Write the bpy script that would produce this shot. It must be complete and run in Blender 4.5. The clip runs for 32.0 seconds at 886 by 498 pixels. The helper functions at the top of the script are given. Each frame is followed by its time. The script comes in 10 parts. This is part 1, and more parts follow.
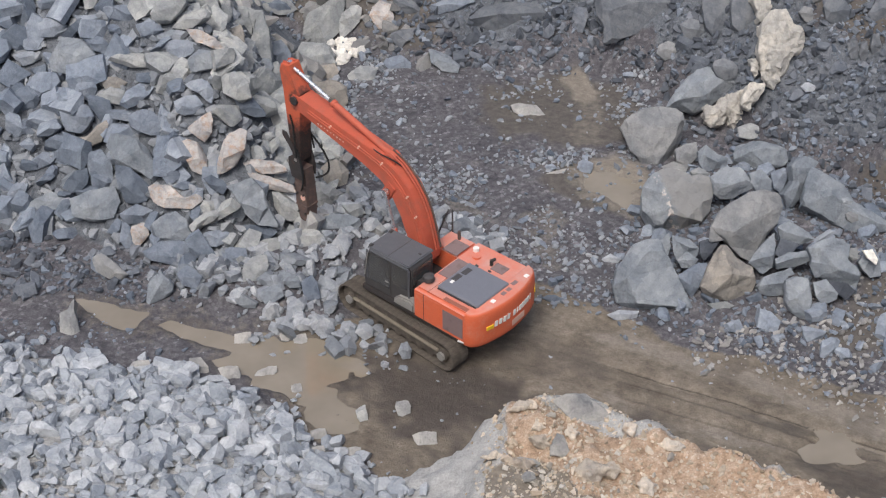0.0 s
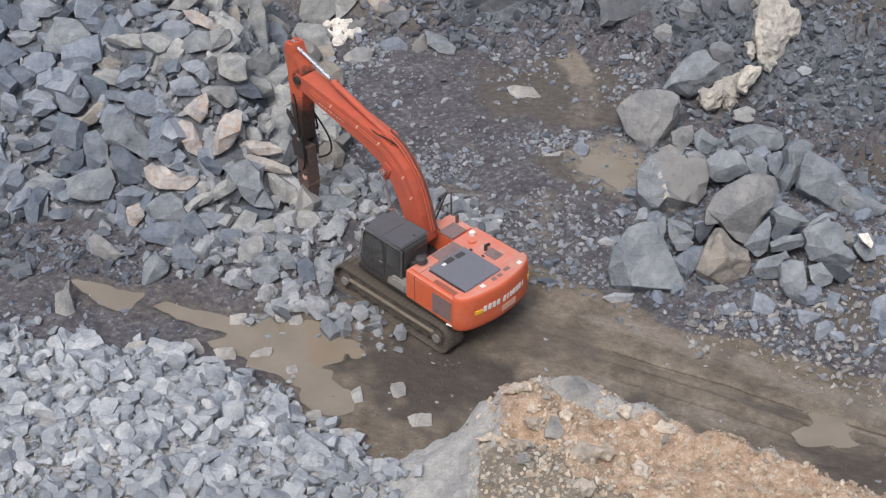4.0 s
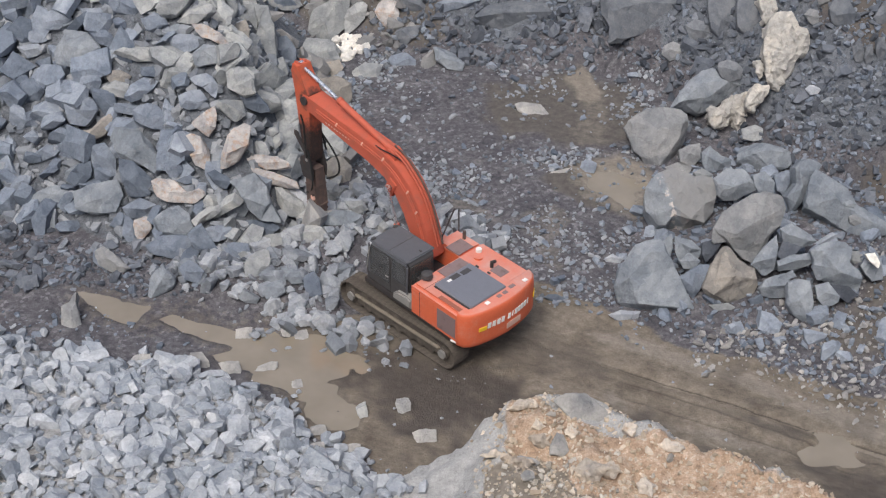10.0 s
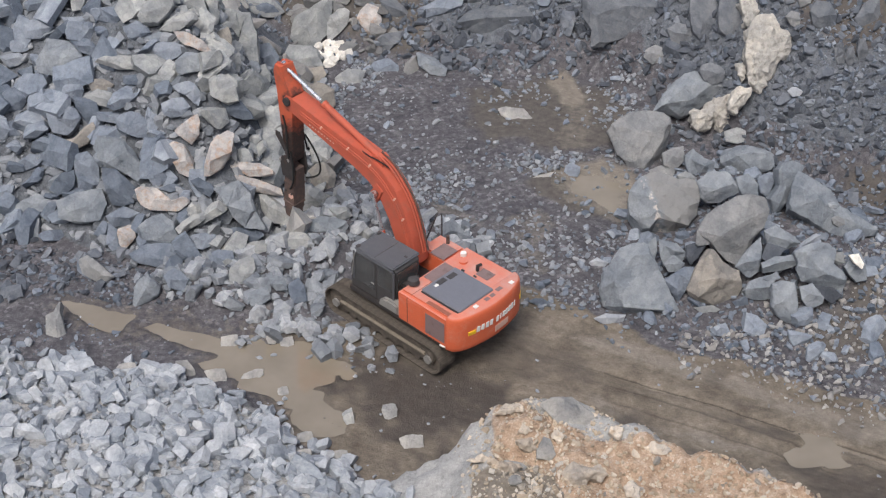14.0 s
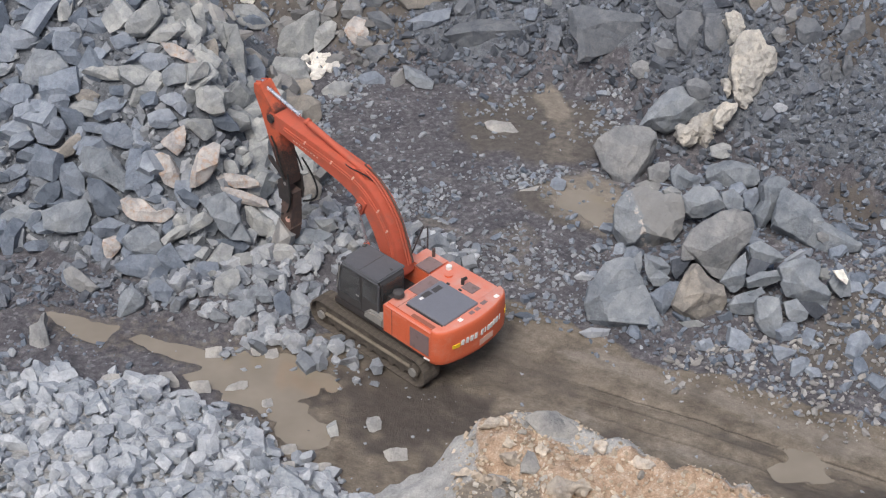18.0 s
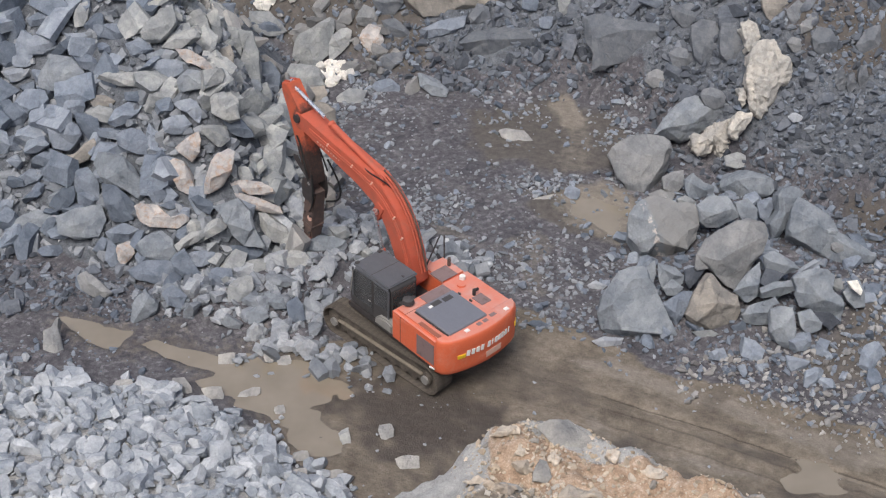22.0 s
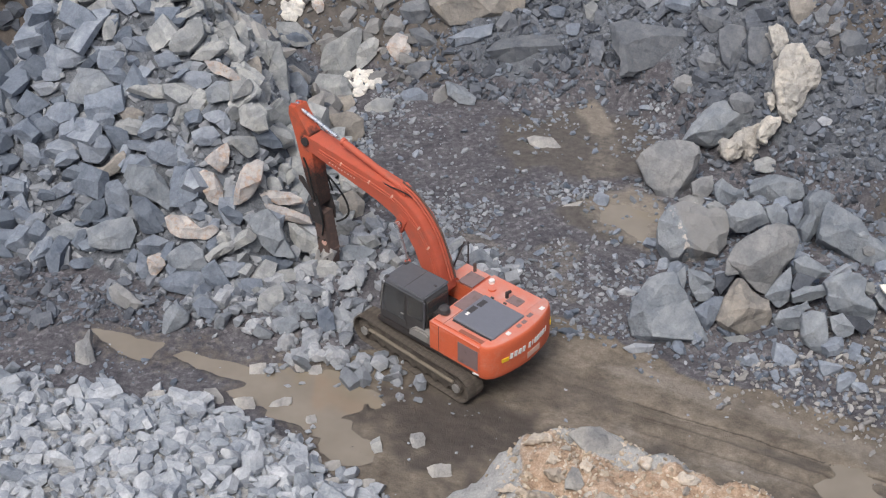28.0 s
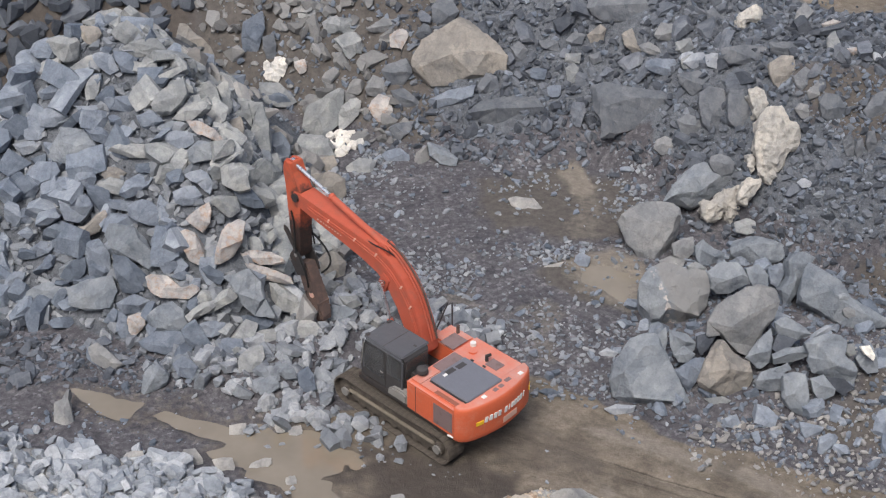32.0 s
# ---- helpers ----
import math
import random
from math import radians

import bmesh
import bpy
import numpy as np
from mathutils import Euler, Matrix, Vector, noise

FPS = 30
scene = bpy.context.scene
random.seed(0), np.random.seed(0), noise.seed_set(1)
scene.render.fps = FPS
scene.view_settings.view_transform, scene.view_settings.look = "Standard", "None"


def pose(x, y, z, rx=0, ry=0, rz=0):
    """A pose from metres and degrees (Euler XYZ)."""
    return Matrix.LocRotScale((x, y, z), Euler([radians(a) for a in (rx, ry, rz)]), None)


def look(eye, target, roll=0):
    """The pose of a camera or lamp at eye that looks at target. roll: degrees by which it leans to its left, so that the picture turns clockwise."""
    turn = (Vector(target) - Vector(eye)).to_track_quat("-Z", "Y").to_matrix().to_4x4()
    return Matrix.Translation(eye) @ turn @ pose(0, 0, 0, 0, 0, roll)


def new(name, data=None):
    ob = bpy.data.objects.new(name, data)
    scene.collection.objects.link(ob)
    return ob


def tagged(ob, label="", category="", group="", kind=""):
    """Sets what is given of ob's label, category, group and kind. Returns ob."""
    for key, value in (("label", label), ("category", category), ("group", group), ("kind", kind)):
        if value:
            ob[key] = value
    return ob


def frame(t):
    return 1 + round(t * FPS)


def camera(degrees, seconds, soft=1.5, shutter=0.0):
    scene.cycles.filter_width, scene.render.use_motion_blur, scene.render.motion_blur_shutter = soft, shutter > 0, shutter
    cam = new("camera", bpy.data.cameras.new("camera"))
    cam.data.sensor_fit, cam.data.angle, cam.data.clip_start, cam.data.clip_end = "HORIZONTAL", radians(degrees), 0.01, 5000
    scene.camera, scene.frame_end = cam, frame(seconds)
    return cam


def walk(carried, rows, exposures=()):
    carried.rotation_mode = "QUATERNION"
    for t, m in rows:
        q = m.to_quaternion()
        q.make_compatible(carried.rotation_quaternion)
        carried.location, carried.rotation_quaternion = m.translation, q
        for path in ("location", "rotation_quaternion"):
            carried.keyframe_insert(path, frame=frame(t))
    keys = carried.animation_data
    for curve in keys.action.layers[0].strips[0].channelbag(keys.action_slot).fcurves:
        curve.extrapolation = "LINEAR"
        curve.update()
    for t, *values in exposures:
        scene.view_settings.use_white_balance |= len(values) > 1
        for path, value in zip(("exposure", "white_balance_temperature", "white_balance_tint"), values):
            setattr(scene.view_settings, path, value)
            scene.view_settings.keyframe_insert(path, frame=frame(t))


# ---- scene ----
from mathutils import geometry

EYE = (0.31, -34.06, 28.05)
cam = camera(32, 32.0, soft=1.25)
AIM = [  # seconds, turn to the left, tilt up, lean to the left, in degrees
    (0, -0.042, -37.292, -0.548), (0.5, -0.212, -37.221, -0.521), (1, -0.240, -37.336, -0.590), (1.5, -0.477, -37.485, -0.290),
    (2, -0.397, -37.517, -0.337), (2.5, -0.300, -37.628, -0.289), (3, -0.217, -37.634, -0.264), (3.5, -0.273, -37.822, -0.248),
    (5.5, 0.137, -38.061, -0.186), (6, 0.365, -37.627, -0.305), (6.5, 0.670, -37.439, -0.349), (7, 0.700, -37.363, -0.269),
    (7.5, 0.509, -37.389, -0.161), (8, 0.521, -37.470, -0.258), (8.5, 0.487, -37.524, -0.249), (9, -0.000, -37.500, 0.000),
    (9.5, 0.017, -37.329, -0.082), (10, 0.064, -37.373, 0.145), (10.5, 0.154, -37.486, 0.347), (11, 0.351, -37.410, 0.139),
    (11.5, 0.632, -36.978, -0.131), (12, 0.083, -36.873, 0.037), (12.5, 0.005, -37.235, -0.019), (13, -0.058, -37.337, -0.040),
    (13.5, -0.104, -37.351, -0.207), (14, -0.647, -37.176, -0.025), (14.5, -0.727, -37.209, 0.007), (16.5, -0.969, -36.775, 0.640),
    (17, -1.189, -36.832, 0.801), (17.5, -1.022, -36.846, 0.562), (18, -1.314, -36.690, 0.761), (18.5, -1.411, -36.612, 0.940),
    (19, -1.136, -36.552, 0.753), (19.5, -0.869, -36.231, 0.503), (20, -0.952, -36.224, 0.439), (20.5, -0.588, -36.342, 0.279),
    (21, -0.760, -36.283, 0.466), (21.5, -0.557, -36.333, 0.558), (22, -0.690, -36.408, 0.781), (22.5, -1.020, -36.208, 1.118),
    (23, -0.762, -36.152, 0.793), (23.5, -0.597, -36.413, 0.681), (24, -0.362, -36.412, 0.630), (24.5, 0.375, -36.442, 0.305),
    (25, 0.549, -35.897, 0.423), (25.5, 1.242, -35.824, -0.128), (27.5, 0.607, -35.948, -0.394), (28, 0.666, -36.104, -0.652),
    (28.5, 0.368, -35.606, -0.757), (29, -0.332, -35.102, -0.572), (29.5, -0.464, -34.761, -0.613), (30, -0.361, -34.759, -0.328),
    (30.5, -0.700, -34.474, -0.036), (31, -0.843, -34.078, 0.013), (31.5, -0.412, -33.820, 0.017), (32, -0.196, -33.869, 0.021),
]
walk(cam, [(t, pose(*EYE, 90 + tilt, 0, turn) @ pose(0, 0, 0, 0, 0, lean)) for t, turn, tilt, lean in AIM])

# ---- light: a bright overcast sky ----
world = bpy.data.worlds.new("overcast")
scene.world = world
world.use_nodes = True
wt = world.node_tree
sky = wt.nodes.new("ShaderNodeTexSky")
sky.sky_type, sky.sun_disc = "NISHITA", False
sky.sun_elevation, sky.sun_rotation = radians(58), radians(200)
sky.air_density, sky.dust_density, sky.ozone_density = 1.0, 4.0, 1.0
wash = wt.nodes.new("ShaderNodeHueSaturation")
wash.inputs["Saturation"].default_value = 0.8
wt.links.new(sky.outputs[0], wash.inputs["Color"])
wt.links.new(wash.outputs[0], wt.nodes["Background"].inputs[0])
wt.nodes["Background"].inputs[1].default_value = 0.125
lamp = bpy.data.lights.new("sun", "SUN")
lamp.energy, lamp.angle, lamp.color = 1.45, radians(24), (1.0, 0.985, 0.97)
sun = new("sun", lamp)
sun.matrix_world = look((0, 0, 60), (0 + 20 * math.sin(radians(20)), 20 * math.cos(radians(20)), 60 - 20 * math.tan(radians(58))))
scene.view_settings.exposure = 0.40


# ---- materials ----
def node(nt, kind, **values):
    n = nt.nodes.new(kind)
    for key, value in values.items():
        n.inputs[key].default_value = value
    return n


def material(name, rough=0.85, metal=0.0, spec=0.3):
    m = bpy.data.materials.new(name)
    m.use_nodes = True
    p = m.node_tree.nodes["Principled BSDF"]
    p.inputs["Roughness"].default_value, p.inputs["Metallic"].default_value = rough, metal
    p.inputs["Specular IOR Level"].default_value = spec
    return m, m.node_tree, p


def ramp(nt, source, *stops):
    r = nt.nodes.new("ShaderNodeValToRGB")
    while len(r.color_ramp.elements) < len(stops):
        r.color_ramp.elements.new(0.5)
    for e, (at, colour) in zip(r.color_ramp.elements, stops):
        e.position = at
        e.color = (*colour, 1) if len(colour) == 3 else colour
    nt.links.new(source, r.inputs[0])
    return r.outputs[0]


def mix(nt, a, b, fac, how="MIX"):
    m = nt.nodes.new("ShaderNodeMix")
    m.data_type, m.blend_type = "RGBA", how
    for sock, v in ((m.inputs[6], a), (m.inputs[7], b), (m.inputs[0], fac)):
        if hasattr(v, "default_value"):
            nt.links.new(v, sock)
        else:
            sock.default_value = (*v, 1) if isinstance(v, tuple) else v
    return m.outputs[2]


def grain(nt, where, size, detail=6.0, rough=0.6):
    n = node(nt, "ShaderNodeTexNoise", Scale=1.0 / size, Detail=detail, Roughness=rough)
    nt.links.new(where, n.inputs["Vector"])
    return n.outputs["Fac"]


def relief(nt, p, fine, coarse, strength=0.5, distance=0.02):
    add = nt.nodes.new("ShaderNodeMath")
    add.operation = "ADD"
    nt.links.new(fine, add.inputs[0])
    nt.links.new(coarse, add.inputs[1])
    b = node(nt, "ShaderNodeBump", Strength=strength, Distance=distance)
    nt.links.new(add.outputs[0], b.inputs["Height"])
    nt.links.new(b.outputs[0], p.inputs["Normal"])


def place_of(nt, kind="Position"):
    if kind == "Position":
        return nt.nodes.new("ShaderNodeNewGeometry").outputs["Position"]
    return nt.nodes.new("ShaderNodeTexCoord").outputs["Object"]


def rock_material(name, dark, mid, light, rust, island=False, rusty=0.12, vein=False):
    m, nt, p = material(name, 0.88, 0.0, 0.25)
    at = place_of(nt)
    pick = nt.nodes.new("ShaderNodeNewGeometry").outputs["Random Per Island"] if island else nt.nodes.new("ShaderNodeObjectInfo").outputs["Random"]
    tone = ramp(nt, pick, (0.0, dark), (0.35, mid), (0.7, light), (0.9, mid), (1.0, light))
    big, small, dust = grain(nt, at, 0.55), grain(nt, at, 0.06, 8), grain(nt, at, 0.22, 5, 0.7)
    col = mix(nt, tone, ramp(nt, big, (0.35, (0.82, 0.835, 0.86)), (0.65, (1.16, 1.15, 1.13))), 1.0, "MULTIPLY")
    col = mix(nt, col, ramp(nt, small, (0.3, (0.90, 0.90, 0.90)), (0.7, (1.10, 1.10, 1.10))), 1.0, "MULTIPLY")
    col = mix(nt, col, rust, ramp(nt, dust, (0.72 - rusty, (0, 0, 0)), (0.86 - rusty, (0.75, 0.75, 0.75))))
    if not island:
        # bedding: faint streaks along the stone's own grain
        bed = nt.nodes.new("ShaderNodeMapping")
        bed.vector_type = "TEXTURE"
        bed.inputs["Rotation"].default_value = (0.5, 0.35, 0.8)
        bed.inputs["Scale"].default_value = (3.5, 0.9, 0.35)
        nt.links.new(place_of(nt, "Object"), bed.inputs["Vector"])
        col = mix(nt, col, ramp(nt, grain(nt, bed.outputs[0], 0.35, 6, 0.6), (0.3, (0.88, 0.885, 0.895)), (0.5, (1, 1, 1)), (0.72, (1.12, 1.115, 1.105))), 1.0, "MULTIPLY")
        # hairline cracks and weathered sheets
        bent = nt.nodes.new("ShaderNodeVectorMath")
        bent.operation = "MULTIPLY_ADD"
        n = node(nt, "ShaderNodeTexNoise", Scale=2.2, Detail=4.0)
        nt.links.new(at, n.inputs["Vector"])
        nt.links.new(n.outputs["Color"], bent.inputs[0])
        bent.inputs[1].default_value = (0.7, 0.7, 0.7)
        nt.links.new(at, bent.inputs[2])
        cells = node(nt, "ShaderNodeTexVoronoi", Scale=0.8)
        cells.feature = "DISTANCE_TO_EDGE"
        nt.links.new(bent.outputs[0], cells.inputs["Vector"])
        col = mix(nt, col, ramp(nt, cells.outputs["Distance"], (0.0, (0.62, 0.62, 0.64)), (0.03, (1, 1, 1))), 0.35, "MULTIPLY")
        shade = node(nt, "ShaderNodeTexVoronoi", Scale=1.7)
        nt.links.new(bent.outputs[0], shade.inputs["Vector"])
        col = mix(nt, col, ramp(nt, shade.outputs["Color"], (0.1, (0.86, 0.87, 0.89)), (0.9, (1.14, 1.12, 1.10))), 1.0, "MULTIPLY")
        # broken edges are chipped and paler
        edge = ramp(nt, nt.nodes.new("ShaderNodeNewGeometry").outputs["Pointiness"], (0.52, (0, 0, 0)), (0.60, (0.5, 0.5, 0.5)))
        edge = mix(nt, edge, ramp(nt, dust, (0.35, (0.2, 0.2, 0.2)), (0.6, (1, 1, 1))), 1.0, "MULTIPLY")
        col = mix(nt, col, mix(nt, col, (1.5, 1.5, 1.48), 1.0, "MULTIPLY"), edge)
        chips = nt.nodes.new("ShaderNodeMath")
        chips.operation = "MULTIPLY_ADD"
        nt.links.new(shade.outputs["Distance"], chips.inputs[0])
        chips.inputs[1].default_value = 0.9
        nt.links.new(dust, chips.inputs[2])
        dust = chips.outputs[0]
    if vein:
        own = place_of(nt, "Object")
        line = nt.nodes.new("ShaderNodeVectorMath")
        line.operation = "DOT_PRODUCT"
        nt.links.new(own, line.inputs[0])
        line.inputs[1].default_value = (0.93, 0.36, 0.0)
        off = nt.nodes.new("ShaderNodeMath")
        off.operation = "MULTIPLY_ADD"
        nt.links.new(grain(nt, own, 0.5, 6, 0.7), off.inputs[0])
        off.inputs[1].default_value = 0.55
        shift = nt.nodes.new("ShaderNodeMath")
        shift.inputs[1].default_value = 0.33
        nt.links.new(line.outputs["Value"], shift.inputs[0])
        nt.links.new(shift.outputs[0], off.inputs[2])
        col = mix(nt, col, (0.255, 0.245, 0.232), ramp(nt, off.outputs[0], (0.30, (0, 0, 0)), (0.42, (0.75, 0.75, 0.75))))
        streak = ramp(nt, off.outputs[0], (0.17, (0, 0, 0)), (0.215, (0.9, 0.9, 0.9)), (0.305, (0.9, 0.9, 0.9)), (0.34, (0, 0, 0)))
        streak = mix(nt, streak, ramp(nt, grain(nt, own, 0.3, 4, 0.6), (0.46, (0, 0, 0)), (0.56, (1, 1, 1))), 1.0, "MULTIPLY")
        col = mix(nt, col, (0.62, 0.55, 0.50), streak)
    nt.links.new(col, p.inputs["Base Color"])
    relief(nt, p, small, dust, 0.8, 0.045)
    return m


BLUE = ((0.108, 0.127, 0.155), (0.170, 0.196, 0.236), (0.260, 0.286, 0.324))
PALE = ((0.228, 0.250, 0.278), (0.318, 0.340, 0.370), (0.412, 0.426, 0.446))
MID = ((0.160, 0.174, 0.192), (0.245, 0.260, 0.280), (0.345, 0.356, 0.371))
DARK = ((0.056, 0.062, 0.074), (0.100, 0.110, 0.128), (0.180, 0.193, 0.216))
RUST = (0.30, 0.25, 0.19)
MAT = {}
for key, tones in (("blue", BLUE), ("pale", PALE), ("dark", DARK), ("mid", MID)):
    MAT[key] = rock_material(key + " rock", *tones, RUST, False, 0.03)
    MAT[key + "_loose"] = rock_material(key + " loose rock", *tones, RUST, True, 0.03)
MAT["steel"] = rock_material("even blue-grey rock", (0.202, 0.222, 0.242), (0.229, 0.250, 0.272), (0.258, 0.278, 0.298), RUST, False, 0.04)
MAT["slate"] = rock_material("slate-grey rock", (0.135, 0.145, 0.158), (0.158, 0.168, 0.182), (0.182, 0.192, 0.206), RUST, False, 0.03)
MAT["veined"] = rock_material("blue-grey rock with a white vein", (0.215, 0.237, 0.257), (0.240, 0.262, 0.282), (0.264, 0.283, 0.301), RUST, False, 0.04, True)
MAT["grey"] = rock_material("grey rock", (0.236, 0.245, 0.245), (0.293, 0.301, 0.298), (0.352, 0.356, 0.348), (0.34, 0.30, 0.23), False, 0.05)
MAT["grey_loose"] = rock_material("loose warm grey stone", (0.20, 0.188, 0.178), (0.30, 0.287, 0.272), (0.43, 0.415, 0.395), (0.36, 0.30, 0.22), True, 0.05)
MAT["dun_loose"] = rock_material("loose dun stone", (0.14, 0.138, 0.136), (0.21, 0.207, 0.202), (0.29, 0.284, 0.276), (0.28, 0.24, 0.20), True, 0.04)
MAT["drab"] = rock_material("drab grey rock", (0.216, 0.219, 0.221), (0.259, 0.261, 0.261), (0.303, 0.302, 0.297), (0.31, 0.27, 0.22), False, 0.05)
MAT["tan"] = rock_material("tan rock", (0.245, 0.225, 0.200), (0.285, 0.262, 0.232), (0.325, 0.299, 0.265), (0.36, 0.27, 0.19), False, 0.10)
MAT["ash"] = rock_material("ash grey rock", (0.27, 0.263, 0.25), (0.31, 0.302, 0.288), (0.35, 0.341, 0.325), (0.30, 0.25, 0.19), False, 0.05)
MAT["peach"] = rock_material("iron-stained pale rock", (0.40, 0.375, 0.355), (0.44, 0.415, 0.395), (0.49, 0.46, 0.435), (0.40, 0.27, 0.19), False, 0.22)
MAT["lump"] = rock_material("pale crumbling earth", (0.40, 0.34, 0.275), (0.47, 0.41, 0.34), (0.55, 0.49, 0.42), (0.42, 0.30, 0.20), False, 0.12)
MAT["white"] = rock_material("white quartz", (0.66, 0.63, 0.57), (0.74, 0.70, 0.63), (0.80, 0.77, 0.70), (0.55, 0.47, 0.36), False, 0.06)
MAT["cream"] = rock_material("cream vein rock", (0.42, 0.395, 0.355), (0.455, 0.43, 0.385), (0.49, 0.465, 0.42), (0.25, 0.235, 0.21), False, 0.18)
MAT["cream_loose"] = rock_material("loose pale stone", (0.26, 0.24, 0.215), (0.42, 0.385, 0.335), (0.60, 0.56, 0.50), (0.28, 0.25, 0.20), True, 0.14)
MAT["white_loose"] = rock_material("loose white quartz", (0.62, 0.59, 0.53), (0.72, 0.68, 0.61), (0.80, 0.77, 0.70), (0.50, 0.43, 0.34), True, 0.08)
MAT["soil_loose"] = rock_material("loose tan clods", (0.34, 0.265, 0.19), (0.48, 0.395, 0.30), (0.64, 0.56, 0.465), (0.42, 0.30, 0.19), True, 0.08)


def ground_material():
    m, nt, p = material("quarry ground", 0.8, 0.0, 0.3)
    at = place_of(nt)
    a = nt.nodes.new("ShaderNodeAttribute")
    a.attribute_name = "cover"
    b = nt.nodes.new("ShaderNodeAttribute")
    b.attribute_name = "cover_more"
    s1, s2 = nt.nodes.new("ShaderNodeSeparateColor"), nt.nodes.new("ShaderNodeSeparateColor")
    nt.links.new(a.outputs["Color"], s1.inputs[0])
    nt.links.new(b.outputs["Color"], s2.inputs[0])
    big, med, small = grain(nt, at, 1.3), grain(nt, at, 0.25, 8, 0.7), grain(nt, at, 0.05, 6, 0.7)
    col = ramp(nt, med, (0.3, (0.074, 0.071, 0.077)), (0.52, (0.124, 0.119, 0.127)), (0.72, (0.206, 0.200, 0.205)))
    col = mix(nt, col, ramp(nt, big, (0.3, (0.7, 0.7, 0.72)), (0.7, (1.3, 1.28, 1.26))), 1.0, "MULTIPLY")
    bits = node(nt, "ShaderNodeTexVoronoi", Scale=9.0)
    nt.links.new(at, bits.inputs["Vector"])
    pick = nt.nodes.new("ShaderNodeSeparateColor")
    nt.links.new(bits.outputs["Color"], pick.inputs[0])
    col = mix(nt, col, ramp(nt, pick.outputs[0], (0.0, (0.72, 0.72, 0.74)), (0.55, (0.95, 0.95, 0.95)), (0.90, (1.10, 1.10, 1.10)), (0.97, (1.55, 1.55, 1.56))), 1.0, "MULTIPLY")
    col = mix(nt, col, ramp(nt, small, (0.3, (0.72, 0.72, 0.72)), (0.7, (1.28, 1.28, 1.28))), 1.0, "MULTIPLY")
    stretch = nt.nodes.new("ShaderNodeMapping")
    stretch.vector_type = "TEXTURE"
    stretch.inputs["Rotation"].default_value = (0, 0, math.atan2(ROAD[1], ROAD[0]))
    stretch.inputs["Scale"].default_value = (1.15, 0.6, 1.0)
    nt.links.new(at, stretch.inputs["Vector"])
    streak = grain(nt, stretch.outputs[0], 0.30, 10, 0.72)
    comb = nt.nodes.new("ShaderNodeMapping")
    comb.vector_type = "TEXTURE"
    comb.inputs["Rotation"].default_value = (0, 0, math.atan2(ROAD[1], ROAD[0]))
    comb.inputs["Scale"].default_value = (14.0, 0.34, 1.0)
    nt.links.new(at, comb.inputs["Vector"])
    # fine ruts as darker lines in the colour, with no relief of their own
    ruts = ramp(nt, grain(nt, comb.outputs[0], 0.6, 3, 0.55), (0.37, (0.76, 0.76, 0.76)), (0.42, (1, 1, 1)), (0.64, (1.06, 1.06, 1.06)))
    mud = ramp(nt, streak, (0.25, (0.142, 0.119, 0.096)), (0.5, (0.198, 0.170, 0.138)), (0.75, (0.265, 0.231, 0.190)))
    mud = mix(nt, mud, ramp(nt, big, (0.3, (0.62, 0.60, 0.58)), (0.7, (1.25, 1.24, 1.22))), 1.0, "MULTIPLY")
    mud = mix(nt, mud, ramp(nt, small, (0.3, (0.8, 0.8, 0.8)), (0.7, (1.2, 1.2, 1.2))), 1.0, "MULTIPLY")
    mud = mix(nt, mud, ramp(nt, med, (0.3, (0.80, 0.79, 0.78)), (0.7, (1.2, 1.2, 1.19))), 1.0, "MULTIPLY")
    mud = mix(nt, mud, ruts, 0.25, "MULTIPLY")
    # wheel tracks drawn into the road's colour: shaded grooves with lighter rims
    across = nt.nodes.new("ShaderNodeVectorMath")
    across.operation = "DOT_PRODUCT"
    nt.links.new(at, across.inputs[0])
    across.inputs[1].default_value = (-ROAD[1] / 4, ROAD[0] / 4, 0)
    sway = nt.nodes.new("ShaderNodeMath")
    sway.operation = "MULTIPLY_ADD"
    nt.links.new(grain(nt, at, 1.8, 3, 0.5), sway.inputs[0])
    sway.inputs[1].default_value, sway.inputs[2].default_value = 0.035, 0.6875
    line = nt.nodes.new("ShaderNodeMath")
    line.operation = "ADD"
    nt.links.new(across.outputs["Value"], line.inputs[0])
    nt.links.new(sway.outputs[0], line.inputs[1])
    plain, dip = (1, 1, 1), (0.36, 0.35, 0.34)
    tracks = ramp(nt, line.outputs[0], (0.410, plain), (0.422, (0.62, 0.61, 0.60)), (0.440, plain), (0.500, (1.08, 1.08, 1.07)), (0.552, plain), (0.566, (0.58, 0.57, 0.56)), (0.582, plain), (0.594, (1.12, 1.12, 1.11)), (0.676, (1.14, 1.14, 1.13)), (0.6875, dip), (0.700, (1.10, 1.10, 1.09)), (0.74, plain))
    place = nt.nodes.new("ShaderNodeSeparateXYZ")
    nt.links.new(at, place.inputs[0])
    where = nt.nodes.new("ShaderNodeMath")
    where.operation = "MULTIPLY_ADD"
    nt.links.new(place.outputs[0], where.inputs[0])
    where.inputs[1].default_value, where.inputs[2].default_value = 0.2, -0.7
    on_road = ramp(nt, where.outputs[0], (0.1, (0, 0, 0)), (0.4, (0.85, 0.85, 0.85)))
    mud = mix(nt, mud, tracks, on_road, "MULTIPLY")
    brown = ramp(nt, med, (0.3, (0.078, 0.070, 0.064)), (0.7, (0.160, 0.142, 0.126)))
    soil = ramp(nt, med, (0.28, (0.19, 0.138, 0.098)), (0.46, (0.44, 0.312, 0.220)), (0.58, (0.54, 0.415, 0.315)), (0.72, (0.72, 0.63, 0.53)))
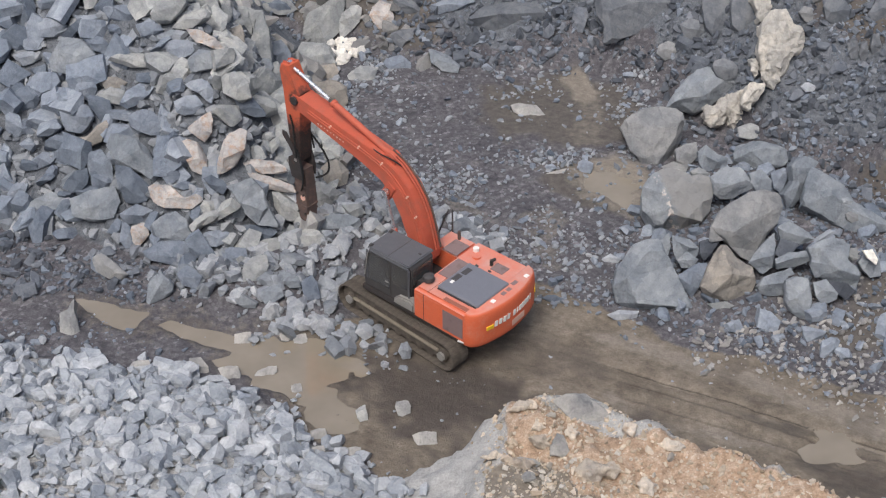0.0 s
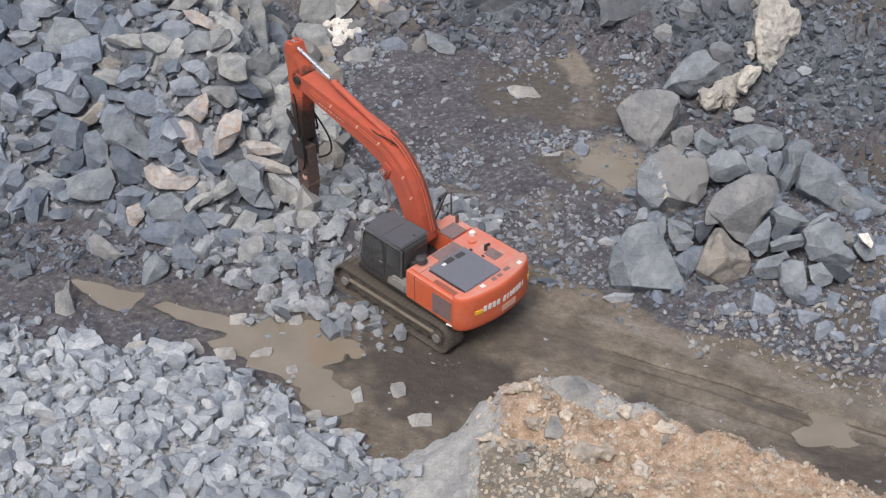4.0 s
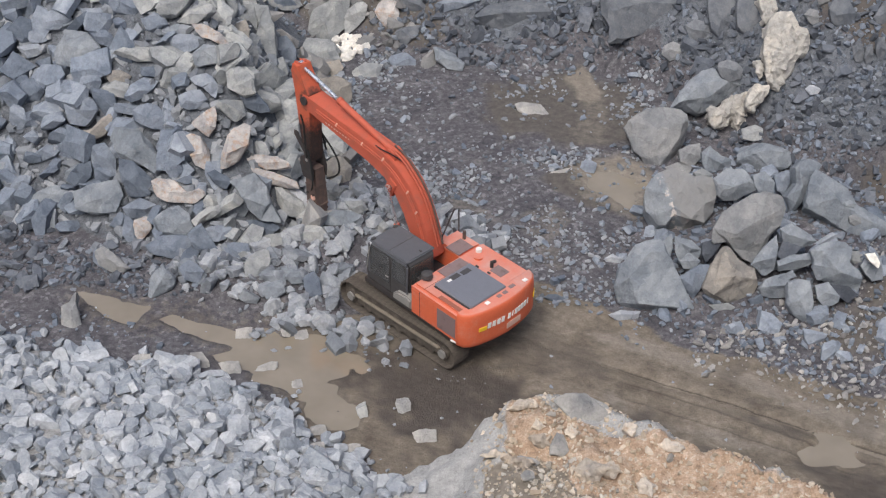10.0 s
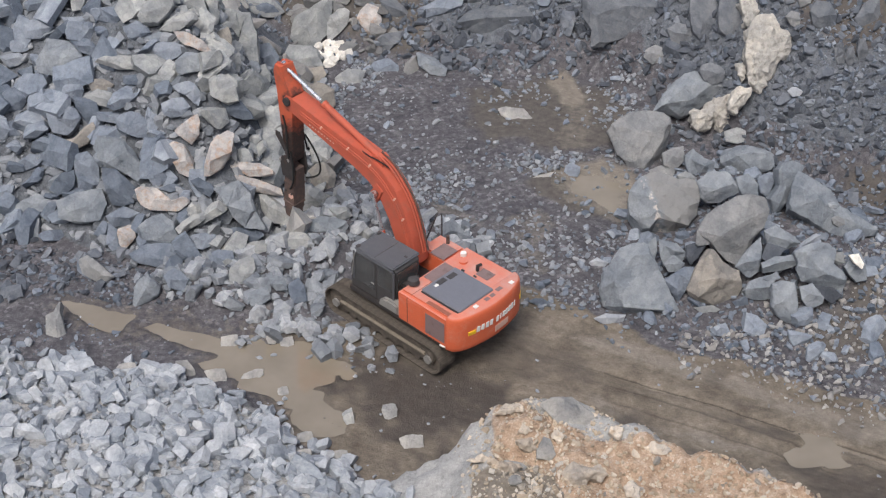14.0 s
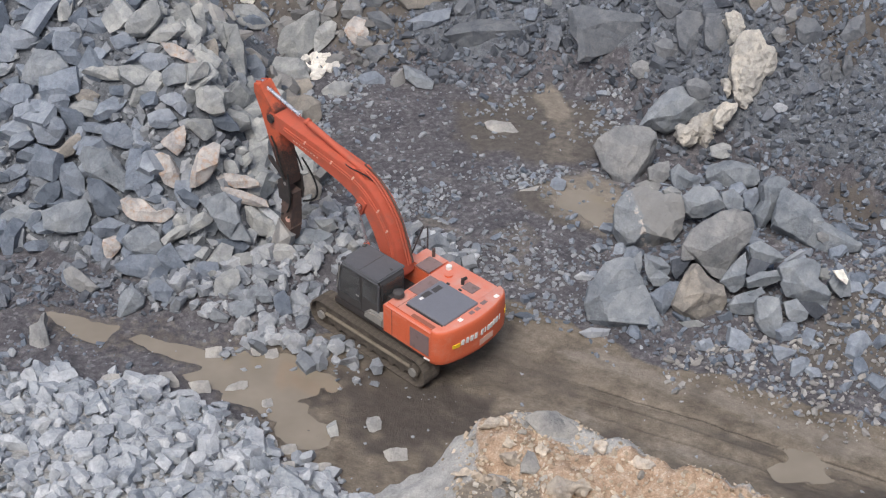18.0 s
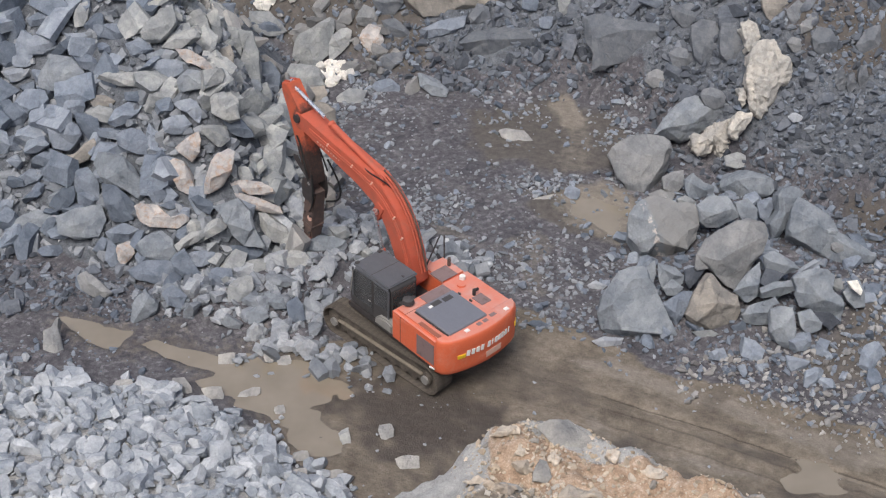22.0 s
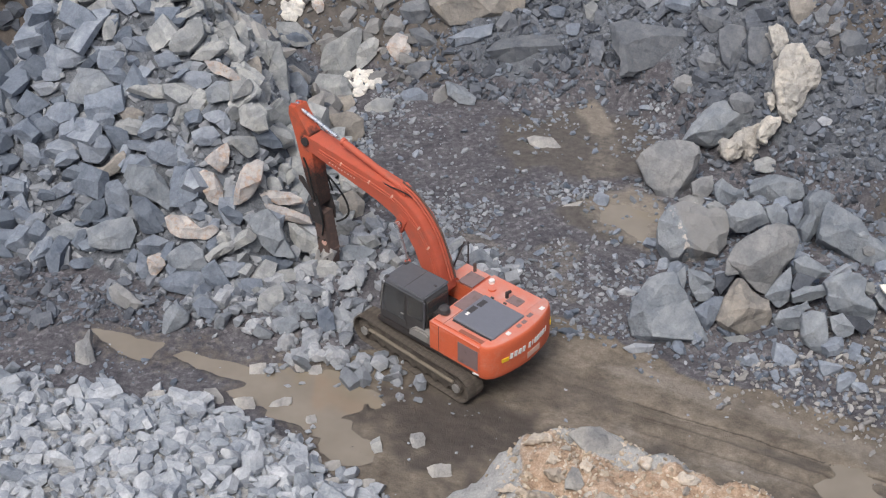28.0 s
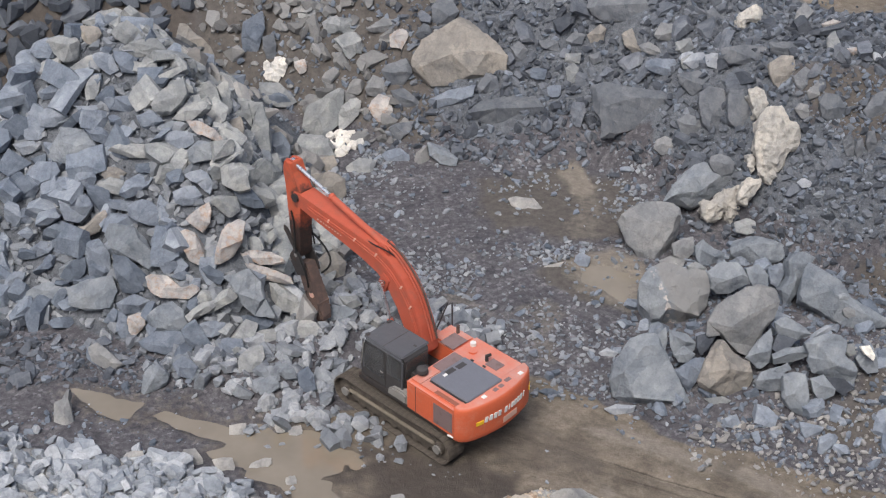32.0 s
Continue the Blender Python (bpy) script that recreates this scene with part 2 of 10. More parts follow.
    soil = mix(nt, soil, ramp(nt, small, (0.3, (0.65, 0.63, 0.60)), (0.7, (1.25, 1.25, 1.25))), 1.0, "MULTIPLY")
    dust = ramp(nt, streak, (0.25, (0.172, 0.149, 0.123)), (0.5, (0.238, 0.209, 0.175)), (0.75, (0.306, 0.272, 0.231)))
    dust = mix(nt, dust, ramp(nt, small, (0.3, (0.85, 0.85, 0.85)), (0.7, (1.15, 1.15, 1.15))), 1.0, "MULTIPLY")
    dust = mix(nt, dust, ramp(nt, med, (0.3, (0.84, 0.83, 0.82)), (0.7, (1.16, 1.16, 1.15))), 1.0, "MULTIPLY")
    dust = mix(nt, dust, ruts, 0.35, "MULTIPLY")
    dust = mix(nt, dust, tracks, on_road, "MULTIPLY")
    stone = mix(nt, ramp(nt, med, (0.3, (0.31, 0.305, 0.295)), (0.7, (0.50, 0.492, 0.475))), ramp(nt, small, (0.3, (0.75, 0.75, 0.75)), (0.7, (1.2, 1.2, 1.2))), 1.0, "MULTIPLY")
    # wet mud colour, also laid on ground that is painted as shaded
    wet_shade = ramp(nt, streak, (0.3, (0.062, 0.051, 0.044)), (0.7, (0.116, 0.098, 0.083)))

    def edged(mask, soft=0.22):
        add = nt.nodes.new("ShaderNodeMath")
        add.operation = "MULTIPLY_ADD"
        nt.links.new(med, add.inputs[0])
        add.inputs[1].default_value = 0.6
        nt.links.new(mask, add.inputs[2])
        return ramp(nt, add.outputs[0], (0.79 - soft / 2, (0, 0, 0)), (0.79 + soft / 2, (1, 1, 1)))

    broken = mix(nt, ramp(nt, med, (0.3, (0.070, 0.076, 0.087)), (0.7, (0.205, 0.219, 0.240))), ramp(nt, small, (0.3, (0.6, 0.6, 0.6)), (0.7, (1.3, 1.3, 1.3))), 1.0, "MULTIPLY")
    for layer, mask in ((broken, s2.outputs[2]), (brown, s2.outputs[0]), (mud, s1.outputs[0]), (dust, a.outputs["Alpha"]), (wet_shade, s2.outputs[1]), (stone, s1.outputs[2]), (soil, s1.outputs[1])):
        col = mix(nt, col, layer, edged(mask, 0.6 if layer in (brown, dust, wet_shade) else 0.22))
    nt.links.new(col, p.inputs["Base Color"])
    nt.links.new(ramp(nt, edged(s2.outputs[1], 0.6), (0, (0.85, 0.85, 0.85)), (1, (0.45, 0.45, 0.45))), p.inputs["Roughness"])
    relief(nt, p, small, med, 0.8, 0.05)
    return m


def water_material():
    m, nt, p = material("muddy water", 0.0, 0.0, 1.0)
    at = place_of(nt)
    col = ramp(nt, grain(nt, at, 1.6, 3), (0.35, (0.228, 0.192, 0.144)), (0.65, (0.274, 0.234, 0.180)))
    nt.links.new(col, p.inputs["Base Color"])
    b = node(nt, "ShaderNodeBump", Strength=0.005, Distance=0.01)
    nt.links.new(grain(nt, at, 0.3, 2), b.inputs["Height"])
    nt.links.new(b.outputs[0], p.inputs["Normal"])
    return m


def paint(name, colour, worn, rough=0.45, metal=0.0, amount=0.1, scale=0.25, spec=0.4, settled=0.0):
    """Painted or bare metal of a machine, with dirt and wear in patches."""
    m, nt, p = material(name, rough, metal, spec)
    at = place_of(nt, "Object")
    big, small = grain(nt, at, scale, 8, 0.65), grain(nt, at, 0.03, 4)
    col = mix(nt, colour, worn, ramp(nt, big, (0.66 - amount, (0, 0, 0)), (0.92 - amount, (0.85, 0.85, 0.85))))
    col = mix(nt, col, ramp(nt, small, (0.3, (0.93, 0.93, 0.93)), (0.7, (1.07, 1.07, 1.07))), 1.0, "MULTIPLY")
    if settled:
        # rock dust lies on what faces up
        up = nt.nodes.new("ShaderNodeSeparateXYZ")
        nt.links.new(nt.nodes.new("ShaderNodeNewGeometry").outputs["Normal"], up.inputs[0])
        lies = mix(nt, ramp(nt, up.outputs[2], (0.55, (0, 0, 0)), (0.95, (settled,) * 3)), ramp(nt, big, (0.3, (0.35, 0.35, 0.35)), (0.62, (1, 1, 1))), 1.0, "MULTIPLY")
        col = mix(nt, col, (0.52, 0.43, 0.40), lies)
    nt.links.new(col, p.inputs["Base Color"])
    nt.links.new(ramp(nt, big, (0.3, (rough - 0.08,) * 3), (0.7, (min(1, rough + 0.25),) * 3)), p.inputs["Roughness"])
    relief(nt, p, small, big, 0.15, 0.006)
    return m


ORANGE = paint("dusty orange machine paint", (0.67, 0.138, 0.060), (0.64, 0.27, 0.19), 0.5, 0.0, 0.13, 0.5, 0.4, 0.45)
BOOM_PAINT = paint("oily orange boom paint", (0.51, 0.112, 0.066), (0.33, 0.125, 0.090), 0.55, 0.0, 0.17, 0.35, 0.3)
def greased(name):
    """Arm paint that is lost under grease towards the tool and round the pin."""
    m, nt, p = material(name, 0.55, 0.0, 0.4)
    at = place_of(nt, "Object")
    big, small = grain(nt, at, 0.3, 8, 0.65), grain(nt, at, 0.03, 4)
    axis = nt.nodes.new("ShaderNodeSeparateXYZ")
    nt.links.new(at, axis.inputs[0])

    def patch(source, gain, shift):
        add = nt.nodes.new("ShaderNodeMath")
        add.operation = "MULTIPLY_ADD"
        nt.links.new(big, add.inputs[0])
        add.inputs[1].default_value, add.inputs[2].default_value = gain, shift
        end = nt.nodes.new("ShaderNodeMath")
        end.operation = "ADD"
        nt.links.new(source, end.inputs[0])
        nt.links.new(add.outputs[0], end.inputs[1])
        return end.outputs[0]

    col = mix(nt, (0.56, 0.115, 0.055), (0.30, 0.095, 0.062), ramp(nt, big, (0.45, (0, 0, 0)), (0.75, (1, 1, 1))))
    col = mix(nt, col, mix(nt, (0.030, 0.025, 0.024), (0.14, 0.06, 0.04), ramp(nt, small, (0.45, (0, 0, 0)), (0.75, (1, 1, 1)))), ramp(nt, patch(axis.outputs[0], 1.6, -1.0), (0.35, (0, 0, 0)), (0.95, (1, 1, 1))))
    far = nt.nodes.new("ShaderNodeVectorMath")
    far.operation = "LENGTH"
    nt.links.new(at, far.inputs[0])
    col = mix(nt, col, (0.045, 0.030, 0.026), ramp(nt, patch(far.outputs["Value"], -0.8, 0.4), (0.22, (0.9, 0.9, 0.9)), (0.42, (0, 0, 0))))
    nt.links.new(col, p.inputs["Base Color"])
    relief(nt, p, small, big, 0.2, 0.008)
    return m


ARM_PAINT = greased("orange arm paint under black grease")
GRIME = paint("greasy black steel", (0.046, 0.040, 0.039), (0.14, 0.075, 0.055), 0.6, 0.0, 0.10, 0.3)
RUSTED = paint("rusty breaker steel", (0.100, 0.070, 0.061), (0.20, 0.125, 0.100), 0.7, 0.0, 0.20, 0.25)
SLOT = paint("rust-brown slot", (0.30, 0.105, 0.070), (0.16, 0.07, 0.05), 0.7)
CAB_PAINT = paint("black cab paint", (0.060, 0.056, 0.056), (0.13, 0.115, 0.105), 0.5, 0.0, 0.06)
ROOF_PAINT = paint("dusty dark grey cab roof", (0.100, 0.102, 0.112), (0.165, 0.165, 0.17), 0.55, 0.0, 0.08)
HOOD_PAINT = paint("dark grey hood panel", (0.165, 0.170, 0.195), (0.25, 0.245, 0.255), 0.5, 0.0, 0.05)
PLASTIC = paint("mauve grey plastic", (0.22, 0.155, 0.150), (0.10, 0.08, 0.07), 0.7, 0.0, 0.1)
MUDDY = paint("mud-caked track steel", (0.100, 0.085, 0.072), (0.20, 0.17, 0.14), 0.85, 0.0, 0.22, 0.3, 0.2)
CAKE = paint("dried mud", (0.21, 0.18, 0.142), (0.09, 0.077, 0.062), 0.95, 0.0, 0.12, 0.2, 0.1)
STEEL = paint("polished chrome rod", (0.75, 0.76, 0.78), (0.5, 0.5, 0.5), 0.2, 0.9, 0.0)
RUBBER = paint("black rubber hose", (0.018, 0.018, 0.018), (0.05, 0.045, 0.04), 0.7)
WHITE_PAINT = paint("white paint", (0.78, 0.76, 0.72), (0.55, 0.45, 0.38), 0.5, 0.0, 0.03)
CLAMP = paint("scuffed pale orange clamps", (0.70, 0.43, 0.34), (0.5, 0.25, 0.18), 0.5)
YELLOW = paint("yellow reflector", (0.85, 0.52, 0.03), (0.5, 0.3, 0.05), 0.35, 0.0, 0.02)
GREY_METAL = paint("dusty grey steel", (0.29, 0.277, 0.258), (0.16, 0.148, 0.135), 0.6, 0.2, 0.1)


def glass_material():
    m, nt, p = material("tinted cab glass", 0.06, 0.0, 0.5)
    p.inputs["Transmission Weight"].default_value, p.inputs["IOR"].default_value = 0.75, 1.45
    at = place_of(nt, "Object")
    nt.links.new(ramp(nt, grain(nt, at, 0.3), (0.4, (0.20, 0.205, 0.21)), (0.7, (0.30, 0.29, 0.28))), p.inputs["Base Color"])
    return m


GLASS = glass_material()

# ---- the lie of the land ----
def lattice(seed):
    return np.random.default_rng(seed).random((64, 64))


GRIDS = [lattice(40 + i) for i in range(4)]


def wave(x, y, size, k=0):
    """Smooth noise from -1 to 1 with bumps of that size in metres."""
    g = GRIDS[k]
    u, v = np.asarray(x, float) / size + 7.3 * k, np.asarray(y, float) / size + 3.1 * k
    i, j = np.floor(u).astype(int), np.floor(v).astype(int)
    a, b = u - i, v - j
    a, b = a * a * (3 - 2 * a), b * b * (3 - 2 * b)
    i0, i1, j0, j1 = i % 64, (i + 1) % 64, j % 64, (j + 1) % 64
    low = g[i0, j0] * (1 - a) + g[i1, j0] * a
    high = g[i0, j1] * (1 - a) + g[i1, j1] * a
    return 2 * (low * (1 - b) + high * b) - 1


def inside(corners, x, y):
    """Distance to the edge of a polygon, positive inside it."""
    x, y = np.asarray(x, float), np.asarray(y, float)
    best, odd = np.full(x.shape, 1e9), np.zeros(x.shape, bool)
    for (ax, ay), (bx, by) in zip(corners, corners[1:] + corners[:1]):
        ex, ey = bx - ax, by - ay
        k = np.clip(((x - ax) * ex + (y - ay) * ey) / (ex * ex + ey * ey), 0, 1)
        best = np.minimum(best, np.hypot(x - ax - k * ex, y - ay - k * ey))
        if ay != by:
            odd ^= ((ay > y) != (by > y)) & (x < ax + ex * (y - ay) / ey)
    return np.where(odd, best, -best)


def ease(v, a, b):
    k = np.clip((np.asarray(v, float) - a) / (b - a), 0, 1)
    return k * k * (3 - 2 * k)


PILE = [(-24, 4.6), (-13.3, 4.0), (-10.9, 3.6), (-8.7, 2.4), (-5.6, 1.9), (-4.2, 2.9), (-3.3, 4.4), (-3.0, 7.3),
        (-3.2, 10), (-3.6, 13), (-5.5, 16.5), (-9, 20.5), (-14, 21.5), (-24, 19)]
PILE_WIDE = [(-26, 4.6), (-13.3, 4.0), (-10.9, 3.6), (-8.7, 2.4), (-5.6, 1.9), (-4.2, 2.6), (4, 4), (4, 24), (-26, 24)]
RIDGE_X = (-26, -14.5, -13.4, -12.8, -11.6, -9.8, -3)
RIDGE_Y = (9, 9.6, 10.3, 11, 12, 12.4, 12.4)
RIDGE_Z = (3.5, 3.8, 4.4, 5.0, 5.7, 6.3, 6.3)
BANK = [(-60, 10), (-30, 15), (-14, 17), (-6, 16), (-2.6, 14.4), (-0.2, 13.6), (2.6, 13.5), (5.8, 13.0), (8.0, 11.2),
        (8.9, 9.3), (10.2, 7.6), (12.6, 6.6), (15.5, 3.8), (22, -2), (40, -12), (70, -60), (400, -60), (400, 400), (-400, 400), (-400, 10)]
HEAP = [(-26, -0.6), (-12.0, -1.5), (-9.8, -2.2), (-6.7, -2.6), (-4.4, -3.5), (-3.4, -5.1), (-1.9, -6.0), (-1.0, -7.0),
        (-0.6, -9), (-2, -14), (-26, -16)]
APRON = [(-8.5, 1.4), (-5.6, -0.75), (-4.6, -1.0), (-3.2, -1.1), (-1.3, -2.2), (-2.0, -0.5), (-2.9, 0.5), (-2.2, 1.9), (-1.2, 2.9), (1.2, 2.8), (2.1, 2.7),
         (1.6, 3.9), (-0.1, 5.2), (-2.6, 6.2), (-4.2, 4.2), (-5.6, 2.6)]
RUBBLE = [(4.9, 0.3), (6.0, -0.9), (8.2, -1.8), (11.4, -3.4), (17, -5), (19, 2), (13.4, 6.0), (11, 7.4), (8.6, 8.4), (7.0, 6.6), (5.6, 3.0)]
STRIP = [(-10.33, 0.61), (-9.4, 0.36), (-8.16, -0.08), (-8.46, -0.90), (-8.94, -0.62), (-9.84, 0.07)]
POOL = [(-7.9, -0.53), (-7.43, -0.46), (-5.94, -0.9), (-5.54, -1.05), (-4.69, -0.98), (-4.19, -1.27), (-3.24, -1.2), (-2.54, -1.63), (-2.79, -1.77), (-2.59, -1.96), (-2.33, -2.08), (-2.07, -2.11), (-1.89, -2.29), (-1.74, -2.57), (-1.88, -2.89), (-2.11, -2.82), (-2.2, -2.34), (-2.26, -2.92), (-2.47, -2.98), (-2.89, -3.23), (-2.5, -3.32), (-2.59, -3.63), (-2.29, -3.92), (-2.06, -4.1), (-1.83, -4.23), (-1.94, -4.66), (-2.23, -4.31), (-2.47, -4.23), (-2.7, -4.27), (-1.99, -4.83), (-2.31, -5.01), (-2.73, -5), (-3.38, -4.55), (-3.33, -4.03), (-3.91, -3.5), (-4.86, -3.1), (-4.99, -2.69), (-5.66, -2.55), (-6.08, -2.13), (-5.55, -1.84), (-6.96, -1.12)]
UPPER_ROAD = [(12.2, 16.8), (14.4, 14.9), (40, 5), (60, 40), (13, 40)]  # haul road on the bench
EARTH_FACE = [(11.9, 12.3), (16.5, 11.2), (16.5, 8.4), (13.2, 9.2), (12.1, 9.9)]  # bare dark earth beside the vein, deepened with painted overhang shade
EARTH_FOOT = [(13.02, 7.09), (13.74, 6.59), (14.63, 6.04), (15.32, 5.24), (15.21, 3.90), (14.39, 4.15), (13.32, 4.34), (13.18, 6.08)]  # bare dark earth at the foot of the gravel slope
PUDDLE_FLOOR = [(4.74, 6.63), (5.13, 7.01), (5.73, 6.95), (6.18, 6.56), (6.68, 6.12), (6.53, 5.38), (6.29, 4.77), (5.84, 4.89), (5.37, 5.53), (4.88, 6.06)]
PUDDLE_BANK = [(4.52, 12.50), (4.77, 12.99), (5.45, 12.87), (5.72, 11.48), (5.23, 10.85), (4.89, 11.17), (4.80, 12.11)]
PUDDLE_RUT = [(9.42, -5.77), (9.99, -5.24), (10.61, -5.2), (10.95, -5.66), (10.77, -6.03), (11.22, -6.27), (10.3, -6.24), (9.71, -6.06)]
DAMP_FLOOR = [(4.45, 6.95), (5.16, 7.83), (6.1, 8.06), (6.93, 7.17), (7.11, 6.31), (6.58, 4.68), (6.09, 4.24), (5.45, 4.83), (4.63, 5.6)]
DAMP_BANK = [(4.27, 12.24), (4.71, 13.08), (5.49, 12.92), (5.84, 11.49), (5.86, 10.07), (5.62, 8.37), (4.58, 8.15), (4.39, 9.53), (4.78, 11.01)]
SOAKED = ([(7.03, -3.88), (8.55, -4.22), (9.75, -4.98), (9.84, -5.4), (9.26, -5.64), (8.41, -5.07), (7.18, -4.42)],
          [(8.31, -5.7), (9.56, -5.97), (10.35, -6.32), (14, -6.6), (14, -9), (10.32, -8.2), (9.75, -7.2), (9.18, -6.45)],
          [(4.88, -4.4), (5.73, -4.08), (6.16, -4.84), (5.74, -5.5), (5.18, -5.04)],
          [(6.54, -5.33), (7.07, -5.21), (7.55, -5.89), (6.96, -6.2)],
          [(1.3, -1.76), (2.91, -0.81), (3.98, -1.43), (5.13, -2.5), (4.59, -3.41), (3.09, -3.17), (1.89, -2.7)])  # wet stretches of the road, and dark patches by the mound
CRUST = ([(4.31, -1.19), (5.51, -1.8), (6.8, -2.75), (8.24, -3.34), (9.83, -4.56), (13, -6.0), (13, -5.0), (9.8, -3.7), (7.6, -2.3), (5.6, -1.2)],
         [(4.6, -3.5), (5.92, -5.05), (7.12, -4.85), (8.36, -5.39), (9.57, -5.91), (8.14, -5.8), (6.9, -5.37), (5.0, -4.2)])  # dry pale stretches
BARE = [(0.98, -8.85), (1.68, -9.15), (2.40, -8.95), (3.23, -9.61), (3.36, -10.09), (4.22, -10.06), (4.86, -10.48), (4.6, -14), (1.0, -14)]  # stony earth on the mound
CREST_X = (-6, -1.6, -1.0, 0.5, 1.9, 2.8, 3.6, 4.8, 5.7, 6.5, 9.0, 14, 30)
CREST_Y = (-13, -8.6, -8.3, -8.0, -7.3, -7.1, -7.0, -8.1, -8.5, -9.0, -10.4, -13, -20)
CREST_Z = (0.1, 1.1, 1.5, 2.25, 3.05, 3.15, 3.15, 3.1, 3.1, 3.1, 3.1, 3.0, 3.0)
ROAD = (0.895, -0.446)  # the way the ruts run


def road_band(x, y):
    """How far across the road a place lies, in metres from its middle line."""
    return (x - 4.4) * ROAD[1] * -1 + (y + 3.1) * ROAD[0]


def height(x, y):
    x, y = np.asarray(x, float), np.asarray(y, float)
    z = 0.05 * wave(x, y, 3.1) + 0.03 * wave(x, y, 0.9, 1) + 0.015 * wave(x, y, 0.33, 2)
    # wheel and track ruts along the road
    band = road_band(x, y)
    rut = ease(x, -1.0, 2.5) * ease(2.6 - np.abs(band), 0, 0.8) * ease(y, -9.5, -7)
    along = (x * ROAD[0] + y * ROAD[1])
    z = z * (1 - 0.6 * rut) + rut * (0.014 * np.sin(band * 4.4 + 0.9 * wave(along, band, 3.0, 3)) * ease(wave(along * 0.5, band, 1.7, 1), -0.5, 0.4) + 0.025 * wave(along * 0.35, band, 0.22, 2) + 0.02 * wave(x, y, 0.3, 1) - 0.03)
    z = z - rut * 0.07 * np.exp(-(((band - 0.75 + 0.12 * wave(along, 0 * along, 3.0, 2)) / 0.11) ** 2))
    # standing water lies in shallow hollows
    pool = np.maximum(inside(POOL, x, y), inside(STRIP, x, y))
    z = np.where((x < -0.9) & (pool < -0.1), np.maximum(z, -0.02), z)
    damp = ease(pool, -0.5, 0.0)
    z = z * (1 - 0.8 * damp)
    z = z - 0.11 * ease(pool + 0.05 * wave(x, y, 0.7, 3) + 0.08 * wave(x * 0.55, y, 0.22, 1), -0.16, 0.16)
    for hollow in (PUDDLE_FLOOR, PUDDLE_RUT):
        z = z - 0.15 * ease(inside(hollow, x, y) + 0.18 * wave(x, y, 0.6, 2) + 0.12 * wave(x, y, 0.25, 1), -0.3, 0.2)
    # blasted rock, thrown up high
    d = np.minimum(inside(PILE_WIDE, x, y), 1.45 * inside(PILE, x, y)) + 0.7 * wave(x, y, 3.3) + 0.25 * wave(x, y, 1.2, 1)
    rise = np.where(d > 0, 0.82 * d - 0.82 * 0.6 * (1 - np.exp(-np.maximum(d, 0) / 0.6)), 0) * (1 - 0.12 * ease(d, 7.5, 11))
    crest = np.interp(x, RIDGE_X, RIDGE_Z) + 0.25 * wave(x, y, 1.3, 3)
    z = z + np.minimum(rise, np.maximum(crest - 0.9 * np.maximum(y - np.interp(x, RIDGE_X, RIDGE_Y), 0), 0))
    # the bank behind and the bench on it
    d = inside(BANK, x, y) + 0.6 * wave(x, y, 2.7, 1) + 0.25 * wave(x, y, 0.9, 2)
    rise = np.where(d > 0, 1.0 * d, 0)
    top = 4.6 + 0.05 * np.maximum(d, 0) + 0.3 * wave(x, y, 2.1, 3)
    k = np.clip(0.5 + 0.5 * (top - rise) / 1.2, 0, 1)
    bank = top * (1 - k) + rise * k - 1.2 * k * (1 - k)
    z = np.where(d > -1.0, np.maximum(z, bank), z)
    # crushed stone heap
    d = inside(HEAP, x, y) + 0.25 * wave(x, y, 1.6, 2)
    z = z + 1.5 * (1 - np.exp(-np.maximum(d, 0) / 3.2))
    # low rubble at the foot of the pile and the boulder field
    z = z + 0.45 * ease(inside(APRON, x, y) + 0.3 * wave(x, y, 1.1), 0, 1.4)
    z = z + 0.9 * ease(inside(RUBBLE, x, y) + 0.3 * wave(x, y, 1.3), 0.3, 4.0)
    # the earth bank on the near side, steep towards the road
    yc, zc = np.interp(x, CREST_X, CREST_Y), np.interp(x, CREST_X, CREST_Z)
    rough = 0.2 * wave(x, y, 0.9, 1) + 0.2 * np.abs(wave(x, y, 0.5, 2)) + 0.1 * wave(x, y, 0.26, 0) + 0.1 * wave(x, y, 2.3, 3)
    near = zc + rough - 0.10 * np.maximum(yc - y, 0) * 1.0 - 2.2 * np.maximum(y - yc, 0)
    near = np.where(y < yc - 9, near + 0.1 * (yc - 9 - y), near)
    z = np.maximum(z, near)
    # the quarry face under the viewpoint and the sides of the pit
    face = np.minimum(26.2, 3.2 * np.maximum(-27.2 - y + 0.8 * wave(x, y, 4.0), 0))
    side = np.minimum(18, 1.2 * np.maximum(np.abs(x + 4) - 38 + 2 * wave(x, y, 6.0, 2), 0))
    wall = np.maximum(face, side * (y > -60))
    return np.where(wall > 0.3, np.maximum(z, wall), z)


# ---- the ground: one sheet, fine where it is near, out to the horizon ----
def spread(low, high, step, far):
    core = np.arange(low, high + step / 2, step)
    out = step * 1.25 ** np.arange(1, 60)
    out = np.cumsum(out)
    out = out[out < far]
    return np.concatenate([low - out[::-1], core, high + out])


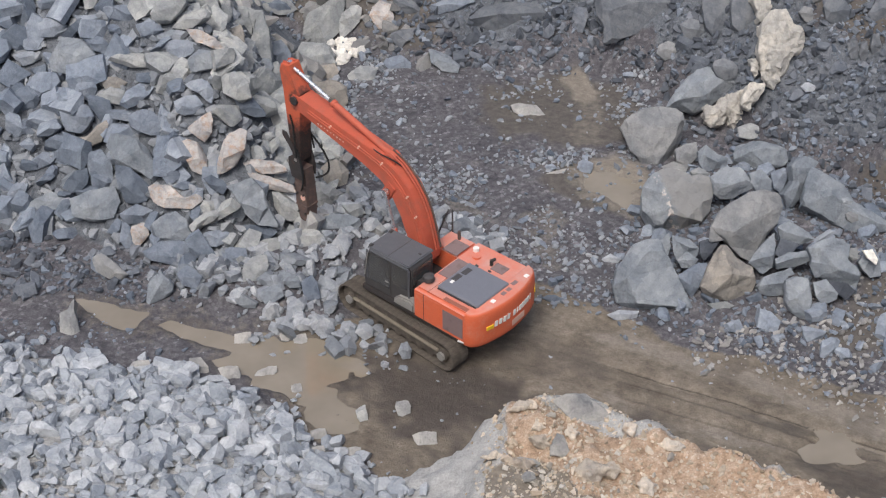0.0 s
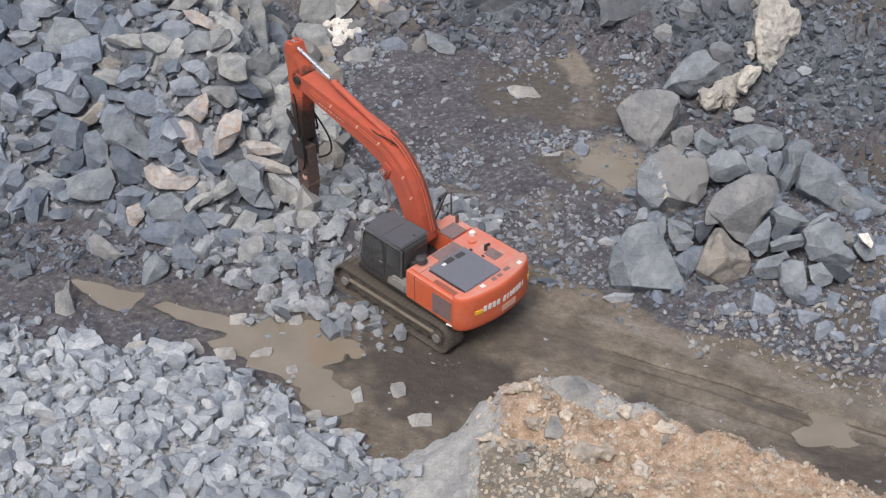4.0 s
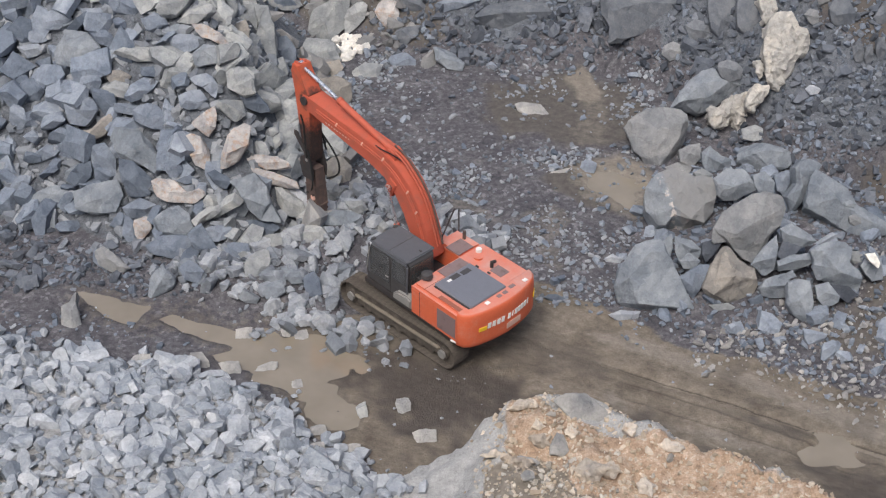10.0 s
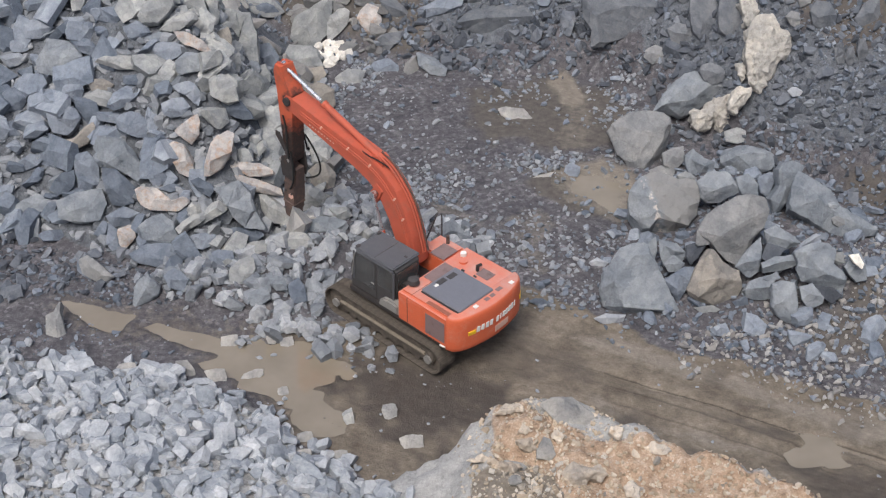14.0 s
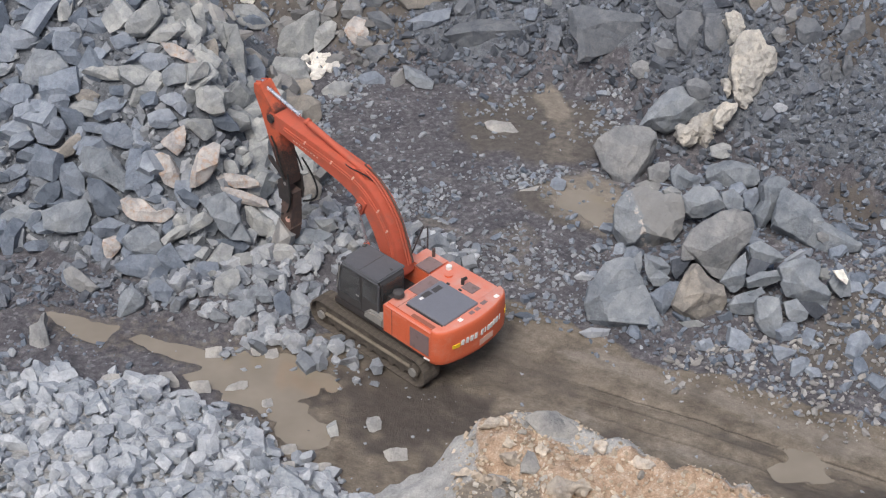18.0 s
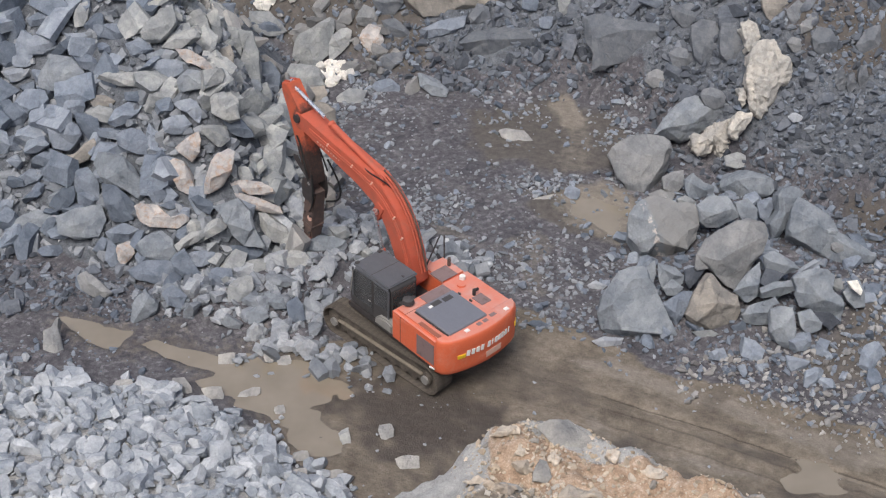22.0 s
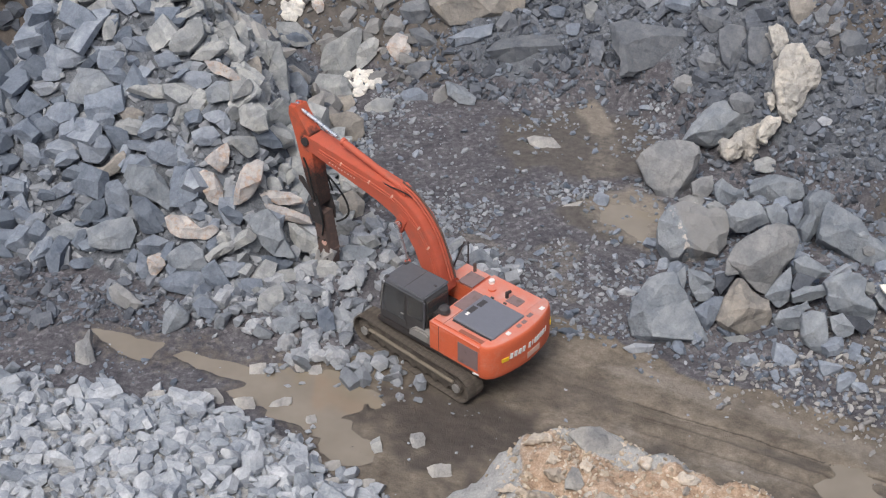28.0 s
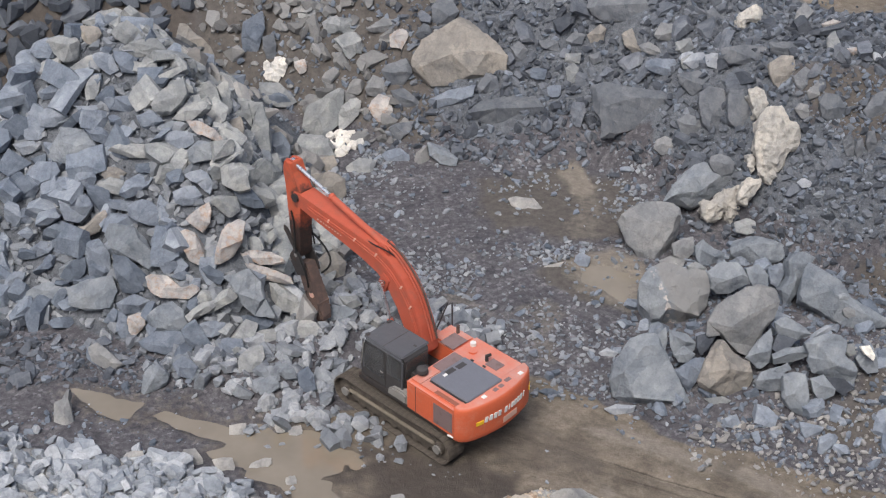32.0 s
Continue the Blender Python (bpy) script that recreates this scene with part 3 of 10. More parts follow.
def sheet(name, xs, ys, fn):
    gx, gy = np.meshgrid(xs, ys)
    gz = fn(gx, gy)
    me = bpy.data.meshes.new(name)
    n, m = len(xs), len(ys)
    me.vertices.add(n * m)
    me.vertices.foreach_set("co", np.stack([gx, gy, gz], -1).astype(np.float32).ravel())
    i = (np.arange(m - 1)[:, None] * n + np.arange(n - 1)[None, :]).ravel()
    quads = np.stack([i, i + 1, i + n + 1, i + n], 1)
    me.loops.add(quads.size)
    me.loops.foreach_set("vertex_index", quads.ravel().astype(np.int32))
    me.polygons.add(len(quads))
    me.polygons.foreach_set("loop_start", (np.arange(len(quads)) * 4).astype(np.int32))
    me.polygons.foreach_set("use_smooth", np.ones(len(quads), bool))
    me.update()
    me.validate()
    return me, gx, gy, gz


def covers(x, y):
    """What lies on the ground: mud, tan soil, pale stone, brown earth, wet mud and painted shade; each from 0 to 1."""
    w = 0.5 * wave(x, y, 1.3, 1) + 0.3 * wave(x, y, 0.45, 2)
    mud = np.maximum(ease(inside([(-11.5, 1.2), (-8, 0.9), (-5, 0.1), (-1.2, -0.6), (1.0, 1.9), (3.2, 1.4), (4.6, 0.4), (6.4, -1.2), (11.5, -3.6), (20, -7.5),
                                  (20, -14), (8, -9.5), (-1, -7.4), (-4, -4.5), (-7, -1.9), (-11.5, -0.8)], x, y) + 0.7 * w, -0.3, 0.6), 0)
    yc, zc = np.interp(x, CREST_X, CREST_Y), np.interp(x, CREST_X, CREST_Z)
    near = ease(yc - y, -1.2, -0.9) * ease(zc, 0.6, 1.4)
    soil = near * ease(inside([(1.5, -7.55), (2.3, -7.25), (3.2, -7.7), (4.2, -8.3), (5.4, -8.35), (6.4, -8.8), (9, -10.2), (14, -12.8), (14, -20),
                               (1.6, -20), (1.9, -11.2), (3.0, -10.2), (2.0, -9.4), (1.7, -8.6)], x, y) + 0.45 * w, -0.25, 0.35)
    stone = near * (1 - soil)
    heap = ease(inside(HEAP, x, y), -0.2, 0.5) * 0.6
    stone = np.maximum(stone, heap * (1 - near))
    brown = np.maximum(ease(1.2 - np.hypot((x - 4.4) / 3.4, (y - 10.6) / 2.6) + 0.5 * w, 0, 0.7), ease(1.1 - np.hypot((x - 5.6) / 2.0, (y - 6.2) / 1.7) + 0.5 * w, 0, 0.5))
    back = ease(inside(BANK, x, y) + 0.8 * w, 0.3, 1.2)
    brown = np.maximum(brown, back * ease(-x + 1.5 + 1.5 * w, 0, 2.0))
    mud = np.maximum(mud, ease(inside(UPPER_ROAD, x, y) + 0.6 * w, 0, 1.0))
    brown = np.maximum(brown, 0.8 * ease(inside([(10, -2), (22, -7), (22, 3), (13.2, 1.5)], x, y) + 0.6 * w, 0, 1))
    wet_shade = np.maximum(ease(np.maximum(inside(POOL, x, y), inside(STRIP, x, y)) + 0.3 * w, -0.5, -0.05) * 0.42, ease(1.3 - np.hypot((x + 0.1) / 2.6, (y + 3.6) / 2.4) + 0.6 * w + 0.2 * wave(x, y, 0.3, 3), 0, 0.9) * 0.82)
    for where, much in zip(SOAKED, (0.6, 0.6, 0.6, 0.6, 0.42)):
        wet_shade = np.maximum(wet_shade, much * ease(inside(where, x, y) + 0.45 * w + 0.15 * wave(x, y, 0.3, 3), -0.25, 0.45))
    mud = mud * (0.42 + 0.58 * ease(x + 0.6 * w, -4.5, -1.5))  # gravel shows through beside the pool
    wet_shade = np.maximum(wet_shade, 0.36 * mud * ease(wave(x, y, 1.5, 2) + 0.6 * wave(x, y, 0.5, 0), 0.1, 0.9))  # damp patches along the road
    rubble = np.maximum(ease(inside(PILE, x, y) + 0.5 * w, -0.2, 0.6), 0.8 * back * (1 - brown))
    # ground behind the ridge is darkened by way of the wet-mud colour
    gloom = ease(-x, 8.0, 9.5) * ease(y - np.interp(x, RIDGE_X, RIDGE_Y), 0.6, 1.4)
    brown, rubble, wet_shade = brown * (1 - gloom), rubble * (1 - gloom), np.maximum(wet_shade, 0.8 * gloom)
    # dry pale dust on the crown of the road and in smears on the floor
    dust = 0 * x
    for where in CRUST:
        dust = np.maximum(dust, 0.95 * ease(inside(where, x, y) + 0.4 * w, -0.3, 0.4))
    dust = np.maximum(dust, ease(inside(PUDDLE_BANK, x, y) + 0.3 * w, -0.2, 0.2))
    for where, much in ((DAMP_FLOOR, 0.8), (DAMP_BANK, 0.36)):
        dust = np.maximum(dust, much * ease(inside(where, x, y) + 0.5 * w, -0.3, 0.5))
    pit = ease(inside([(-3, 5), (2, 3.4), (3.4, 0.2), (5, 0.6), (7, 7), (8, 12), (2.6, 13.6), (-2.8, 14), (-3, 9)], x, y), 0, 1)
    dust = np.maximum(dust, 0.4 * ease(8.5 - y, 0, 2) * pit * ease(wave(x, y, 1.1, 3) + 0.6 * wave(x, y, 0.45, 2), -0.1, 0.9))
    bare = near * ease(inside(BARE, x, y) + 0.4 * w, -0.1, 0.3)  # stony earth showing through
    behind = ease(np.maximum(inside(EARTH_FACE, x, y), inside(EARTH_FOOT, x, y)) + 0.6 * w, -0.1, 0.7)
    # overhang shade on the brown earth is put into the wet layer's colour
    wet_shade, brown = np.maximum(wet_shade, 0.30 * behind), np.maximum(brown, 0.8 * behind)
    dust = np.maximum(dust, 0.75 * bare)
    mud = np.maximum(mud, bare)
    return mud, soil * (1 - bare), stone * (1 - bare), brown, wet_shade * (1 - near), rubble * (1 - behind), dust * (1 - wet_shade)


me, gx, gy, gz = sheet("ground", spread(-16, 18, 0.11, 420), spread(-14, 24, 0.11, 420), height)
mud, soil, stone, brown, wet_shade, rubble, dust = (c.ravel() for c in covers(gx, gy))
one = np.ones_like(mud)
for name, layers in (("cover", (mud, soil, stone, dust)), ("cover_more", (brown, wet_shade, rubble, one))):
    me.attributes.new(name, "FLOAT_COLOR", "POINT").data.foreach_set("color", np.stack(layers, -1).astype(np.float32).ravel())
me.materials.append(ground_material())
ground = tagged(new("ground", me), "dark gravel and mud floor of a rock quarry", "ground", kind="structure")

WATER = water_material()
for where, level, tag in (((-11.2, 1.0, -1.2, -6.2), -0.055, "shallow pool of muddy tan water beside the haul road"),
                          ((4.0, 7.4, 7.5, 4.4), -0.085, "small muddy puddle by the boulders"),
                          ((9.0, -4.9, 11.6, -6.8), -0.10, "small tan puddle in the wheel ruts")):
    x0, y1, x1, y0 = where
    wm, *_ = sheet("water", np.linspace(x0, x1, 12), np.linspace(y0, y1, 12), lambda x, y: np.full(x.shape, level))
    wm.materials.append(WATER)
    tagged(new("puddle", wm), tag, "puddle", kind="structure")


# ---- loose rock ----
def cut(bm, at, normal):
    """Break off what lies beyond a plane."""
    res = bmesh.ops.bisect_plane(bm, geom=bm.verts[:] + bm.edges[:] + bm.faces[:], dist=1e-5, plane_co=at, plane_no=normal, clear_outer=True)
    edges = [g for g in res["geom_cut"] if isinstance(g, bmesh.types.BMEdge)]
    if len(edges) > 2:
        bmesh.ops.edgeloop_fill(bm, edges=edges)


def rock_shape(rng, flat=0.6, long=1.0, cuts=9, low=0.34):
    """An angular block about 1 m across, broken along flat faces, as points and triangles."""
    bm = bmesh.new()
    bmesh.ops.create_cube(bm, size=0.92)
    for _ in range(cuts):
        n = Vector(rng.normal(size=3)).normalized()
        cut(bm, n * rng.uniform(low, 0.50), n)
    for v in bm.verts:
        v.co = Vector((v.co.x * long, v.co.y * 0.9, v.co.z * flat))
    bmesh.ops.triangulate(bm, faces=bm.faces)
    bm.verts.index_update()
    vs, fs = np.array([v.co[:] for v in bm.verts]), np.array([[v.index for v in f.verts] for f in bm.faces])
    bm.free()
    return vs, fs


rng = np.random.default_rng(5)
SHAPES = [rock_shape(rng, rng.uniform(0.6, 0.9), rng.uniform(1.0, 1.35), int(rng.integers(9, 13)), 0.28) for _ in range(24)]  # chunky
SHAPES += [rock_shape(rng, rng.uniform(0.42, 0.68), rng.uniform(1.1, 1.6), int(rng.integers(7, 11)), 0.26) for _ in range(24)]  # slabs
SHAPES += [rock_shape(rng, rng.uniform(0.55, 0.9), rng.uniform(1.0, 1.45), int(rng.integers(14, 20)), 0.34) for _ in range(24)]  # worn


def raw_mesh(name, vs, fs, mat, smooth=False):
    me = bpy.data.meshes.new(name)
    me.vertices.add(len(vs))
    me.vertices.foreach_set("co", np.asarray(vs, np.float32).ravel())
    me.loops.add(fs.size)
    me.loops.foreach_set("vertex_index", fs.astype(np.int32).ravel())
    me.polygons.add(len(fs))
    me.polygons.foreach_set("loop_start", (np.arange(len(fs)) * 3).astype(np.int32))
    me.polygons.foreach_set("use_smooth", np.full(len(fs), smooth))
    me.update()
    me.materials.append(mat)
    return me


def slope_of(x, y):
    e = 0.25
    return (height(x + e, y) - height(x - e, y)) / (2 * e), (height(x, y + e) - height(x, y - e)) / (2 * e)


def lay(rng, x, y, size, tilt=22, sink=0.12):
    """Poses for blocks lying on the ground at these places."""
    gx, gy = slope_of(x, y)
    z = height(x, y)
    poses = []
    for i in range(len(x)):
        n = Vector((-gx[i] * 0.8, -gy[i] * 0.8, 1)).normalized()
        q = Vector((0, 0, 1)).rotation_difference(n).to_matrix()
        r = Euler([radians(rng.normal(0, tilt)), radians(rng.normal(0, tilt)), rng.uniform(0, 6.283)]).to_matrix()
        s = size[i] * np.array([rng.uniform(0.85, 1.2), rng.uniform(0.8, 1.1), rng.uniform(0.75, 1.15)])
        m = Matrix.LocRotScale((x[i], y[i], z[i] + size[i] * (0.25 - sink)), None, None) @ (q @ r).to_4x4() @ Matrix.Diagonal((*s, 1))
        poses.append(m)
    return poses


HEROES = []  # places and reach of the boulders that are built one by one


def strew(seed, where, box, step, sizes, keep=1.0, power=1.5):
    """Places on a jittered grid inside a region, with sizes that favour small ones."""
    rng = np.random.default_rng(seed)
    xs, ys = np.meshgrid(np.arange(box[0], box[2], step), np.arange(box[1], box[3], step))
    x = (xs + rng.uniform(-0.48, 0.48, xs.shape) * step).ravel()
    y = (ys + rng.uniform(-0.48, 0.48, ys.shape) * step).ravel()
    chance = where(x, y)
    ok = rng.random(x.shape) < chance * keep
    x, y = x[ok], y[ok]
    size = sizes[0] + (sizes[1] - sizes[0]) * rng.random(x.shape) ** power
    free = np.ones(len(x), bool)
    for hx, hy, reach in HEROES:
        free &= np.hypot(x - hx, y - hy) > reach * (0.22 + 0.55 * np.minimum(size, 1.0))
    u, v = -0.743 * x + 0.669 * y, -0.669 * x - 0.743 * y
    free &= ~((np.abs(u) < 2.3 + size * 0.3) & (np.abs(v) < 1.5 + size * 0.45))
    return rng, x[free], y[free], size[free]


PIECES = []  # pieces that are objects of their own are linked last


def loose(parent, name, mat, rng, x, y, size, single=0, stretch=None, tilt=22, sink=0.12, label="", chunky=0.5, worn=0.0):
    """Blocks of rock on a thing: the largest of a stretch as pieces, the rest joined."""
    poses = lay(rng, x, y, size, tilt, sink)
    kinds = np.where(rng.random(len(x)) < chunky, rng.integers(0, 24, len(x)), rng.integers(24, 48, len(x)))
    kinds = np.where(rng.random(len(x)) < worn, rng.integers(48, 72, len(x)), kinds)
    own = np.zeros(len(x), bool)
    if single:
        pool = np.where(inside(stretch, x, y) > 0)[0] if stretch else np.arange(len(x))
        own[pool[np.argsort(-size[pool])][:single]] = True
        PIECES.append((parent, name, mat, [(int(kinds[i]), poses[i]) for i in np.where(own)[0]]))
    vs, fs, base = [], [], 0
    for i in np.where(~own)[0]:
        v, f = SHAPES[kinds[i]]
        m = np.array(poses[i])
        vs.append(v @ m[:3, :3].T + m[:3, 3])
        fs.append(f + base)
        base += len(v)
    if vs:
        ob = new("loose_" + name, raw_mesh("loose_" + name, np.concatenate(vs), np.concatenate(fs), MAT[mat + "_loose"]))
        ob.parent = parent
        tagged(ob, label or "many small broken stones", kind="stuff")


def heap_thing(name, label, category, group=""):
    return tagged(new(name), label, category, group)


def part(name, bm, mat, parent=None, label="", at=None, smooth=False):
    me = bpy.data.meshes.new(name)
    bmesh.ops.recalc_face_normals(bm, faces=bm.faces)
    bm.to_mesh(me)
    bm.free()
    me.materials.append(mat)
    if smooth:
        me.polygons.foreach_set("use_smooth", np.ones(len(me.polygons), bool))
    ob = new(name, me)
    ob.parent = parent
    if at is not None:
        ob.matrix_basis = at
    return tagged(ob, label)


def crag_mesh(outline, creases, thick, rough, seed):
    """A broken block: a face with this outline and these ridges, each point so far out of the plane, and a rugged back."""
    r = np.random.default_rng(seed + 11)
    rim = [(p[0], p[1], p[2] if len(p) > 2 else 0.0) for p in outline]
    pts, ties, n = list(rim), [], len(rim)
    for line in creases:
        start = len(pts)
        pts += [(p[0], p[1], p[2] if len(p) > 2 else 0.0) for p in line]
        ties += [(i, i + 1) for i in range(start, len(pts) - 1)]
    flat, _, faces, origin, _, _ = geometry.delaunay_2d_cdt([Vector(p[:2]) for p in pts], ties, [list(range(n))], 1, 1e-4)
    reach = max(math.hypot(p[0], p[1]) for p in rim)
    ca, cb = sum(p[0] for p in rim) / n, sum(p[1] for p in rim) / n
    bm = bmesh.new()
    verts, spot = [], {}
    for v, old in zip(flat, origin):
        verts.append(bm.verts.new((v.x, v.y, pts[old[0]][2] if old else 0.0)))
        for o in old:
            spot[o] = verts[-1]
    for f in faces:
        bm.faces.new([verts[i] for i in f])
    # sides: a broken belt that runs in towards the back
    side, back = [], []
    drop, lean_a, lean_b = r.uniform(0.3, 0.5), *r.normal(0, 0.12, 2)
    for i in range(n):
        a, b, h = spot[i].co
        k = r.uniform(0.90, 1.0)
        side.append(bm.verts.new((ca + (a - ca) * k, cb + (b - cb) * k, h - thick * (drop + r.uniform(-0.08, 0.08)))))
        k = r.uniform(0.5, 0.72)
        back.append(bm.verts.new((ca + (a - ca) * k, cb + (b - cb) * k, -thick * (1 + r.uniform(-0.08, 0.08)) + lean_a * a + lean_b * b)))
    for i in range(n):
        j = (i + 1) % n
        for low, high in (((spot[i], spot[j]), (side[i], side[j])), ((side[i], side[j]), (back[i], back[j]))):
            bm.faces.new((low[0], low[1], high[1], high[0]))
    bm.faces.new(back)
    bmesh.ops.recalc_face_normals(bm, faces=bm.faces)
    if reach > 0.6:
        # corners and edges knocked off
        for _ in range(14):
            bm.normal_update()
            live = [v for v in bm.verts if v.co.z > -0.6 * thick]
            v = live[int(r.integers(len(live)))]
            n = (v.normal + Vector(r.normal(0, 0.35, 3))).normalized()
            at = v.co - n * reach * r.uniform(0.03, 0.09)
            if sum((q.co - at).dot(n) > 0 for q in bm.verts) <= 3:
                cut(bm, at, n)
        bmesh.ops.recalc_face_normals(bm, faces=bm.faces)
    bmesh.ops.triangulate(bm, faces=[f for f in bm.faces if len(f.verts) > 3])
    bmesh.ops.dissolve_limit(bm, angle_limit=radians(5), verts=bm.verts, edges=bm.edges)
    sharp = [e for e in bm.edges if len(e.link_faces) == 2 and e.calc_face_angle(0) > radians(25)]
    bmesh.ops.bevel(bm, geom=sharp, offset=0.014 * min(reach, 1.3), segments=1, affect="EDGES", clamp_overlap=True)
    bmesh.ops.triangulate(bm, faces=bm.faces)
    for k in (0.42, 0.24, 0.13)[:3 if reach > 0.6 else 2]:
        bmesh.ops.subdivide_edges(bm, edges=[e for e in bm.edges if e.calc_length() > k * reach], cuts=1)
        bmesh.ops.triangulate(bm, faces=[f for f in bm.faces if len(f.verts) > 3])
    off = Vector((seed * 1.7, seed * 0.9, seed * 2.3))
    bm.normal_update()
    for v in bm.verts:
        p = v.co + off
        d = noise.noise(p * (1.6 / reach)) * 0.022 * reach + noise.noise(p * 4.5) * 0.016 * max(1, 1.9 * min(reach, 1)) + noise.noise(p * 11.0) * 0.010 * rough
        if reach > 0.7:
            d -= 0.05 * max(0.0, noise.noise(p * 2.7 + off) - 0.22)
        if rough > 1:
            d += (noise.noise(p * 5.0) ** 2) * 0.22 + noise.noise(p * 2.3) * 0.06
        v.co += v.normal * d
    return bm, reach


def crag(mat, place, lean, outline, creases, thick, label, seed=0, group="", name="boulder"):
    """A block of rock whose broken face leans back by so many degrees from lying flat."""
    bm, reach = crag_mesh(outline, creases, thick, 3.0 if mat in ("cream", "lump") else 1.0, seed)
    ob = part(name, bm, MAT[mat], None, "", Matrix.Translation(place) @ pose(0, 0, 0, lean, 0, 0))
    HEROES.append((place[0], place[1], reach))
    return tagged(ob, label, "rock", group)


def turn_way(outline):
    """1 for corners that run clockwise, else -1."""
    return 1 if sum(a * d - c * b for (a, b), (c, d) in zip(outline, outline[1:] + outline[:1])) < 0 else -1


def boulder(mat, place, lean, outline, thick, label, seed=0, group="", name="boulder", ridge=True):
    """A block with a broken ridge across its face: the upper part tips back, the lower part hangs."""
    r = np.random.default_rng(seed + 5)
    wide = [max(p[k] for p in outline) - min(p[k] for p in outline) for k in (0, 1)]
    ca, cb = sum(p[0] for p in outline) / len(outline), sum(p[1] for p in outline) / len(outline)
    short = min(wide)
    full = []
    for (a, b), (c, d) in zip(outline, outline[1:] + outline[:1]):
        full.append((a, b))
        gap = math.hypot(c - a, d - b)
        if gap > 0.5 * max(wide) and len(outline) < 7:
            # a long edge is broken once more
            k, out = r.uniform(0.3, 0.7), r.uniform(0.03, 0.13)
            full.append((a + (c - a) * k - (d - b) * out * turn_way(outline), b + (d - b) * k + (c - a) * out * turn_way(outline)))
    rim = []
    for a, b in full:
        # each corner of the outline is cut a little, so that no two blocks are alike
        fall = -0.16 * max(0.0, (cb - b) / wide[1]) * thick * r.uniform(0.4, 1.6)
        rim.append((a, b, fall + r.normal(0, 0.05) * short))
    if ridge:
        turn = math.atan2(wide[1], wide[0]) * r.choice((-0.6, 0.5)) + r.normal(0, 0.25)
        c, d = math.cos(turn), math.sin(turn)
        out = r.uniform(0.10, 0.22) * short
        shift = r.uniform(-0.10, 0.08) * wide[1]
        line = [(ca + c * k * wide[0], cb + shift + d * k * wide[0] * 0.8, out * r.uniform(0.7, 1.2)) for k in (-0.22, 0.22)]
    else:
        line = [(ca + r.uniform(-0.15, 0.15) * wide[0], cb + r.uniform(-0.15, 0.15) * wide[1], 0.07 * short)]
    return crag(mat, place, lean, rim, (line,), thick, label, seed, group, name)


# ---- boulders, one by one ----
boulder("grey", (-12.17, 19.23, 2.77), 45, ((-1.07, -0.14), (0.51, 0.48), (0.88, 0.12), (0.21, -0.19), (-0.53, -0.28)), 0.61, "large grey angular slab on the blasted rock pile", 1, "rocks on the pile", name="boulder")
boulder("grey", (-11.73, 10.94, 5.73), 50, ((-0.59, 0.19), (-0.18, 0.45), (0.27, 0.42), (0.50, 0.14), (0.38, -0.42), (-0.03, -0.55), (-0.35, -0.23)), 0.81, "grey angular block on the blasted rock pile", 2, "rocks on the pile", name="rock")
boulder("blue", (-14.55, 18.23, 2.00), 50, ((-0.61, -0.16), (0.22, 0.48), (0.44, 0.16), (0.24, -0.21), (-0.29, -0.27)), 0.61, "blue-grey angular block on the blasted rock pile", 3, "rocks on the pile", name="rock")
boulder("tan", (-10.95, 11.41, 5.94), 50, ((-0.34, 0.29), (0.26, 0.20), (0.36, 0.01), (0.00, -0.36), (-0.28, -0.14)), 0.53, "tan-brown weathered angular stone on the blasted rock pile", 4, "rocks on the pile", name="rock")
boulder("grey", (-9.76, 11.28, 6.06), 50, ((-0.53, 0.05), (0.01, 0.42), (0.57, -0.08), (-0.06, -0.38)), 0.65, "grey angular block on the blasted rock pile", 5, "rocks on the pile", name="rock")
boulder("grey", (-9.05, 10.69, 5.86), 50, ((-0.75, 0.04), (-0.25, 0.26), (0.29, 0.31), (0.75, -0.19), (0.21, -0.24), (-0.24, -0.18)), 0.45, "large grey angular slab on the blasted rock pile", 6, "rocks on the pile", name="boulder")
boulder("blue", (-10.30, 10.21, 5.46), 50, ((-0.47, 0.30), (0.12, 0.35), (0.44, -0.20), (0.14, -0.35), (-0.23, -0.11)), 0.56, "blue-grey angular stone on the blasted rock pile", 7, "rocks on the pile", name="rock")
boulder("blue", (-9.62, 10.13, 5.57), 50, ((-0.44, 0.38), (0.20, 0.20), (0.39, -0.26), (-0.15, -0.32)), 0.56, "blue-grey angular stone on the blasted rock pile", 8, "rocks on the pile", name="rock")
boulder("grey", (-8.88, 10.00, 5.50), 50, ((-0.26, 0.14), (-0.05, 0.41), (0.28, -0.05), (0.20, -0.27), (-0.16, -0.23)), 0.44, "grey angular stone on the blasted rock pile", 9, "rocks on the pile", name="rock")
boulder("grey", (-10.73, 9.81, 4.86), 50, ((-0.08, 0.35), (0.19, 0.41), (0.25, 0.17), (0.08, -0.38), (-0.20, -0.44), (-0.25, -0.11)), 0.40, "grey angular stone on the blasted rock pile", 10, "rocks on the pile", name="rock")
boulder("tan", (-8.75, 18.06, 2.39), 50, ((-0.59, 0.83), (-0.01, 0.29), (0.73, -0.35), (0.78, -0.67), (-0.21, -0.35), (-0.71, 0.25)), 1.20, "large tan-brown weathered angular block on the blasted rock pile", 11, "rocks on the pile", name="boulder")
boulder("blue", (-7.90, 14.33, 3.44), 50, ((-0.58, 0.30), (0.37, 0.30), (0.38, -0.20), (-0.17, -0.40)), 0.57, "blue-grey angular stone on the blasted rock pile", 12, "rocks on the pile", name="rock")
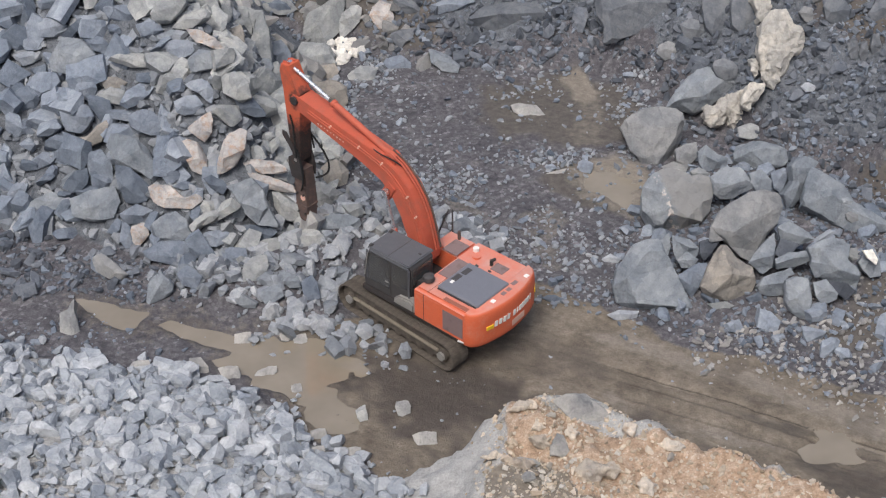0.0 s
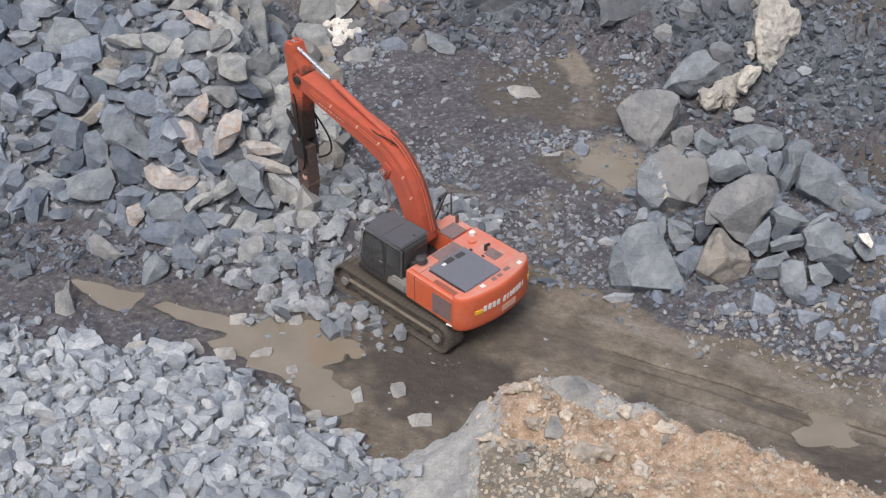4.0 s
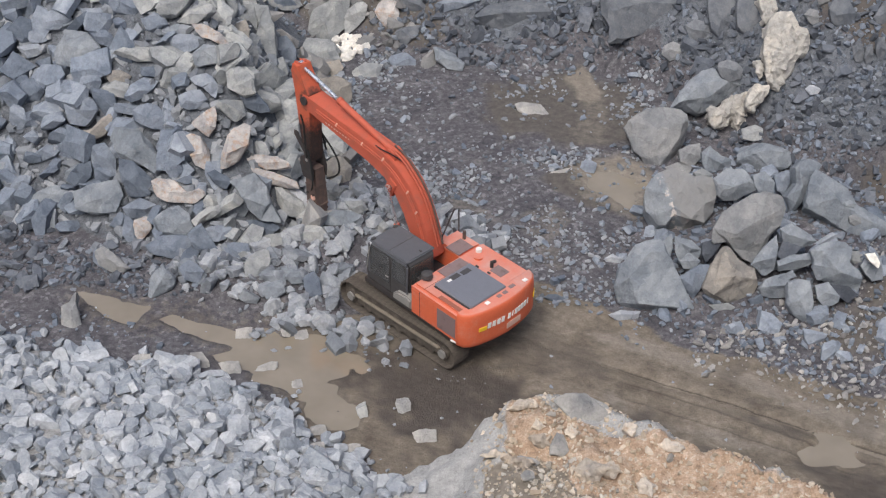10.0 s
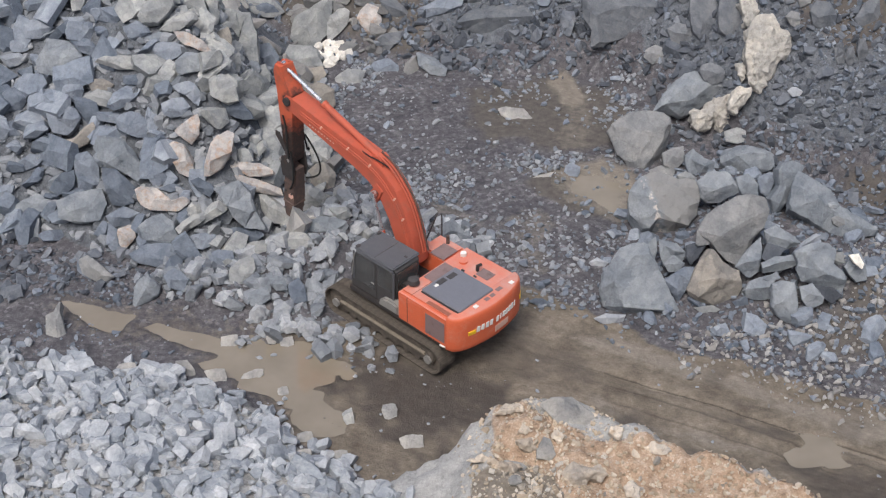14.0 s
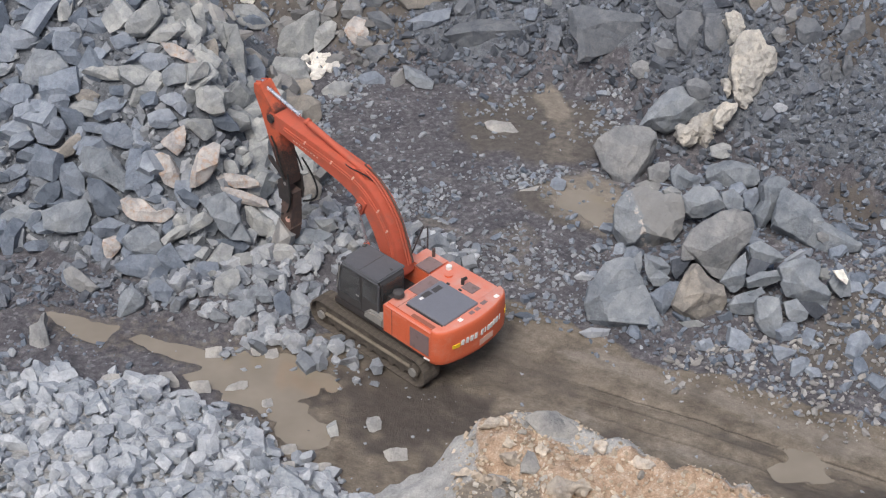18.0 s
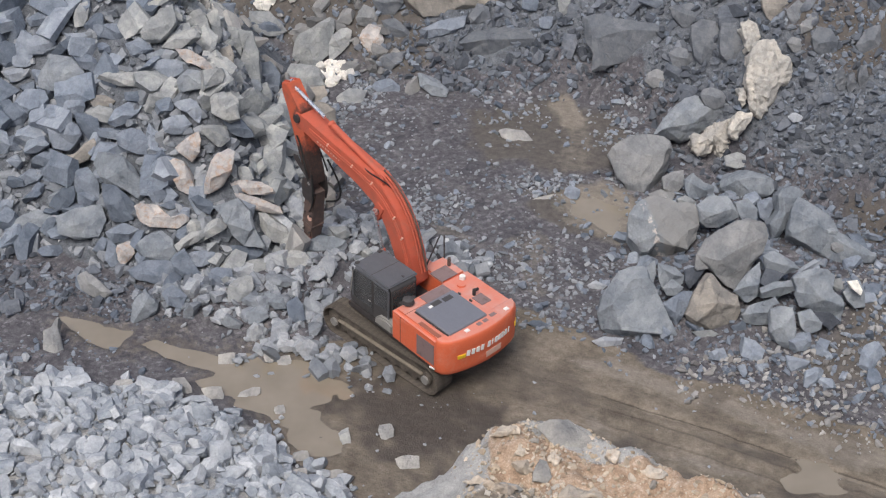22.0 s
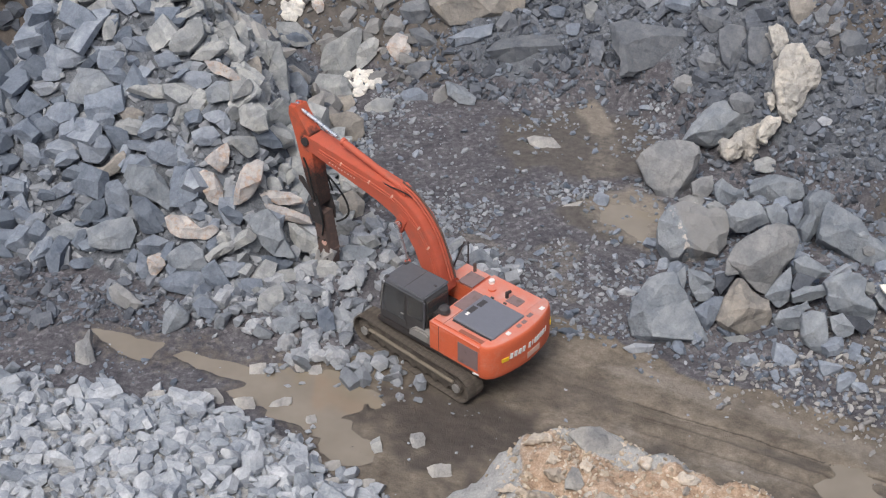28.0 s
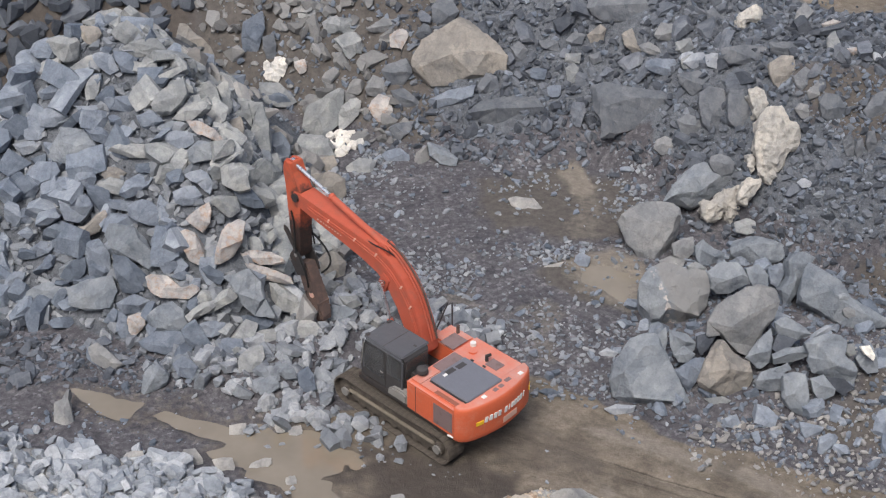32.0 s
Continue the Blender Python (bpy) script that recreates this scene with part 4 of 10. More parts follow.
boulder("grey", (-8.10, 8.65, 5.00), 45, ((-0.61, -0.13), (0.43, 0.73), (0.58, 0.23), (0.02, -0.41), (-0.42, -0.41)), 0.92, "grey angular block on the blasted rock pile", 13, "rocks on the pile", name="boulder")
boulder("grey", (-7.31, 8.54, 4.67), 45, ((-0.79, -0.24), (0.34, 0.35), (0.53, 0.13), (-0.08, -0.24)), 0.47, "large grey angular slab on the blasted rock pile", 14, "rocks on the pile", name="boulder")
boulder("grey", (-7.03, 10.27, 4.00), 50, ((-0.48, 0.63), (-0.12, 0.78), (0.35, -0.12), (0.45, -0.77), (0.08, -0.58), (-0.29, 0.07)), 0.76, "large grey angular block on the blasted rock pile", 15, "rocks on the pile", name="boulder")
boulder("peach", (-6.84, 7.62, 4.46), 50, ((-0.68, 0.37), (-0.30, 0.35), (0.50, -0.21), (0.59, -0.39), (-0.11, -0.12)), 0.61, "pale iron-stained angular block on the blasted rock pile", 16, "rocks on the pile", name="boulder")
boulder("steel", (-6.89, 6.90, 4.15), 55, ((-0.51, 0.07), (-0.17, 0.37), (0.32, 0.30), (0.78, -0.10), (0.01, -0.27), (-0.43, -0.36)), 0.59, "even blue-grey angular block on the blasted rock pile", 17, "rocks on the pile", name="boulder")
boulder("blue", (-7.75, 7.70, 4.15), 50, ((-0.61, 0.15), (-0.12, 0.26), (0.59, 0.11), (0.42, -0.24), (-0.28, -0.28)), 0.43, "blue-grey angular slab on the blasted rock pile", 18, "rocks on the pile", name="boulder")
boulder("blue", (-8.74, 8.45, 4.44), 50, ((-0.44, 0.11), (0.17, 0.20), (0.44, -0.07), (-0.17, -0.25)), 0.36, "blue-grey angular slab on the blasted rock pile", 19, "rocks on the pile", name="rock")
boulder("grey", (-9.10, 7.66, 3.75), 50, ((-1.00, 0.05), (-0.48, 0.26), (0.40, 0.22), (0.71, -0.05), (0.59, -0.26), (-0.21, -0.22)), 0.42, "large grey angular slab on the blasted rock pile", 20, "rocks on the pile", name="boulder")
boulder("steel", (-11.23, 8.10, 3.63), 50, ((-0.74, -0.02), (-0.31, 0.64), (0.41, 0.59), (0.77, 0.10), (0.60, -0.35), (-0.10, -0.53), (-0.64, -0.44)), 0.94, "large even blue-grey angular block on the blasted rock pile", 21, "rocks on the pile", name="boulder")
boulder("blue", (-10.42, 8.37, 3.92), 50, ((-0.50, 0.26), (0.12, 0.26), (0.48, -0.20), (0.22, -0.30), (-0.32, -0.01)), 0.45, "blue-grey angular stone on the blasted rock pile", 22, "rocks on the pile", name="rock")
boulder("blue", (-12.06, 9.16, 4.09), 50, ((-0.48, 0.17), (0.11, 0.32), (0.57, 0.08), (0.13, -0.28), (-0.32, -0.28)), 0.49, "blue-grey angular block on the blasted rock pile", 23, "rocks on the pile", name="rock")
boulder("pale", (-13.47, 9.51, 3.86), 50, ((-0.31, 0.20), (0.15, 0.20), (0.39, -0.02), (0.07, -0.21), (-0.30, -0.17)), 0.33, "pale grey angular stone on the blasted rock pile", 24, "rocks on the pile", name="rock")
boulder("blue", (-12.62, 8.95, 3.62), 50, ((-0.34, 0.14), (0.29, 0.18), (0.30, -0.13), (-0.24, -0.19)), 0.29, "blue-grey angular stone on the blasted rock pile", 25, "rocks on the pile", name="rock")
boulder("pale", (-12.79, 8.65, 3.32), 50, ((-0.51, 0.10), (0.21, 0.19), (0.43, -0.03), (-0.14, -0.26)), 0.37, "pale grey angular slab on the blasted rock pile", 26, "rocks on the pile", name="rock")
boulder("blue", (-7.13, 15.56, 2.19), 50, ((-0.61, 0.36), (-0.10, 0.05), (0.51, 0.11), (0.41, -0.26), (-0.20, -0.26)), 0.50, "blue-grey angular block on the blasted rock pile", 27, "rocks on the pile", name="boulder")
boulder("blue", (-6.66, 13.92, 2.38), 50, ((-0.57, 0.36), (0.52, 0.05), (0.32, -0.21), (-0.27, -0.21)), 0.46, "blue-grey angular slab on the blasted rock pile", 28, "rocks on the pile", name="rock")
boulder("grey", (-5.63, 16.26, 1.11), 50, ((-0.66, 0.49), (0.00, 0.49), (0.74, -0.25), (0.43, -0.42), (-0.51, -0.31)), 0.73, "large grey angular block on the blasted rock pile", 29, "rocks on the pile", name="boulder")
boulder("grey", (-5.73, 11.40, 2.19), 50, ((-0.38, 1.15), (0.09, 1.11), (0.39, -0.02), (0.36, -0.69), (0.02, -1.12), (-0.27, -0.79), (-0.22, 0.37)), 0.63, "large grey angular slab on the blasted rock pile", 30, "rocks on the pile", name="boulder")
boulder("grey", (-6.24, 11.81, 2.81), 50, ((-0.34, 0.39), (0.14, 0.39), (0.24, -0.48), (-0.04, -0.29)), 0.47, "grey angular stone on the blasted rock pile", 31, "rocks on the pile", name="rock")
boulder("tan", (-6.34, 9.66, 3.22), 50, ((-0.16, 0.41), (0.21, 0.60), (0.34, -0.06), (0.13, -0.46), (-0.24, -0.52), (-0.28, 0.04)), 0.50, "tan-brown weathered angular block on the blasted rock pile", 32, "rocks on the pile", name="boulder")
boulder("grey", (-5.97, 8.94, 2.88), 50, ((-0.19, 0.24), (0.26, 0.42), (0.27, -0.22), (-0.00, -0.31), (-0.33, -0.13)), 0.48, "grey angular stone on the blasted rock pile", 33, "rocks on the pile", name="rock")
boulder("grey", (-5.90, 6.58, 3.54), 45, ((-0.31, 0.34), (0.12, 0.39), (0.39, 0.16), (0.36, -0.34), (-0.09, -0.34), (-0.47, -0.20)), 0.59, "grey angular stone on the blasted rock pile", 34, "rocks on the pile", name="rock")
boulder("blue", (-5.61, 6.16, 3.00), 60, ((-0.58, 0.35), (0.11, 0.31), (0.62, -0.34), (0.27, -0.38), (-0.41, 0.06)), 0.59, "blue-grey angular block on the blasted rock pile", 35, "rocks on the pile", name="boulder")
boulder("grey", (-5.14, 7.54, 2.16), 45, ((-0.57, 0.31), (-0.13, 0.46), (0.42, -0.06), (0.34, -0.33), (-0.06, -0.39)), 0.68, "grey angular stone on the blasted rock pile", 36, "rocks on the pile", name="rock")
boulder("grey", (-5.53, 8.29, 2.44), 45, ((-0.15, 0.22), (0.21, 0.13), (0.13, -0.24), (-0.20, -0.11)), 0.33, "small grey angular stone on the blasted rock pile", 37, "rocks on the pile", name="stone")
boulder("grey", (-5.18, 10.22, 1.69), 50, ((-0.17, 0.34), (0.11, 0.44), (0.30, -0.13), (0.02, -0.51), (-0.26, -0.13)), 0.45, "grey angular stone on the blasted rock pile", 38, "rocks on the pile", name="rock")
boulder("blue", (-6.91, 6.09, 3.62), 50, ((-0.52, 0.17), (-0.01, 0.35), (0.34, -0.00), (0.29, -0.43), (-0.09, -0.09)), 0.63, "blue-grey angular stone on the blasted rock pile", 39, "rocks on the pile", name="rock")
boulder("blue", (-7.32, 5.83, 3.23), 50, ((-0.46, 0.12), (0.22, 0.33), (0.45, 0.03), (0.15, -0.26), (-0.37, -0.22)), 0.47, "blue-grey angular stone on the blasted rock pile", 40, "rocks on the pile", name="rock")
boulder("peach", (-6.83, 5.11, 2.86), 55, ((-0.49, 0.01), (0.22, 0.52), (0.26, -0.12), (0.02, -0.41)), 0.60, "pale iron-stained angular stone on the blasted rock pile", 41, "rocks on the pile", name="rock")
boulder("grey", (-4.17, 13.50, 0.21), 50, ((-0.77, 0.16), (-0.17, 0.31), (0.64, 0.26), (0.84, -0.04), (0.14, -0.45), (-0.67, -0.24)), 0.61, "large grey angular slab on the blasted rock pile", 42, "rocks on the pile", name="boulder")
boulder("tan", (-3.74, 12.74, 0.17), 55, ((-0.48, 0.08), (0.35, 0.38), (0.51, 0.08), (0.06, -0.32), (-0.44, -0.22)), 0.56, "tan-brown weathered angular stone on the blasted rock pile", 43, "rocks on the pile", name="rock")
boulder("grey", (-3.31, 10.94, 0.23), 50, ((-0.56, 0.37), (0.22, 0.47), (0.37, 0.08), (0.22, -0.51), (-0.26, -0.41)), 0.75, "grey angular stone on the blasted rock pile", 44, "rocks on the pile", name="rock")
boulder("blue", (-5.22, 12.01, 1.40), 50, ((-0.26, 0.41), (-0.03, 0.46), (0.13, -0.13), (0.27, -0.62), (-0.12, -0.13)), 0.43, "blue-grey angular slab on the blasted rock pile", 45, "rocks on the pile", name="rock")
boulder("blue", (-10.86, 6.33, 2.55), 50, ((-0.64, 0.37), (-0.12, 0.54), (0.32, 0.36), (0.51, 0.01), (0.25, -0.34), (0.08, -0.52), (-0.41, -0.43)), 0.85, "blue-grey angular block on the blasted rock pile", 46, "rocks on the pile", name="boulder")
boulder("blue", (-10.68, 7.21, 3.03), 50, ((-0.39, -0.17), (-0.22, 0.28), (0.22, 0.28), (0.34, 0.01), (0.05, -0.40)), 0.55, "blue-grey angular stone on the blasted rock pile", 47, "rocks on the pile", name="rock")
boulder("grey", (-9.80, 6.97, 2.85), 50, ((-0.55, 0.11), (-0.12, 0.34), (0.32, 0.20), (0.47, -0.25), (0.16, -0.25), (-0.28, -0.16)), 0.47, "grey angular block on the blasted rock pile", 48, "rocks on the pile", name="rock")
boulder("tan", (-9.84, 7.36, 3.12), 50, ((-0.46, 0.12), (0.07, 0.21), (0.42, 0.03), (0.25, -0.15), (-0.28, -0.20)), 0.33, "tan-brown weathered angular slab on the blasted rock pile", 49, "rocks on the pile", name="rock")
boulder("steel", (-9.06, 4.84, 2.09), 45, ((-0.84, 0.40), (-0.68, 0.75), (0.09, 0.64), (0.45, 0.26), (0.89, -0.36), (0.83, -0.88), (0.30, -0.53), (-0.38, -0.35), (-0.66, 0.08)), 1.31, "large even blue-grey angular block on the blasted rock pile", 50, "rocks on the pile", name="boulder")
boulder("blue", (-9.06, 4.24, 1.43), 55, ((-0.46, 0.62), (-0.03, 0.53), (0.57, -0.06), (0.48, -0.49), (-0.20, -0.54), (-0.37, -0.06)), 0.83, "blue-grey angular block on the blasted rock pile", 51, "rocks on the pile", name="boulder")
boulder("steel", (-10.16, 4.00, 0.89), 45, ((-0.79, 0.18), (-0.25, 0.44), (0.60, 0.56), (0.75, 0.09), (0.55, -0.43), (-0.13, -0.51), (-0.73, -0.34)), 0.86, "large even blue-grey angular block on the blasted rock pile", 52, "rocks on the pile", name="boulder")
boulder("tan", (-10.47, 5.87, 2.13), 55, ((-0.84, -0.26), (-0.11, 0.00), (0.50, 0.52), (0.58, 0.35), (0.33, -0.17), (-0.46, -0.43)), 0.77, "large tan-brown weathered angular block on the blasted rock pile", 53, "rocks on the pile", name="boulder")
boulder("blue", (-10.88, 5.50, 1.56), 50, ((-0.40, 0.16), (0.29, 0.25), (0.33, -0.19), (-0.22, -0.22)), 0.38, "blue-grey angular stone on the blasted rock pile", 54, "rocks on the pile", name="rock")
boulder("blue", (-10.14, 5.12, 1.54), 50, ((-0.35, 0.38), (0.04, 0.52), (0.40, 0.03), (0.41, -0.40), (-0.11, -0.49), (-0.38, -0.05)), 0.63, "blue-grey angular block on the blasted rock pile", 55, "rocks on the pile", name="rock")
boulder("blue", (-10.83, 4.82, 1.20), 50, ((-0.44, -0.21), (-0.02, 0.31), (0.32, 0.40), (0.33, -0.12), (-0.18, -0.38)), 0.62, "blue-grey angular stone on the blasted rock pile", 56, "rocks on the pile", name="rock")
boulder("blue", (-12.77, 4.95, 0.77), 45, ((-0.32, -0.10), (0.00, 0.25), (0.35, 0.22), (0.20, -0.10), (-0.23, -0.27)), 0.43, "blue-grey angular stone on the blasted rock pile", 57, "rocks on the pile", name="rock")
boulder("steel", (-11.80, 4.46, 0.67), 45, ((-0.76, -0.25), (-0.27, 0.19), (0.42, 0.31), (0.69, 0.01), (-0.07, -0.25)), 0.45, "large even blue-grey angular slab on the blasted rock pile", 58, "rocks on the pile", name="boulder")
boulder("peach", (-8.73, 2.99, 0.50), 50, ((-0.25, 0.24), (0.24, 0.35), (0.30, -0.02), (-0.08, -0.39), (-0.21, -0.19)), 0.44, "pale iron-stained angular stone on the blasted rock pile", 59, "rocks on the pile", name="rock")
boulder("steel", (-7.69, 2.70, 0.93), 50, ((-0.70, 0.14), (0.12, 0.51), (0.46, 0.26), (0.64, -0.28), (0.06, -0.44), (-0.58, -0.19)), 0.77, "large even blue-grey angular block on the blasted rock pile", 60, "rocks on the pile", name="boulder")
boulder("blue", (-7.81, 2.20, 0.39), 45, ((-0.81, 0.04), (-0.23, 0.37), (0.60, 0.29), (0.70, -0.13), (0.21, -0.35), (-0.46, -0.21)), 0.58, "large blue-grey angular slab on the blasted rock pile", 61, "rocks on the pile", name="boulder")
boulder("blue", (-9.50, 3.43, 0.44), 50, ((-0.29, -0.15), (0.01, 0.28), (0.27, 0.11), (0.02, -0.23)), 0.41, "small blue-grey angular stone on the blasted rock pile", 62, "rocks on the pile", name="rock")
boulder("blue", (-9.15, 3.12, 0.35), 50, ((-0.05, 0.41), (0.12, 0.28), (0.18, -0.32), (-0.04, -0.40), (-0.21, 0.02)), 0.32, "blue-grey angular slab on the blasted rock pile", 63, "rocks on the pile", name="rock")
boulder("blue", (-7.78, 4.23, 1.87), 50, ((-0.32, 0.05), (0.01, 0.34), (0.27, 0.17), (0.19, -0.22), (-0.15, -0.34)), 0.48, "blue-grey angular stone on the blasted rock pile", 64, "rocks on the pile", name="rock")
boulder("blue", (-8.72, 5.85, 2.58), 50, ((-0.51, 0.24), (0.01, 0.47), (0.53, 0.06), (0.54, -0.37), (-0.07, -0.28), (-0.50, -0.11)), 0.68, "blue-grey angular block on the blasted rock pile", 65, "rocks on the pile", name="rock")
boulder("peach", (-7.10, 4.42, 2.30), 55, ((-0.48, 0.39), (-0.23, 0.56), (0.11, 0.44), (0.37, -0.03), (0.40, -0.46), (0.20, -0.54), (-0.06, -0.41), (-0.31, 0.05)), 0.71, "pale iron-stained angular block on the blasted rock pile", 66, "rocks on the pile", name="boulder")
boulder("peach", (-5.98, 4.42, 2.44), 55, ((-0.49, -0.41), (-0.15, 0.52), (0.27, 0.77), (0.52, 0.69), (0.44, 0.10), (0.10, -0.41), (-0.24, -0.63), (-0.44, -0.63)), 0.82, "large pale iron-stained angular block on the blasted rock pile", 67, "rocks on the pile", name="boulder")
boulder("peach", (-7.66, 3.55, 1.49), 55, ((-0.77, 0.28), (-0.55, 0.37), (-0.13, 0.32), (0.29, -0.05), (0.79, 0.11), (0.83, -0.14), (0.54, -0.39), (-0.30, -0.36), (-0.69, -0.14)), 0.61, "large pale iron-stained angular slab on the blasted rock pile", 68, "rocks on the pile", name="boulder")
boulder("peach", (-5.01, 4.64, 1.77), 50, ((-0.87, 0.19), (-0.44, 0.24), (0.59, 0.02), (0.73, -0.15), (0.42, -0.24), (-0.44, -0.07)), 0.39, "large pale iron-stained angular slab on the blasted rock pile", 69, "rocks on the pile", name="boulder")
boulder("peach", (-4.81, 4.24, 1.44), 50, ((-0.76, 0.35), (-0.36, 0.27), (0.66, -0.08), (0.75, -0.30), (0.24, -0.25), (-0.53, 0.01)), 0.53, "large pale iron-stained angular slab on the blasted rock pile", 70, "rocks on the pile", name="boulder")
boulder("grey", (-4.41, 3.89, 0.80), 55, ((-0.42, 0.48), (0.01, 0.44), (0.52, -0.21), (0.43, -0.46), (-0.16, -0.29), (-0.37, 0.05)), 0.76, "grey angular stone on the blasted rock pile", 71, "rocks on the pile", name="rock")
boulder("blue", (-6.40, 3.76, 1.73), 50, ((-0.39, 0.21), (-0.14, 0.30), (0.37, -0.04), (0.21, -0.29), (-0.05, -0.18)), 0.48, "blue-grey angular stone on the blasted rock pile", 72, "rocks on the pile", name="rock")
boulder("steel", (-5.25, 3.19, 1.40), 55, ((-0.82, 0.56), (-0.07, 0.81), (0.43, -0.11), (0.77, -0.70), (0.10, -0.61), (-0.40, 0.06)), 1.22, "large even blue-grey angular block on the blasted rock pile", 73, "rocks on the pile", name="boulder")
boulder("blue", (-7.37, 3.94, 1.58), 45, ((-0.38, -0.01), (0.04, 0.16), (0.38, -0.01), (-0.04, -0.13)), 0.24, "blue-grey angular slab on the blasted rock pile", 74, "rocks on the pile", name="rock")
boulder("grey", (-6.73, 2.84, 1.08), 45, ((-0.46, -0.15), (-0.09, 0.19), (0.44, 0.32), (0.50, 0.15), (-0.08, -0.15), (-0.32, -0.35)), 0.54, "grey angular stone on the blasted rock pile", 75, "rocks on the pile", name="rock")
boulder("blue", (-6.41, 2.47, 0.72), 45, ((-0.39, 0.12), (0.11, 0.24), (0.45, 0.17), (0.37, -0.13), (-0.13, -0.25), (-0.41, -0.13)), 0.39, "blue-grey angular stone on the blasted rock pile", 76, "rocks on the pile", name="rock")
boulder("blue", (-5.20, 2.93, 0.60), 45, ((-0.58, 0.19), (-0.16, 0.22), (0.61, 0.02), (0.52, -0.15), (-0.40, -0.27)), 0.40, "blue-grey angular slab on the blasted rock pile", 77, "rocks on the pile", name="boulder")
boulder("grey", (-4.62, 2.50, 0.36), 40, ((-0.75, 0.04), (-0.29, 0.25), (0.46, 0.30), (0.55, -0.04), (0.39, -0.30), (-0.36, -0.25)), 0.48, "large grey angular slab on the blasted rock pile", 78, "rocks on the pile", name="boulder")
boulder("grey", (-3.59, 2.55, 0.63), 40, ((-0.39, 0.13), (0.03, 0.31), (0.37, 0.05), (0.29, -0.24), (-0.29, -0.24)), 0.44, "grey angular stone on the blasted rock pile", 79, "rocks on the pile", name="rock")
boulder("grey", (-5.08, 0.96, 0.72), 40, ((-0.38, -0.04), (-0.07, 0.38), (0.33, 0.43), (0.35, -0.04), (0.11, -0.37), (-0.34, -0.36)), 0.59, "grey angular stone on the blasted rock pile", 80, "rocks on the pile", name="rock")
boulder("steel", (-4.00, 0.52, 0.65), 40, ((-0.39, 0.30), (0.18, 0.13), (0.27, -0.20), (-0.05, -0.23)), 0.42, "blue-grey angular stone on the blasted rock pile", 81, "rocks on the pile", name="rock")
boulder("blue", (-3.48, 0.41, 0.42), 45, ((-0.27, 0.21), (0.05, 0.41), (0.31, -0.27), (-0.10, -0.35)), 0.46, "blue-grey angular stone on the blasted rock pile", 83, "rocks on the pile", name="rock")
boulder("steel", (-4.49, -0.07, 0.65), 40, ((-0.32, 0.09), (0.23, 0.25), (0.32, -0.07), (-0.23, -0.28)), 0.43, "blue-grey angular stone on the blasted rock pile", 84, "rocks on the pile", name="rock")
boulder("blue", (-6.97, 0.84, 0.52), 45, ((-0.36, 0.11), (-0.04, 0.36), (0.37, 0.03), (0.22, -0.29), (-0.19, -0.21)), 0.52, "blue-grey angular stone on the blasted rock pile", 85, "rocks on the pile", name="rock")
boulder("blue", (-5.74, 1.92, 0.41), 45, ((-0.44, 0.20), (0.30, 0.28), (0.32, -0.22), (-0.18, -0.25)), 0.43, "blue-grey angular stone on the blasted rock pile", 86, "rocks on the pile", name="rock")
boulder("blue", (-6.43, 1.60, 0.28), 40, ((-0.37, 0.08), (0.20, 0.17), (0.29, -0.08), (-0.12, -0.17)), 0.27, "blue-grey angular slab on the blasted rock pile", 87, "rocks on the pile", name="rock")
boulder("blue", (-1.18, 13.40, 0.15), 45, ((-0.54, 0.06), (-0.04, 0.33), (0.46, 0.06), (0.46, -0.25), (-0.34, -0.21)), 0.36, "blue-grey angular block on the dark rock bank", 121, "rocks on the bank", name="rock")
boulder("grey", (-2.45, 12.72, 0.12), 45, ((-0.51, 0.03), (-0.05, 0.34), (0.60, 0.30), (0.45, -0.17), (-0.05, -0.32), (-0.45, -0.17)), 0.41, "grey angular block on the dark rock bank", 122, "rocks on the bank", name="boulder")
boulder("steel", (0.50, 13.26, 0.34), 45, ((-0.61, 0.47), (-0.01, 0.47), (0.29, 0.06), (0.53, -0.15), (0.44, -0.46), (-0.12, -0.35), (-0.51, -0.04)), 0.58, "blue-grey angular block on the dark rock bank", 123, "rocks on the bank", name="boulder")
boulder("grey", (-2.85, 17.44, 2.56), 50, ((-0.50, -0.01), (-0.09, 0.41), (0.33, 0.20), (0.33, -0.33), (-0.08, -0.27)), 0.46, "grey angular stone on the dark rock bank", 125, "rocks on the bank", name="rock")
boulder("grey", (-3.08, 18.14, 3.04), 50, ((-0.60, 0.08), (0.13, 0.29), (0.55, -0.03), (-0.08, -0.35)), 0.40, "grey angular block on the dark rock bank", 127, "rocks on the bank", name="boulder")
boulder("peach", (-4.75, 17.03, 1.88), 50, ((-0.27, 0.17), (0.14, 0.28), (0.19, -0.15), (-0.06, -0.30)), 0.29, "small pale iron-stained angular stone on the dark rock bank", 129, "rocks on the bank", name="rock")
boulder("grey", (-3.87, 15.44, 0.67), 60, ((-0.68, 0.33), (0.56, 1.05), (0.81, 0.95), (0.55, -0.29), (0.03, -0.80), (-0.48, -0.86), (-0.79, -0.39)), 0.99, "large grey angular block on the dark rock bank", 132, "rocks on the bank", name="boulder", ridge=False)
boulder("grey", (-2.90, 15.48, 0.82), 60, ((-0.31, 0.28), (0.31, 0.54), (0.41, 0.38), (-0.00, -0.44), (-0.42, -0.75)), 0.51, "grey angular block on the dark rock bank", 133, "rocks on the bank", name="boulder")
boulder("grey", (9.01, 14.11, 3.52), 50, ((-0.27, 0.11), (0.13, 0.31), (0.32, -0.19), (-0.18, -0.23)), 0.33, "small grey angular stone on the dark rock bank", 141, "rocks on the bank", name="rock")
